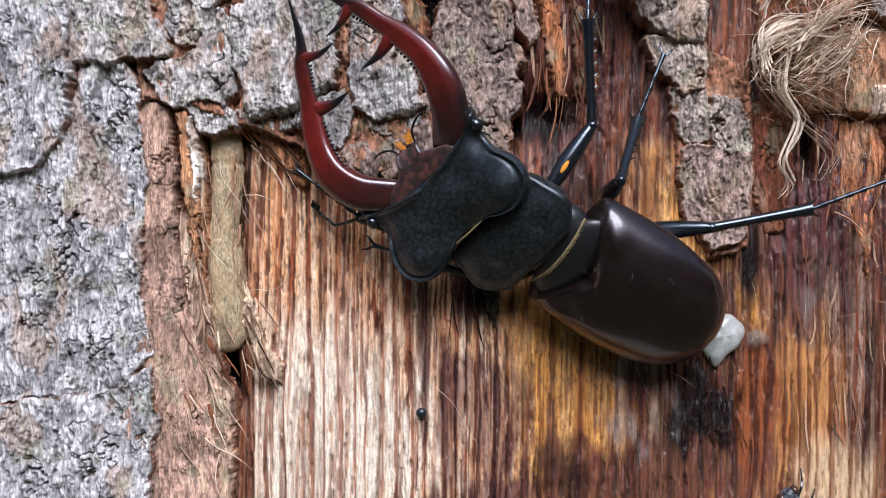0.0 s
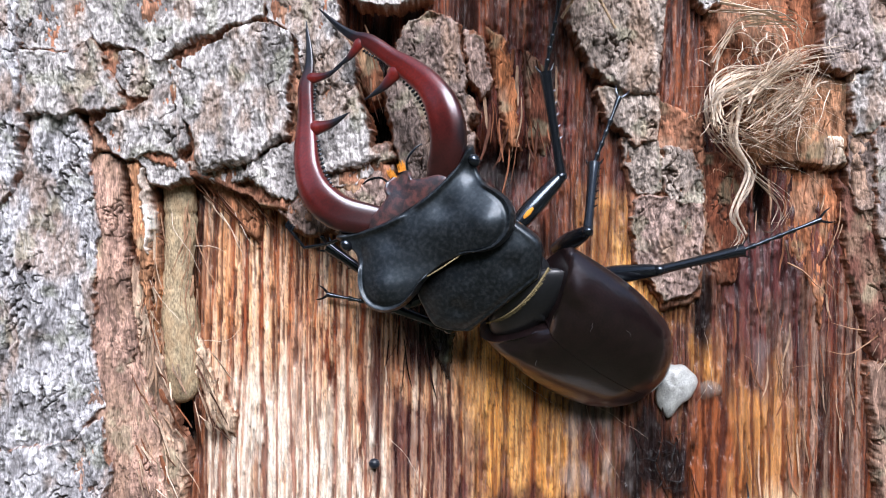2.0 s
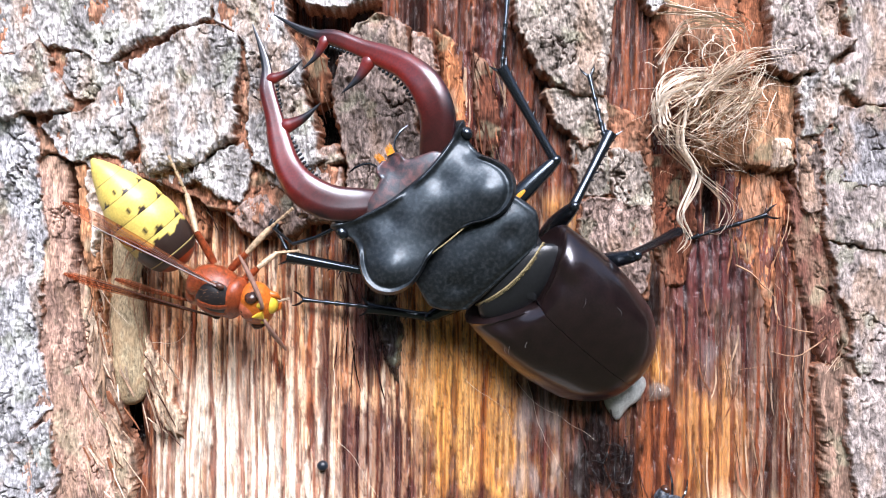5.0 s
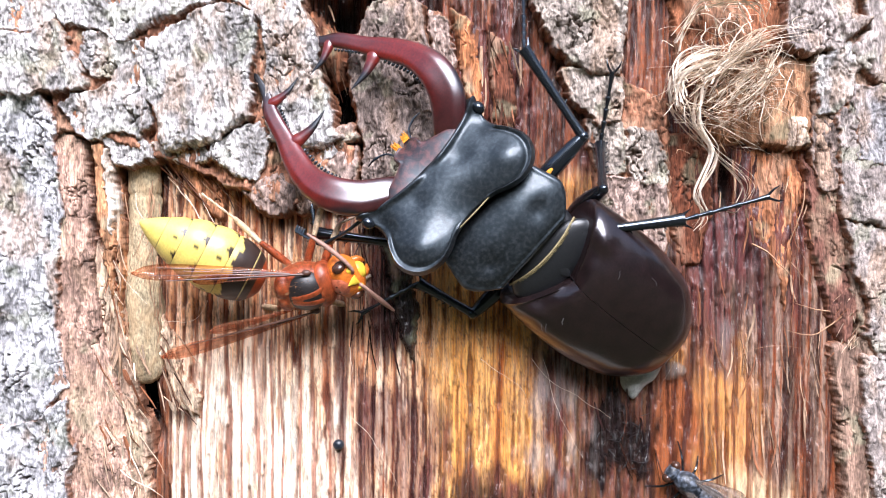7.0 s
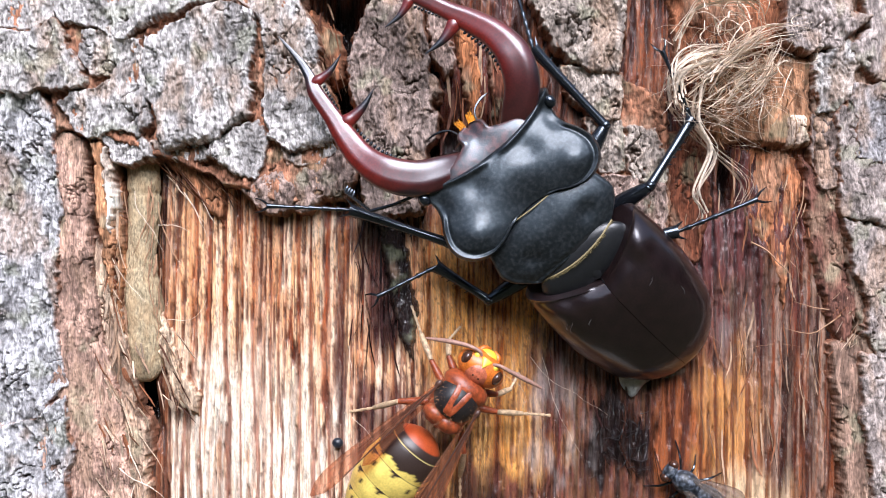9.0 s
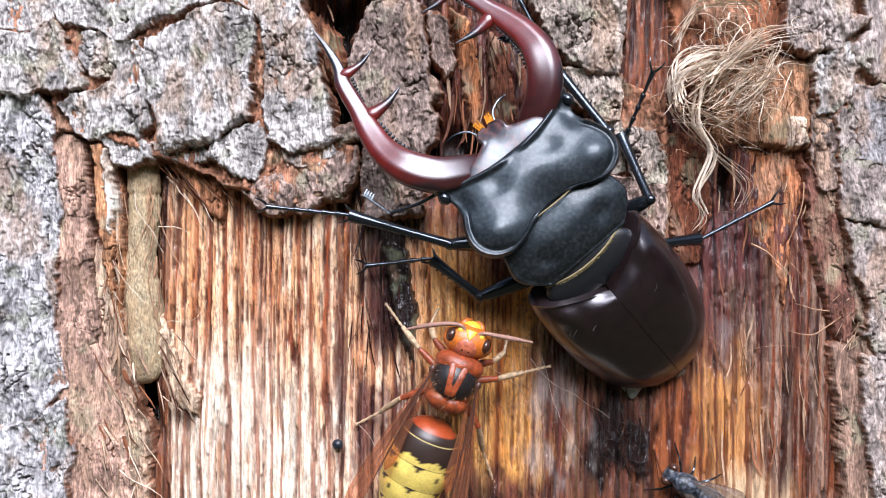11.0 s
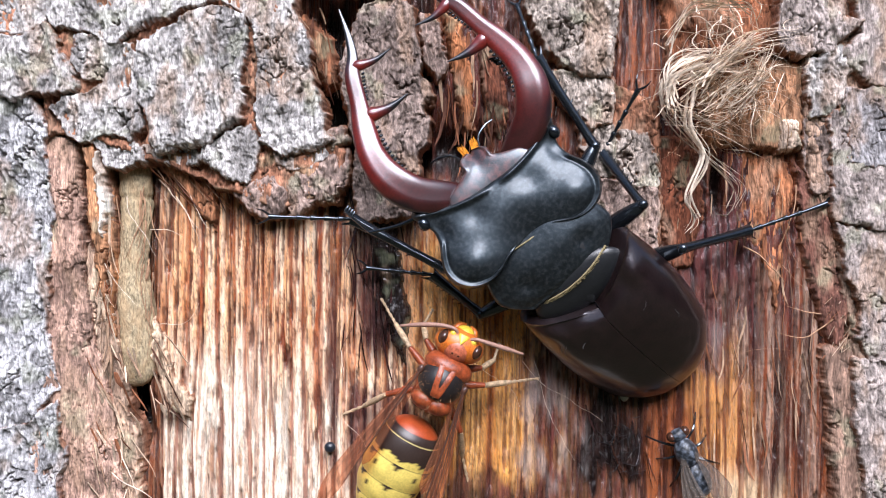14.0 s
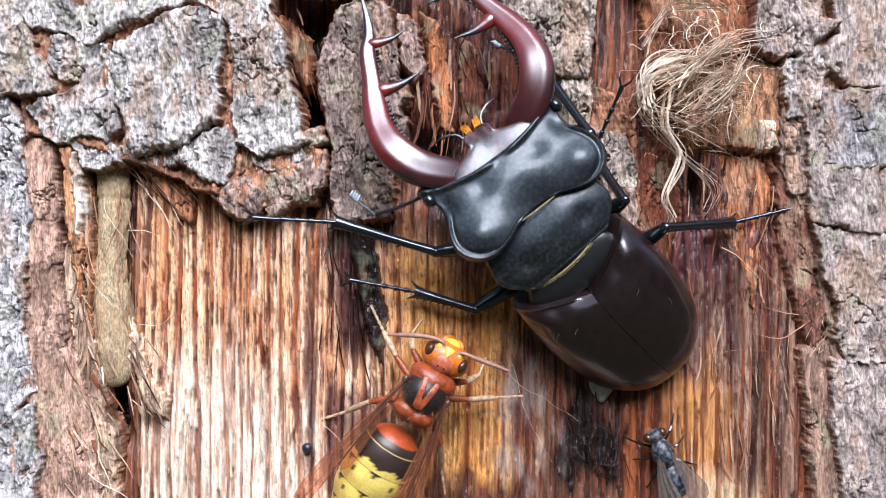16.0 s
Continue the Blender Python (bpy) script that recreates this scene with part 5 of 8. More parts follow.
def cocoon():
    pod = thing("cocoon", "tan papery cocoon wedged in a groove of the bark", "cocoon")

    def f(u, v):
        y = 284 + 402 * u
        r = between([(0, 2.0), (0.1, 2.05), (0.4, 2.0), (0.5, 2.15), (0.62, 2.55), (0.8, 2.6), (0.92, 2.2), (0.98, 1.5), (1, 0.6)], u)
        r *= 1.03 + 0.03 * math.sin(u * 13) + 0.035 * math.sin(v * 19 + 1.5 * math.sin(u * 9)) + 0.03 * math.sin(u * 37 + 3 * math.sin(v * 12.6)) + 0.02 * math.sin(v * 63 - 3 * math.sin(u * 31))
        r *= 1 - 0.10 * math.exp(-((u - 0.17) / 0.012) ** 2) - 0.07 * math.exp(-((u - 0.52 - 0.03 * math.sin(v * 6)) / 0.015) ** 2)
        c = board(250 + 5 * u + 4 * math.sin(u * 9), y, -0.6) * 1000
        return (c.x + r * math.cos(2 * math.pi * v), c.y + 0.8 * r * math.sin(2 * math.pi * v), c.z)
    part("shell", surface(f, 140, 64), COCOON, pod)
    rng = random.Random(31)
    for k in range(40):
        wrap, gx = bmesh.new(), rng.choice((rng.gauss(220, 7), rng.gauss(274, 6)))
        strand(wrap, gx, rng.uniform(320, 560), rng.uniform(0.3, 1.3), 1.57 + rng.uniform(-0.12, 0.12), rng.uniform(40, 150), rng.uniform(-0.3, 0.3), rng.uniform(0.04, 0.16), rng, 0.4, 0.15)
        part("wrapping_fibre", wrap, BROWN_FIBRE, pod, "torn brown fibre")
    return pod


def strand(bm, gx, gy, h, angle, length, curl, width, rng, flat=0.35, lift=1.6):
    x, y, a, pts = gx, gy, angle, []
    n = 12
    for k in range(n + 1):
        pts.append((*(board(x, y, h + lift * math.sin(k / n * 3.0 + curl)) * 1000), width * (1 - 0.75 * (k / n) ** 2)))
        x, y = x + math.cos(a) * length / n, y + math.sin(a) * length / n
        a += curl / n + rng.uniform(-0.22, 0.22)
    horn(pts, n, 4, flat, bm)


def flow(bm, route, h, jitter, width, rng, flat=0.3):
    """One ribbon that follows a bundle's route over the board, a little apart from its neighbours."""
    dx, dy, pts = rng.gauss(0, jitter), rng.gauss(0, jitter), []
    cut = rng.uniform(0.7, 1.05)
    for i, (gx, gy) in enumerate(route):
        k = i / (len(route) - 1)
        spread = 0.5 + 1.1 * abs(k - 0.4)
        w = width * (1 - 0.6 * k ** 3) if i < len(route) - 1 else width * 0.15
        pts.append((*(board(gx + dx * spread + rng.gauss(0, jitter * 0.6), gy + dy * spread + rng.gauss(0, jitter * 0.6), h + 1.3 * math.sin(3 * k + dx)) * 1000), w))
    horn(pts[:max(2, round(len(pts) * cut))], 5 * len(route), 5, flat, bm)


def fibre_tuft():
    rng = random.Random(11)
    tuft = thing("fibre_tuft", "frayed tuft of pale bast fibres hanging from the bark", "fibres")
    bundles = (
        ([(1225, 165), (1258, 138), (1290, 112), (1340, 82), (1405, 76)], 24, 9, 0.34), ([(1182, 182), (1192, 148), (1245, 128), (1308, 134)], 12, 7, 0.28),
        ([(1232, 165), (1222, 230), (1248, 283), (1218, 350), (1232, 385), (1216, 412)], 5, 4, 0.3), ([(1176, 195), (1213, 239), (1251, 283), (1306, 333), (1297, 374), (1270, 371)], 4, 4, 0.30),
        ([(1182, 98), (1201, 60), (1232, 27), (1318, 20), (1334, 62)], 5, 6, 0.3), ([(1298, 195), (1333, 160), (1358, 115), (1320, 92)], 14, 12, 0.22),
        ([(1195, 208), (1232, 214), (1283, 239), (1325, 268)], 8, 9, 0.2), ([(1250, 200), (1290, 170), (1330, 140), (1375, 150)], 14, 10, 0.24),
        ([(1190, 200), (1180, 150), (1215, 110), (1280, 100)], 7, 6, 0.24), ([(1186, -4), (1232, 4), (1285, 12), (1330, 34)], 3, 4, 0.75),
        ([(1255, 215), (1300, 205), (1350, 190), (1390, 215)], 8, 9, 0.16))
    for route, count, jitter, width in bundles:
        for k in range(round(count * 1.7)):
            bm = bmesh.new()
            flow(bm, route, rng.uniform(3.0, 6.5), jitter * 1.2, width * rng.uniform(0.2, 0.8), rng)
            part("ribbon", bm, FIBRE, tuft)
    hair = bmesh.new()
    for k in range(150):
        gx, gy = rng.gauss(1285, 45), rng.gauss(185, 45)
        strand(hair, gx, gy, rng.uniform(1.5, 5), rng.uniform(0, 6.28), rng.uniform(20, 70), rng.uniform(-3, 3), rng.uniform(0.04, 0.10), rng)
    part("fine_hair", hair, BROWN_FIBRE, tuft)
    curls = bmesh.new()
    for k in range(130):
        gx, gy = rng.gauss(1285, 48), rng.gauss(135, 50)
        strand(curls, gx, gy, rng.uniform(2.5, 7), rng.uniform(0, 6.28), rng.uniform(30, 110), rng.uniform(-4, 4), rng.uniform(0.04, 0.12), rng)
    part("curl", curls, FIBRE, tuft, "pale frizzy curls")
    return tuft


def loose_fibres():
    rng = random.Random(5)
    out = []
    for gx, gy, a, length, curl, w in ((1328, 438, 0.45, 95, -0.5, 0.3), (1395, 470, 0.9, 90, 0.5, 0.1), (285, 408, 0.1, 60, 0.3, 0.14), (300, 575, -0.1, 90, -0.7, 0.1),
                                       (205, 455, 1.0, 110, -0.3, 0.12), (250, 350, 1.5, 120, -0.4, 0.08), (625, 745, 0.8, 150, 0.3, 0.07), (940, 640, 0.95, 180, 0.2, 0.05),
                                       (960, 640, 1.25, 190, -0.2, 0.05), (850, 640, 0.6, 120, 0.3, 0.06), (1490, 560, 2.4, 120, 1.2, 0.25), (1530, 520, 2.2, 140, 0.8, 0.3),
                                       (1500, 620, 1.2, 130, -0.7, 0.18), (1250, 600, 0.5, 90, 0.4, 0.06), (1300, 640, -0.7, 120, 0.4, 0.06), (240, 790, 1.2, 90, 0.6, 0.2),
                                       (225, 830, 0.7, 100, 0.8, 0.2), (250, 860, 1.9, 100, -0.5, 0.2), (1180, 560, 1.2, 130, 0.5, 0.05), (330, 350, 0.9, 90, 0.4, 0.16),
                                       (345, 330, 1.1, 90, -0.3, 0.14), (300, 320, 0.8, 110, 0.2, 0.18), (1420, 330, 1.6, 130, 0.3, 0.12), (620, 620, 1.4, 60, 0.4, 0.06)):
        bm = bmesh.new()
        strand(bm, gx, gy, 0.9 if gx > 280 else 3.0, a, length, curl, w * 0.65, rng, 0.6, 0.5)
        out.append(tagged(part("fibre", bm, BROWN_FIBRE if gx > 1200 else FIBRE, None), "thin curled bast fibre stuck to the wood", "fibre", "loose fibres on the trunk"))
    return out


def sap_drops():
    def drop(name, gx, gy, rx, ry, h, mat, label, seed):
        c = board(gx, gy, 0.2) * 1000
        def f(u, v):
            a, b = math.pi * (0.02 + 0.96 * u), 2 * math.pi * v
            k = 1 + 0.12 * math.sin(2 * b + seed) + 0.10 * math.sin(3 * b + 2 * seed)
            return (c.x + rx * k * math.sin(a) * math.cos(b), c.y - h * math.cos(a), c.z + ry * k * math.sin(a) * math.sin(b))
        return tagged(part(name, surface(f, 16, 26), mat), label, "sap", "sap drops")
    def blob(u, v):
        a, b = math.pi * (0.02 + 0.96 * u), 2 * math.pi * v
        k = 1 + math.sin(a) ** 3 * (0.13 * math.sin(2 * b + 0.6) + 0.08 * math.sin(3 * b + 1.7) + 0.04 * math.sin(7 * b))
        drip = 1.3 * max(0.0, -math.sin(b)) ** 6 * math.sin(a) ** 2
        c = board(1131, 655, 0.2) * 1000
        return (c.x + 2.5 * k * math.sin(a) * math.cos(b) - 0.5 * drip, c.y - 1.5 * math.cos(a) * (1 + 0.12 * math.sin(a) * math.sin(4 * b + 3 * a)), c.z + 3.0 * k * math.sin(a) * math.sin(b) - drip)
    tagged(part("sap_drop", surface(blob, 24, 48), SAP), "milky white drop of frothy sap on the wood", "sap", "sap drops")
    drop("sap_bubble", 1192, 662, 1.4, 1.3, 1.3, BUBBLE, "clear bubble of sap beside the white drop", 1.0)
    tagged(part("bead", ball(board(600, 792, 0.6) * 1000, (0.75, 0.6, 0.7), 8, 12), BEAD), "tiny dark blue-black bead on the wood", "bead")


def dark_debris():
    rng = random.Random(21)
    bm = bmesh.new()
    for k in range(46):
        strand(bm, rng.gauss(1105, 24), rng.gauss(800, 26), rng.uniform(0.0, 0.7), rng.uniform(0, 6.28), rng.uniform(8, 34), rng.uniform(-1, 1), rng.uniform(0.03, 0.16), rng, 0.6, 0.2)
    tagged(part("wet_debris", bm, WET_BLACK), "wet black shreds stuck in dark sap", "debris", kind="stuff")


trunk = tree_trunk()
ground()
woodland()
beetle, beetle_parts = stag_beetle()
wasp, wasp_parts = hornet()
fly = blow_fly()
cocoon()
fibre_tuft()
loose_fibres()
sap_drops()
dark_debris()


def motions():
    walk(beetle, [
        (0, mm(3.74, -11.00, -5.57, 134.9, -40.7, -48.3)), (0.5, mm(3.94, -11.00, -5.34, 134.4, -40.9, -47.2)), (1, mm(4.10, -11.00, -5.36, 134.8, -41.3, -45.9)),
        (1.5, mm(4.42, -11.00, -4.98, 133.8, -39.4, -42.7)), (2, mm(4.93, -11.00, -4.57, 135.6, -36.7, -39.4)), (2.5, mm(7.16, -11.00, -5.27, 138.2, -34.7, -35.1)),
        (3, mm(9.31, -11.00, -5.31, 140.2, -37.2, -31.7)), (3.5, mm(10.42, -11.00, -4.72, 135.3, -36.8, -26.9)), (4, mm(10.65, -11.00, -3.16, 127.1, -39.4, -21.3)),
        (6.5, mm(11.38, -11.00, -1.13, 122.0, -43.2, -25.5)), (7, mm(12.62, -11.00, -1.50, 121.9, -45.2, -22.7)), (7.5, mm(14.72, -11.00, -2.03, 122.3, -46.2, -16.3)),
        (8, mm(17.10, -11.00, -2.10, 121.4, -43.4, -10.9)), (8.5, mm(16.75, -11.00, -1.60, 121.4, -41.5, -12.7)), (9, mm(16.81, -11.00, -1.77, 121.7, -40.5, -16.3)),
        (11.5, mm(17.68, -11.00, -2.64, 118.8, -40.2, -4.9)), (12, mm(17.50, -11.00, -3.39, 121.3, -40.9, -9.9)), (12.5, mm(17.44, -11.00, -3.74, 121.4, -41.7, -14.3)),
        (13, mm(16.47, -11.00, -3.61, 122.6, -41.0, -18.6)), (13.5, mm(16.95, -11.00, -4.07, 125.0, -40.0, -20.5)), (14, mm(17.05, -11.00, -4.23, 126.6, -39.7, -20.7)),
        (14.5, mm(17.22, -11.00, -4.23, 126.0, -40.3, -19.4)), (15, mm(18.39, -11.00, -3.75, 125.1, -40.1, -17.0)), (15.5, mm(19.32, -11.00, -4.54, 127.0, -44.6, -17.6)),
        (16, mm(19.18, -11.00, -2.22, 120.0, -40.2, -14.3)),
    ])
    walk(beetle_parts["head"], [
        (0, mm(-1.61, 20.12, -0.72, -16.8, 4.0, -10.2)), (0.5, mm(-1.76, 20.00, -0.81, -17.0, 4.9, -9.6)), (1, mm(-1.87, 20.01, -1.28, -18.2, 4.2, -9.5)),
        (1.5, mm(-1.24, 19.40, -2.67, -21.3, 5.5, -12.3)), (2, mm(-0.71, 18.26, -4.75, -36.8, 9.6, -15.1)), (2.5, mm(-0.88, 17.45, -6.86, -37.1, 5.5, -16.3)),
        (3, mm(-0.75, 16.52, -7.79, -43.1, 7.3, -14.8)), (3.5, mm(-0.11, 15.81, -7.30, -41.2, 7.1, -16.5)), (4, mm(-1.51, 17.61, -5.92, -33.7, 9.0, -8.1)),
        (6.5, mm(-0.49, 18.23, -3.25, -26.0, 13.6, -11.2)), (7, mm(-1.58, 18.93, -3.69, -32.8, 15.6, -5.6)), (7.5, mm(-0.51, 17.83, -5.41, -34.1, 11.4, -7.0)),
        (8, mm(0.74, 16.21, -6.18, -30.4, 7.3, -7.4)), (8.5, mm(1.03, 16.48, -6.05, -30.8, 6.9, -9.3)), (9, mm(0.36, 16.97, -5.49, -27.1, 10.8, -8.0)),
        (11.5, mm(1.72, 16.03, -6.70, -36.6, 7.6, -4.9)), (12, mm(0.75, 15.87, -6.32, -29.5, 10.0, -4.4)), (12.5, mm(0.91, 16.11, -5.52, -25.6, 10.2, -3.8)),
        (13, mm(1.12, 16.20, -5.14, -32.9, 13.4, -10.7)), (13.5, mm(1.04, 16.05, -5.53, -29.2, 12.7, -11.8)), (14, mm(0.92, 15.90, -5.90, -29.3, 11.7, -11.9)),
        (14.5, mm(0.86, 15.84, -5.89, -28.9, 10.2, -11.7)), (15, mm(0.20, 16.11, -6.07, -28.9, 9.5, -4.4)), (15.5, mm(0.45, 13.45, -5.10, -24.4, 1.2, -5.9)),
        (16, mm(2.40, 16.12, -5.50, -33.1, 12.7, -9.0)),
    ])
    walk(beetle_parts["pronotum"], [
        (0, mm(-1.52, 6.08, -0.29, -8.3, 2.4, -4.9)), (0.5, mm(-1.54, 6.01, -0.32, -8.4, 2.8, -4.6)), (1, mm(-1.58, 6.03, -0.47, -9.0, 2.5, -4.6)),
        (1.5, mm(-1.43, 5.80, -0.93, -10.5, 3.3, -5.9)), (2, mm(-1.01, 5.62, -0.91, -18.0, 6.0, -6.7)), (2.5, mm(-1.31, 5.28, -1.93, -18.3, 4.1, -7.7)),
        (3, mm(-0.98, 5.00, -2.01, -21.3, 5.1, -6.7)), (3.5, mm(-0.80, 4.59, -1.89, -20.3, 5.0, -7.6)), (4, mm(-1.01, 5.14, -1.69, -16.7, 5.1, -3.3)),
        (6.5, mm(-0.74, 5.26, -0.91, -12.6, 7.4, -4.8)), (7, mm(-0.68, 5.75, -0.68, -16.1, 8.2, -1.6)), (7.5, mm(-0.35, 5.25, -1.43, -16.8, 6.2, -2.6)),
        (8, mm(0.06, 4.35, -2.05, -15.0, 4.1, -3.2)), (8.5, mm(0.06, 4.51, -1.95, -15.2, 4.1, -4.2)), (9, mm(-0.13, 4.64, -1.94, -13.3, 5.9, -3.3)),
        (11.5, mm(0.81, 4.44, -1.89, -18.2, 4.2, -1.8)), (12, mm(0.34, 4.14, -2.19, -14.6, 5.3, -1.5)), (12.5, mm(0.41, 4.16, -2.06, -12.7, 5.3, -1.3)),
        (13, mm(0.25, 4.40, -1.39, -16.0, 7.5, -4.3)), (13.5, mm(0.04, 4.25, -1.83, -14.2, 7.1, -5.0)), (14, mm(-0.06, 4.18, -2.00, -14.3, 6.6, -5.2)),
        (14.5, mm(-0.13, 4.15, -2.02, -14.1, 5.8, -5.2)), (15, mm(0.04, 4.24, -2.10, -14.3, 5.0, -1.6)), (15.5, mm(-0.18, 2.83, -1.92, -12.2, 0.9, -2.9)),
        (16, mm(0.99, 4.36, -1.55, -16.2, 7.0, -3.5)),
    ])
    walk(beetle_parts["mandible", -1], [
        (0, mm(-6.46, 22.54, -0.50, -17.2, 1.7, -17.8)), (0.5, mm(-6.62, 22.37, -0.52, -17.5, 2.4, -17.6)), (1, mm(-6.75, 22.36, -1.07, -18.6, 1.4, -17.9)),
        (1.5, mm(-6.00, 21.98, -2.43, -21.8, 2.5, -20.0)), (2, mm(-5.41, 20.96, -4.53, -37.4, 6.8, -18.9)), (2.5, mm(-5.52, 20.25, -7.03, -37.3, 2.2, -20.6)),
        (3, mm(-5.51, 19.13, -7.92, -43.3, 6.0, -16.2)), (3.5, mm(-4.77, 18.57, -7.41, -40.9, 8.8, -14.5)), (4, mm(-6.49, 19.74, -5.68, -34.1, 7.4, -10.6)),
        (6.5, mm(-5.25, 20.69, -2.41, -24.6, 16.1, -5.7)), (7, mm(-6.57, 20.85, -2.83, -31.1, 19.0, 0.2)), (7.5, mm(-5.51, 19.87, -4.97, -32.7, 15.2, -1.1)),
        (8, mm(-4.25, 18.32, -6.02, -29.0, 11.9, 0.7)), (8.5, mm(-3.89, 18.75, -5.94, -28.5, 14.0, 3.3)), (9, mm(-4.58, 19.15, -4.93, -22.5, 18.8, 9.8)),
        (11.5, mm(-3.38, 17.85, -6.66, -35.4, 12.6, 2.1)), (12, mm(-4.33, 17.72, -5.89, -30.2, 7.8, -8.3)), (12.5, mm(-4.16, 17.93, -4.97, -26.4, 7.7, -8.9)),
        (13, mm(-3.71, 18.56, -4.48, -33.4, 11.9, -13.1)), (13.5, mm(-3.73, 18.53, -4.85, -29.3, 12.6, -11.8)), (14, mm(-3.86, 18.39, -5.31, -29.3, 11.9, -11.6)),
        (14.5, mm(-3.94, 18.33, -5.43, -28.8, 10.4, -11.2)), (15, mm(-4.87, 17.96, -5.67, -29.6, 6.9, -9.1)), (15.5, mm(-4.58, 15.46, -5.34, -24.4, -1.6, -12.1)),
        (16, mm(-2.52, 18.33, -4.91, -34.1, 9.3, -14.1)),
    ])
    walk(beetle_parts["mandible", 1], [
        (0, mm(3.75, 20.70, -1.23, -17.1, 2.7, -14.5)), (0.5, mm(3.59, 20.64, -1.40, -17.3, 3.5, -13.9)), (1, mm(3.48, 20.65, -1.84, -18.5, 2.6, -14.3)),
        (1.5, mm(4.12, 19.77, -3.43, -21.7, 3.8, -16.6)), (2, mm(4.49, 18.29, -6.27, -36.6, 10.7, -13.6)), (2.5, mm(4.41, 17.34, -8.02, -36.8, 6.9, -14.3)),
        (3, mm(4.47, 16.48, -9.25, -42.7, 9.7, -12.3)), (3.5, mm(5.13, 15.64, -8.69, -40.5, 10.7, -12.3)), (4, mm(3.68, 18.30, -7.31, -32.9, 12.1, -3.4)),
        (6.5, mm(4.66, 18.72, -4.85, -24.6, 16.1, -5.7)), (7, mm(3.40, 19.87, -5.62, -31.5, 18.4, -0.9)), (7.5, mm(4.61, 18.62, -7.03, -33.3, 13.8, -3.4)),
        (8, mm(5.98, 16.99, -7.34, -29.8, 9.5, -3.7)), (8.5, mm(6.30, 17.08, -7.19, -29.7, 11.0, -2.3)), (9, mm(5.54, 17.72, -6.87, -26.7, 11.8, -6.0)),
        (11.5, mm(6.89, 16.98, -8.04, -37.3, 0.2, -14.7)), (12, mm(5.88, 16.94, -7.70, -31.0, 1.0, -19.7)), (12.5, mm(6.05, 17.26, -6.81, -27.4, 1.1, -22.0)),
        (13, mm(6.23, 16.68, -6.89, -35.0, 4.0, -24.8)), (13.5, mm(6.20, 16.47, -7.13, -31.0, 6.6, -22.4)), (14, mm(6.11, 16.29, -7.42, -30.8, 6.6, -20.8)),
        (14.5, mm(6.09, 16.25, -7.26, -30.0, 6.0, -19.2)), (15, mm(5.35, 17.18, -7.38, -30.3, 0.5, -20.2)), (15.5, mm(5.76, 14.40, -5.56, -23.3, -7.6, -25.7)),
        (16, mm(7.50, 16.75, -7.19, -35.0, 4.0, -21.8)),
    ])
    walk(beetle_parts["R1"][0], [
        (0, mm(4.50, 5.50, -6.00, -37.1, -6.7, -87.1)), (0.5, mm(4.50, 5.50, -6.00, -36.4, -5.4, -84.5)), (1, mm(4.50, 5.50, -6.00, -35.3, -8.0, -86.1)),
        (1.5, mm(4.50, 5.50, -6.00, -35.4, -11.3, -86.4)), (2, mm(4.50, 5.50, -6.00, -37.4, -17.6, -86.9)), (2.5, mm(4.50, 5.50, -6.00, -41.4, -19.7, -77.7)),
        (3, mm(4.50, 5.50, -6.00, -39.7, -23.5, -76.7)), (3.5, mm(4.50, 5.50, -6.00, -32.9, -23.5, -77.7)), (4, mm(4.50, 5.50, -6.00, -19.4, -20.9, -82.4)),
        (6.5, mm(4.50, 5.50, -6.00, -15.7, -15.5, -95.2)), (7, mm(4.50, 5.50, -6.00, -8.8, -15.8, -91.5)), (7.5, mm(4.50, 5.50, -6.00, -12.7, -19.5, -85.7)),
        (8, mm(4.50, 5.50, -6.00, -13.5, -21.3, -75.5)), (8.5, mm(4.50, 5.50, -6.00, -15.0, -19.8, -74.9)), (9, mm(4.50, 5.50, -6.00, -18.4, -16.0, -71.2)),
        (11.5, mm(4.50, 5.50, -6.00, -13.4, -22.3, -66.5)), (12, mm(4.50, 5.50, -6.00, -18.5, -18.3, -60.7)), (12.5, mm(4.50, 5.50, -6.00, -19.2, -14.9, -63.2)),
        (13, mm(4.50, 5.50, -6.00, -19.9, -14.3, -70.2)), (13.5, mm(4.50, 5.50, -6.00, -22.4, -14.2, -67.9)), (14, mm(4.50, 5.50, -6.00, -23.4, -15.2, -67.1)),
        (14.5, mm(4.50, 5.50, -6.00, -22.5, -15.7, -67.0)), (15, mm(4.50, 5.50, -6.00, -22.2, -15.8, -63.3)), (15.5, mm(4.50, 5.50, -6.00, -20.9, -18.0, -67.0)),
        (16, mm(4.50, 5.50, -6.00, -17.8, -15.2, -67.6)),
    ])
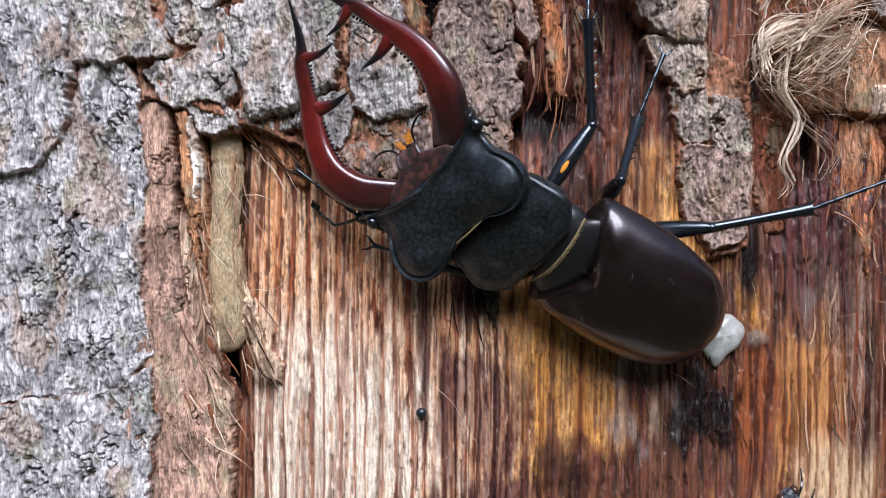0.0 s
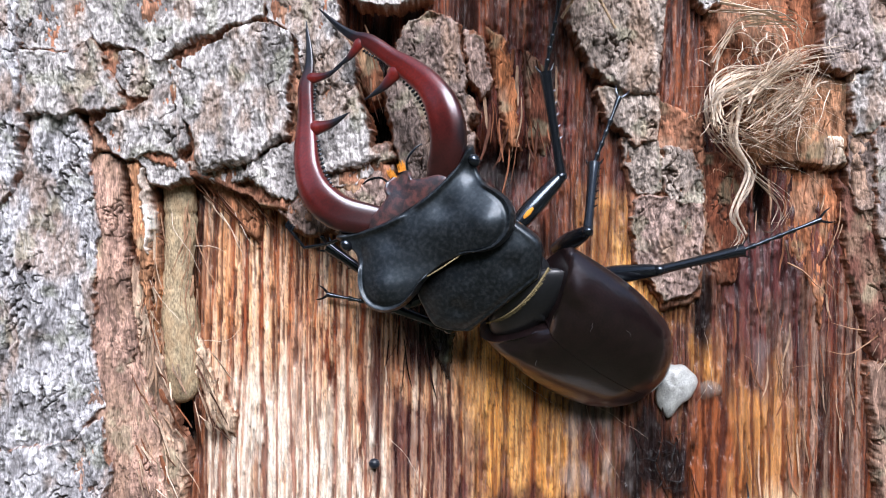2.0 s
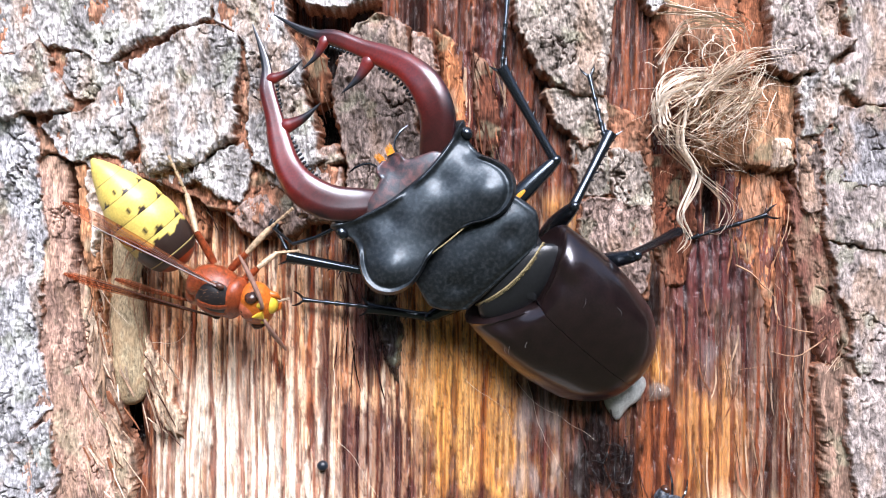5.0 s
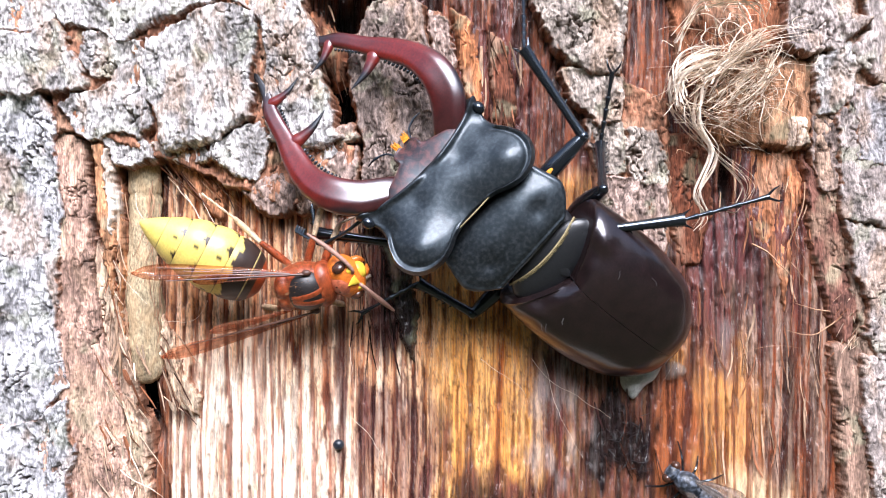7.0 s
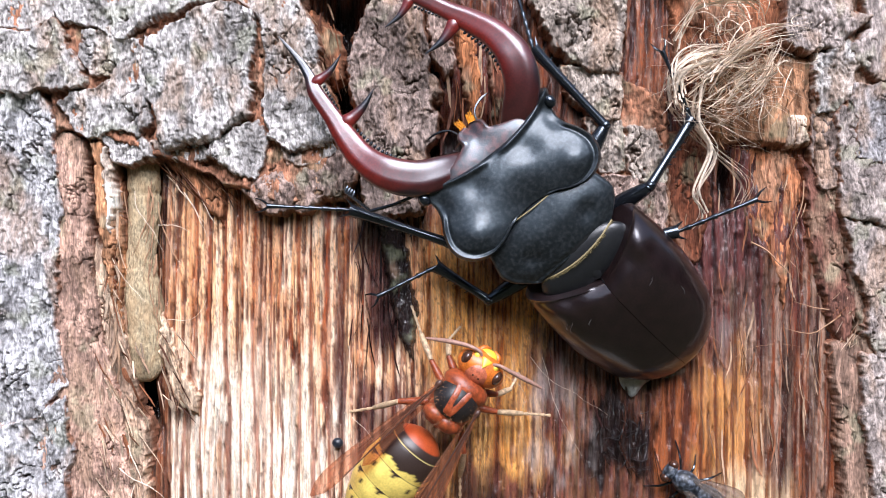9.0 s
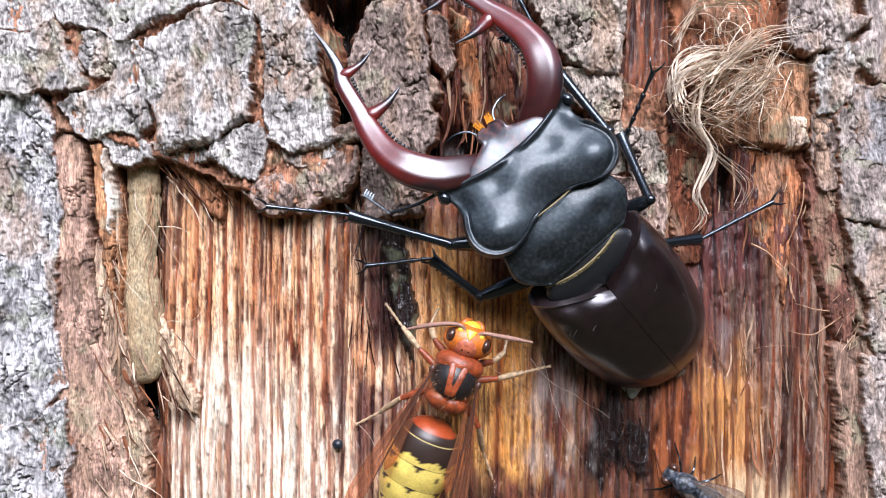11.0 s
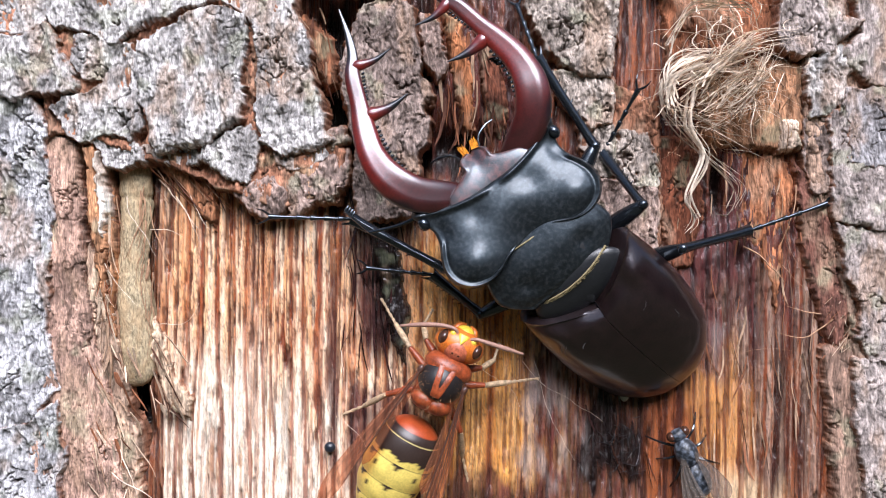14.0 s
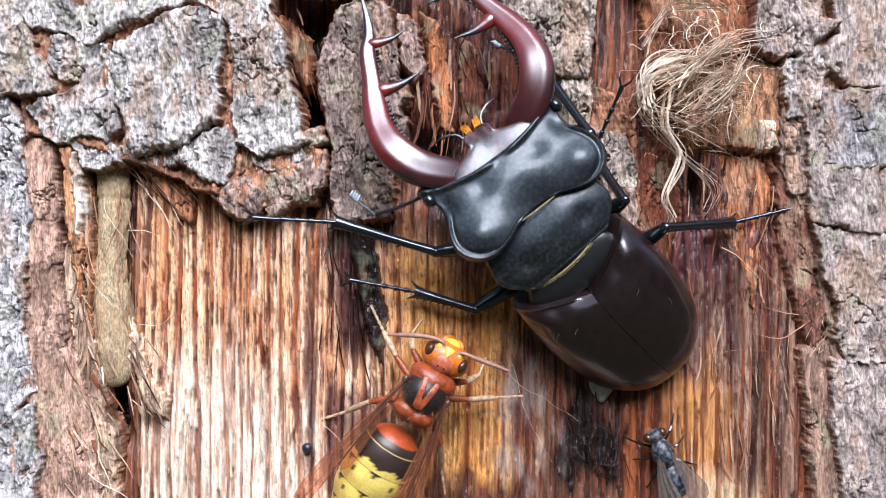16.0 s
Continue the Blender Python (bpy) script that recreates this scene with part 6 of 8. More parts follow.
    walk(beetle_parts["R1"][1], [
        (0, mm(11.30, 5.25, -11.10, -32.8, 14.2, -56.9)), (0.5, mm(11.36, 5.68, -11.02, -32.2, 13.9, -55.7)), (1, mm(11.47, 5.29, -10.86, -52.8, 12.2, -55.5)),
        (1.5, mm(11.48, 4.98, -10.83, -32.0, 12.4, -50.2)), (2, mm(11.33, 4.30, -10.92, -34.1, 11.5, -44.3)), (2.5, mm(11.13, 5.01, -11.29, -36.7, 10.0, -37.2)),
        (3, mm(11.36, 4.89, -10.98, -37.3, 7.7, -32.9)), (3.5, mm(11.86, 5.22, -10.24, -33.9, 8.8, -26.3)), (4, mm(12.58, 5.55, -8.64, -26.6, 9.4, -18.6)),
        (6.5, mm(12.59, 4.15, -8.22, -18.4, 13.7, -18.7)), (7, mm(12.89, 4.93, -7.25, -19.1, 11.0, -17.7)), (7.5, mm(12.82, 5.50, -7.76, -22.2, 6.6, -14.0)),
        (8, mm(12.68, 6.88, -7.85, -24.3, 6.2, -5.6)), (8.5, mm(12.62, 6.92, -8.07, -23.1, 9.0, -3.1)), (9, mm(12.37, 7.41, -8.57, -21.1, 12.0, -3.1)),
        (11.5, mm(12.38, 8.11, -7.82, -54.9, 0.4, -7.7)), (12, mm(11.95, 8.71, -8.56, -57.1, 3.3, -10.6)), (12.5, mm(11.99, 8.47, -8.70, -52.5, 5.6, -14.1)),
        (13, mm(12.26, 7.54, -8.80, -46.4, 9.1, -14.9)), (13.5, mm(12.08, 7.73, -9.15, -24.2, 10.8, -14.4)), (14, mm(12.03, 7.72, -9.26, -25.5, 11.0, -14.1)),
        (14.5, mm(12.08, 7.76, -9.13, -25.3, 10.2, -13.2)), (15, mm(11.93, 8.25, -9.09, -34.6, 10.0, -9.4)), (15.5, mm(12.18, 7.75, -8.88, -26.8, 5.3, -17.6)),
        (16, mm(12.24, 7.95, -8.51, -56.2, 6.0, -14.3)),
    ])
    walk(beetle_parts["R1"][2], [
        (0, mm(19.50, 12.66, -17.93, -63.1, 9.7, -63.7)), (0.5, mm(19.51, 13.27, -17.73, -82.9, 7.5, -65.7)), (1, mm(16.70, 11.55, -20.98, -56.7, 4.6, -67.4)),
        (1.5, mm(19.00, 13.18, -17.55, -62.8, 6.0, -60.3)), (2, mm(17.81, 13.02, -18.05, -35.7, 0.1, -60.6)), (2.5, mm(16.37, 14.12, -18.94, -37.3, -6.7, -59.0)),
        (3, mm(16.09, 14.14, -18.79, -36.8, -10.1, -56.0)), (3.5, mm(15.64, 15.39, -17.41, -34.3, -7.1, -49.4)), (4, mm(15.39, 16.88, -14.38, -26.9, -8.2, -52.3)),
        (6.5, mm(15.63, 16.14, -12.22, -59.5, 2.5, -48.2)), (7, mm(15.86, 16.88, -11.41, -62.5, -2.2, -52.2)), (7.5, mm(15.18, 17.31, -12.64, -55.9, -5.8, -43.5)),
        (8, mm(13.26, 18.72, -13.18, -55.6, -7.4, -35.1)), (8.5, mm(12.48, 18.90, -13.11, -56.7, -3.9, -31.7)), (9, mm(12.04, 19.56, -13.16, -57.7, -0.4, -32.3)),
        (11.5, mm(13.30, 15.53, -18.46, -30.3, -2.1, -12.9)), (12, mm(12.62, 15.77, -19.45, -28.6, -1.5, -20.5)), (12.5, mm(12.95, 16.40, -18.96, -29.0, 1.9, -22.5)),
        (13, mm(13.14, 16.59, -18.09, -36.4, 4.3, -26.2)), (13.5, mm(14.06, 19.46, -14.37, -64.6, 3.6, -29.9)), (14, mm(13.85, 19.36, -14.76, -61.6, 3.1, -30.1)),
        (14.5, mm(13.80, 19.42, -14.60, -56.9, 1.9, -30.1)), (15, mm(12.41, 19.02, -16.36, -59.5, 0.8, -28.0)), (15.5, mm(15.16, 18.98, -14.71, -52.9, -3.3, -34.3)),
        (16, mm(12.93, 15.24, -19.26, -21.3, 7.3, -11.2)),
    ])
    walk(beetle_parts["R2"][0], [
        (0, mm(5.00, -1.00, -7.50, 30.7, -9.9, -88.3)), (0.5, mm(5.00, -1.00, -7.50, 30.2, -11.3, -90.5)), (1, mm(5.00, -1.00, -7.50, 29.8, -13.1, -91.8)),
        (1.5, mm(5.00, -1.00, -7.50, 29.2, -16.1, -92.0)), (2, mm(5.00, -1.00, -7.50, 33.1, -28.9, -103.1)), (2.5, mm(5.00, -1.00, -7.50, 35.8, -33.5, -105.6)),
        (3, mm(5.00, -1.00, -7.50, 39.8, -35.4, -109.5)), (3.5, mm(5.00, -1.00, -7.50, 30.3, -31.6, -98.6)), (4, mm(5.00, -1.00, -7.50, 25.6, -24.7, -85.3)),
        (6.5, mm(5.00, -1.00, -7.50, 37.3, -16.4, -96.5)), (7, mm(5.00, -1.00, -7.50, 42.3, -18.0, -96.8)), (7.5, mm(5.00, -1.00, -7.50, 48.0, -23.7, -103.6)),
        (8, mm(5.00, -1.00, -7.50, 48.6, -25.6, -104.4)), (8.5, mm(5.00, -1.00, -7.50, 41.1, -25.0, -109.2)), (9, mm(5.00, -1.00, -7.50, 17.8, -21.3, -99.6)),
        (11.5, mm(5.00, -1.00, -7.50, 35.1, -25.7, -107.0)), (12, mm(5.00, -1.00, -7.50, 29.7, -25.8, -103.0)), (12.5, mm(5.00, -1.00, -7.50, 24.3, -23.8, -97.1)),
        (13, mm(5.00, -1.00, -7.50, 16.4, -22.7, -102.9)), (13.5, mm(5.00, -1.00, -7.50, 9.9, -23.9, -94.3)), (14, mm(5.00, -1.00, -7.50, 15.4, -24.7, -95.7)),
        (14.5, mm(5.00, -1.00, -7.50, 21.6, -24.7, -94.9)), (15, mm(5.00, -1.00, -7.50, 31.0, -25.5, -96.4)), (15.5, mm(5.00, -1.00, -7.50, 36.8, -27.0, -102.6)),
        (16, mm(5.00, -1.00, -7.50, 42.2, -24.1, -94.8)),
    ])
    walk(beetle_parts["R2"][1], [
        (0, mm(10.83, -0.23, -4.08, -72.2, -3.7, -61.7)), (0.5, mm(10.88, -0.39, -4.15, -69.4, -4.3, -59.7)), (1, mm(10.92, -0.41, -4.21, -67.8, -5.5, -59.6)),
        (1.5, mm(10.97, -0.29, -4.31, -69.4, -3.1, -47.0)), (2, mm(10.96, -0.54, -4.25, -71.7, -4.9, -43.1)), (2.5, mm(10.90, -0.36, -4.18, -65.0, -2.7, -36.3)),
        (3, mm(10.77, -0.37, -3.95, -76.0, -2.0, -25.4)), (3.5, mm(11.07, -0.10, -4.58, -21.1, -22.2, -70.4)), (4, mm(11.01, 0.73, -4.83, -12.8, -18.6, -76.3)),
        (6.5, mm(10.50, -0.45, -3.54, -78.9, -6.3, -46.5)), (7, mm(10.17, -0.19, -3.15, -77.3, -7.3, -41.3)), (7.5, mm(9.90, -0.10, -2.87, -75.0, -10.6, -29.2)),
        (8, mm(9.90, 0.01, -2.90, -74.4, -6.9, -14.8)), (8.5, mm(10.46, -0.91, -3.45, -71.2, 0.0, -9.2)), (9, mm(11.51, -1.34, -5.56, -30.8, -16.5, -75.5)),
        (11.5, mm(10.82, -1.01, -3.98, -60.6, -5.5, -11.7)), (12, mm(11.08, -0.90, -4.47, -62.3, -2.3, -13.4)), (12.5, mm(11.29, -0.65, -4.94, -63.7, 1.0, -14.0)),
        (13, mm(11.52, -1.73, -5.73, -61.2, 4.7, -14.1)), (13.5, mm(11.72, -1.03, -6.44, -64.8, 7.3, -10.8)), (14, mm(11.60, -0.90, -5.86, -66.4, 6.7, -10.3)),
        (14.5, mm(11.39, -0.49, -5.22, -67.8, 4.3, -10.1)), (15, mm(10.96, -0.15, -4.34, -65.8, 3.9, -6.3)), (15.5, mm(10.72, -0.39, -3.87, -64.1, -0.8, -14.6)),
        (16, mm(10.18, 0.43, -3.33, -71.1, -0.1, -7.5)),
    ])
    walk(beetle_parts["R2"][2], [
        (0, mm(13.96, 0.72, -14.06, -48.7, -0.5, -78.3)), (0.5, mm(14.44, 0.83, -13.95, -49.8, -0.7, -77.5)), (1, mm(14.82, 0.78, -13.89, -48.8, -2.4, -77.6)),
        (1.5, mm(14.03, 1.84, -14.13, -45.5, -4.7, -76.2)), (2, mm(13.83, 1.29, -14.18, -46.4, -6.1, -69.2)), (2.5, mm(13.89, 2.94, -13.69, -53.3, -9.6, -62.6)),
        (3, mm(12.17, 1.77, -14.14, -41.6, -11.6, -58.0)), (3.5, mm(20.78, 1.83, -8.08, -71.5, 2.6, -29.9)), (4, mm(21.13, 2.44, -7.04, -66.0, 3.1, -19.9)),
        (6.5, mm(12.75, 0.12, -13.79, -8.8, -0.7, -56.2)), (7, mm(12.67, 0.68, -13.31, -7.2, -3.9, -56.9)), (7.5, mm(12.85, 1.36, -12.85, -6.1, -9.6, -53.4)),
        (8, mm(11.80, 2.43, -12.94, -5.9, -11.6, -45.5)), (8.5, mm(11.00, 2.44, -13.39, -5.0, -9.8, -45.4)), (9, mm(20.62, -0.55, -10.72, -27.3, 4.0, -22.5)),
        (11.5, mm(12.72, 3.87, -13.09, 5.5, -22.1, -68.0)), (12, mm(12.57, 3.76, -13.76, 1.3, -20.7, -69.2)), (12.5, mm(12.26, 3.91, -14.35, 0.8, -17.2, -70.6)),
        (13, mm(12.02, 3.35, -14.90, -0.9, -14.6, -71.0)), (13.5, mm(11.36, 3.59, -15.85, -1.4, -15.0, -70.2)), (14, mm(11.25, 3.44, -15.41, -5.7, -16.0, -68.9)),
        (14.5, mm(11.36, 3.54, -14.92, -6.1, -16.2, -68.2)), (15, mm(10.78, 4.20, -13.89, -9.3, -17.4, -67.3)), (15.5, mm(12.01, 4.01, -13.32, -12.4, -18.5, -68.4)),
        (16, mm(10.64, 3.80, -13.27, -3.5, -13.4, -63.1)),
    ])
    walk(beetle_parts["R3"][0], [
        (0, mm(4.50, -7.00, -7.50, 2.0, -31.5, -137.2)), (0.5, mm(4.50, -7.00, -7.50, 3.8, -30.7, -135.5)), (1, mm(4.50, -7.00, -7.50, 6.4, -30.2, -133.3)),
        (1.5, mm(4.50, -7.00, -7.50, 9.8, -30.1, -128.1)), (2, mm(4.50, -7.00, -7.50, 18.1, -33.6, -128.3)), (2.5, mm(4.50, -7.00, -7.50, 27.8, -35.3, -116.0)),
        (3, mm(4.50, -7.00, -7.50, 37.0, -36.0, -111.4)), (3.5, mm(4.50, -7.00, -7.50, 14.0, -32.7, -105.9)), (4, mm(4.50, -7.00, -7.50, 30.7, -27.2, -110.8)),
        (6.5, mm(4.50, -7.00, -7.50, 35.7, -22.8, -142.3)), (7, mm(4.50, -7.00, -7.50, 54.3, 20.6, 22.3)), (7.5, mm(4.50, -7.00, -7.50, 43.2, 19.6, 26.9)),
        (8, mm(4.50, -7.00, -7.50, 28.6, 20.5, 34.1)), (8.5, mm(4.50, -7.00, -7.50, 37.3, 23.8, 49.8)), (9, mm(4.50, -7.00, -7.50, 31.6, 24.0, 50.4)),
        (11.5, mm(4.50, -7.00, -7.50, 62.7, -24.2, -76.7)), (12, mm(4.50, -7.00, -7.50, 49.5, -25.8, -108.2)), (12.5, mm(4.50, -7.00, -7.50, 42.9, -23.2, -99.8)),
        (13, mm(4.50, -7.00, -7.50, 40.0, -23.6, -110.6)), (13.5, mm(4.50, -7.00, -7.50, 40.8, -25.6, -112.0)), (14, mm(4.50, -7.00, -7.50, 41.2, -27.0, -112.6)),
        (14.5, mm(4.50, -7.00, -7.50, 42.6, -26.8, -112.7)), (15, mm(4.50, -7.00, -7.50, 40.8, -25.5, -99.2)), (15.5, mm(4.50, -7.00, -7.50, 35.6, -24.7, -91.2)),
        (16, mm(4.50, -7.00, -7.50, 38.1, -21.3, -93.7)),
    ])
    walk(beetle_parts["R3"][1], [
        (0, mm(10.73, -13.49, -7.23, -21.3, -29.0, -128.8)), (0.5, mm(11.01, -13.19, -6.99, -19.7, -29.2, -130.3)), (1, mm(11.36, -12.77, -6.63, -17.0, -30.0, -132.7)),
        (1.5, mm(11.95, -11.87, -6.18, -15.8, -30.6, -130.2)), (2, mm(12.17, -11.09, -5.17, -37.9, -32.4, -122.6)), (2.5, mm(12.72, -8.31, -4.07, -52.8, -35.2, -115.7)),
        (3, mm(12.36, -6.66, -3.12, -48.9, -37.4, -121.1)), (3.5, mm(13.22, -8.26, -5.66, -36.4, -34.6, -137.8)), (4, mm(12.48, -7.79, -3.41, -42.2, -28.0, -132.1)),
        (6.5, mm(10.58, -11.54, -2.65, -66.1, -17.0, -100.8)), (7, mm(4.88, -1.17, -0.66, -1.7, -21.8, -132.0)), (7.5, mm(3.38, -0.22, -1.69, 4.9, -22.6, -132.4)),
        (8, mm(1.31, 0.39, -3.47, 8.4, -23.7, -129.0)), (8.5, mm(0.45, -0.70, -2.51, 4.2, -24.4, -123.3)), (9, mm(-0.18, -0.64, -3.19, 0.5, -24.2, -122.5)),
        (11.5, mm(7.77, -2.86, -0.21, -22.4, -22.9, -127.9)), (12, mm(10.99, -6.00, -1.34, 7.1, -24.9, -123.8)), (12.5, mm(11.41, -5.75, -1.87, -23.0, -23.7, -127.6)),
        (13, mm(11.77, -7.26, -2.20, -33.5, -24.3, -124.6)), (13.5, mm(11.77, -7.21, -2.20, -38.5, -26.2, -121.5)), (14, mm(11.79, -7.12, -2.22, -37.2, -27.6, -121.3)),
        (14.5, mm(11.67, -7.03, -2.06, -35.0, -27.2, -121.5)), (15, mm(11.63, -5.58, -2.20, -32.2, -27.0, -123.4)), (15.5, mm(11.86, -4.97, -2.74, -28.8, -26.8, -129.4)),
        (16, mm(11.70, -5.44, -2.32, -32.5, -22.9, -129.5)),
    ])
    walk(beetle_parts["R3"][2], [
        (0, mm(18.43, -22.50, -11.20, -25.9, -25.1, -118.7)), (0.5, mm(18.65, -22.38, -10.67, -25.6, -24.3, -117.3)), (1, mm(18.90, -22.22, -9.79, -24.5, -24.5, -116.4)),
        (1.5, mm(20.02, -20.96, -9.10, -22.5, -26.3, -116.2)), (2, mm(18.26, -19.88, -11.66, -21.3, -29.4, -112.3)), (2.5, mm(17.03, -16.77, -12.21, -18.3, -33.7, -109.5)),
        (3, mm(16.44, -15.80, -10.60, -13.0, -36.0, -111.4)), (3.5, mm(16.85, -18.55, -11.77, -7.1, -30.2, -95.6)), (4, mm(16.72, -16.92, -10.84, -2.6, -26.1, -103.4)),
        (6.5, mm(14.93, -15.78, -13.58, 1.8, -21.6, -124.3)), (7, mm(14.07, -9.63, -1.01, -4.8, -21.4, -123.6)), (7.5, mm(12.86, -8.31, -0.70, 1.0, -23.1, -122.3)),
        (8, mm(11.38, -6.83, -1.80, 3.4, -24.9, -116.9)), (8.5, mm(11.07, -7.24, -1.68, -0.1, -24.7, -113.0)), (9, mm(10.38, -7.32, -3.10, -4.3, -23.8, -110.9)),
        (11.5, mm(15.75, -11.42, -4.60, -6.1, -25.7, -105.0)), (12, mm(21.65, -12.38, 0.05, 4.9, -25.4, -118.8)), (12.5, mm(19.33, -14.33, -6.34, -6.9, -24.1, -115.5)),
        (13, mm(18.74, -15.52, -8.48, -4.3, -24.0, -115.3)), (13.5, mm(18.30, -15.25, -9.18, -5.4, -25.8, -114.8)), (14, mm(18.47, -15.28, -8.93, -5.4, -27.2, -114.2)),
        (14.5, mm(18.70, -15.17, -8.44, -4.4, -26.9, -114.1)), (15, mm(18.80, -13.93, -8.14, -7.1, -27.0, -117.9)), (15.5, mm(18.60, -14.01, -8.12, -0.4, -26.9, -127.4)),
        (16, mm(18.16, -14.17, -8.52, -2.0, -23.3, -119.8)),
    ])
    walk(beetle_parts["L1"][0], [
        (0, mm(-4.50, 5.50, -6.00, 26.5, 24.5, 62.6)), (0.5, mm(-4.50, 5.50, -6.00, 25.5, 24.5, 62.3)), (1, mm(-4.50, 5.50, -6.00, 23.2, 25.8, 60.4)),
        (1.5, mm(-4.50, 5.50, -6.00, 22.6, 26.2, 64.1)), (2, mm(-4.50, 5.50, -6.00, 25.0, 26.4, 75.7)), (2.5, mm(-4.50, 5.50, -6.00, 22.0, 31.6, 77.2)),
        (3, mm(-4.50, 5.50, -6.00, 4.5, 37.8, 54.5)), (3.5, mm(-4.50, 5.50, -6.00, 2.0, 34.9, 54.3)), (4, mm(-4.50, 5.50, -6.00, 3.6, 27.8, 61.1)),
        (6.5, mm(-4.50, 5.50, -6.00, 6.8, 21.9, 53.6)), (7, mm(-4.50, 5.50, -6.00, 1.4, 21.9, 47.1)), (7.5, mm(-4.50, 5.50, -6.00, -1.7, 22.9, 52.0)),
        (8, mm(-4.50, 5.50, -6.00, -13.8, 21.1, 36.7)), (8.5, mm(-4.50, 5.50, -6.00, -7.0, 23.8, 49.8)), (9, mm(-4.50, 5.50, -6.00, -2.1, 24.1, 53.4)),
        (11.5, mm(-4.50, 5.50, -6.00, -13.4, 22.4, 49.4)), (12, mm(-4.50, 5.50, -6.00, -11.5, 23.3, 45.4)), (12.5, mm(-4.50, 5.50, -6.00, -6.5, 23.3, 47.2)),
        (13, mm(-4.50, 5.50, -6.00, -0.3, 24.3, 53.4)), (13.5, mm(-4.50, 5.50, -6.00, 1.6, 26.3, 56.4)), (14, mm(-4.50, 5.50, -6.00, 0.8, 27.6, 55.9)),
        (14.5, mm(-4.50, 5.50, -6.00, -0.6, 27.2, 54.9)), (15, mm(-4.50, 5.50, -6.00, -3.4, 26.8, 52.8)), (15.5, mm(-4.50, 5.50, -6.00, -9.9, 25.5, 39.9)),
        (16, mm(-4.50, 5.50, -6.00, -2.9, 23.1, 54.1)),
    ])
    walk(beetle_parts["L1"][1], [
        (0, mm(-10.54, 10.39, -2.55, -0.7, 35.4, 11.1)), (0.5, mm(-10.59, 10.41, -2.67, -2.7, 34.7, 8.7)), (1, mm(-10.58, 10.62, -2.99, -6.4, 33.6, 4.4)),
        (1.5, mm(-10.93, 10.23, -3.07, -21.6, 32.5, 1.4)), (2, mm(-11.57, 8.96, -2.78, -29.8, 32.4, 1.4)), (2.5, mm(-11.82, 8.87, -3.29, -38.1, 32.2, 3.8)),
        (3, mm(-11.16, 10.76, -5.47, -20.2, 32.9, 12.9)), (3.5, mm(-11.30, 10.59, -5.76, -15.6, 31.7, 22.9)), (4, mm(-11.81, 9.82, -5.52, -11.6, 25.7, 28.0)),
        (6.5, mm(-11.07, 10.81, -5.07, -1.0, 22.8, 33.4)), (7, mm(-10.67, 11.35, -5.81, -4.1, 21.5, 32.2)), (7.5, mm(-11.25, 10.66, -6.24, -8.6, 18.3, 20.7)),
        (8, mm(-10.02, 11.68, -7.90, -19.3, 16.3, 19.6)), (8.5, mm(-11.22, 10.62, -6.95, -17.5, 17.8, 20.8)), (9, mm(-11.40, 10.46, -6.29, -13.0, 20.6, 25.2)),
        (11.5, mm(-11.27, 10.31, -7.81, -19.9, 16.9, 30.1)), (12, mm(-10.90, 10.88, -7.55, -17.0, 19.7, 30.3)), (12.5, mm(-10.95, 10.96, -6.88, -13.6, 20.1, 27.9)),
        (13, mm(-11.34, 10.55, -6.05, -13.3, 20.6, 20.4)), (13.5, mm(-11.52, 10.29, -5.79, -16.1, 21.1, 14.0)), (14, mm(-11.50, 10.32, -5.89, -17.5, 21.8, 13.7)),
        (14.5, mm(-11.48, 10.35, -6.08, -18.0, 20.7, 13.7)), (15, mm(-11.40, 10.44, -6.46, -17.7, 20.7, 18.3)), (15.5, mm(-10.35, 11.52, -7.32, -20.1, 18.8, 13.3)),
        (16, mm(-11.48, 10.34, -6.40, -12.5, 19.8, 28.3)),
    ])
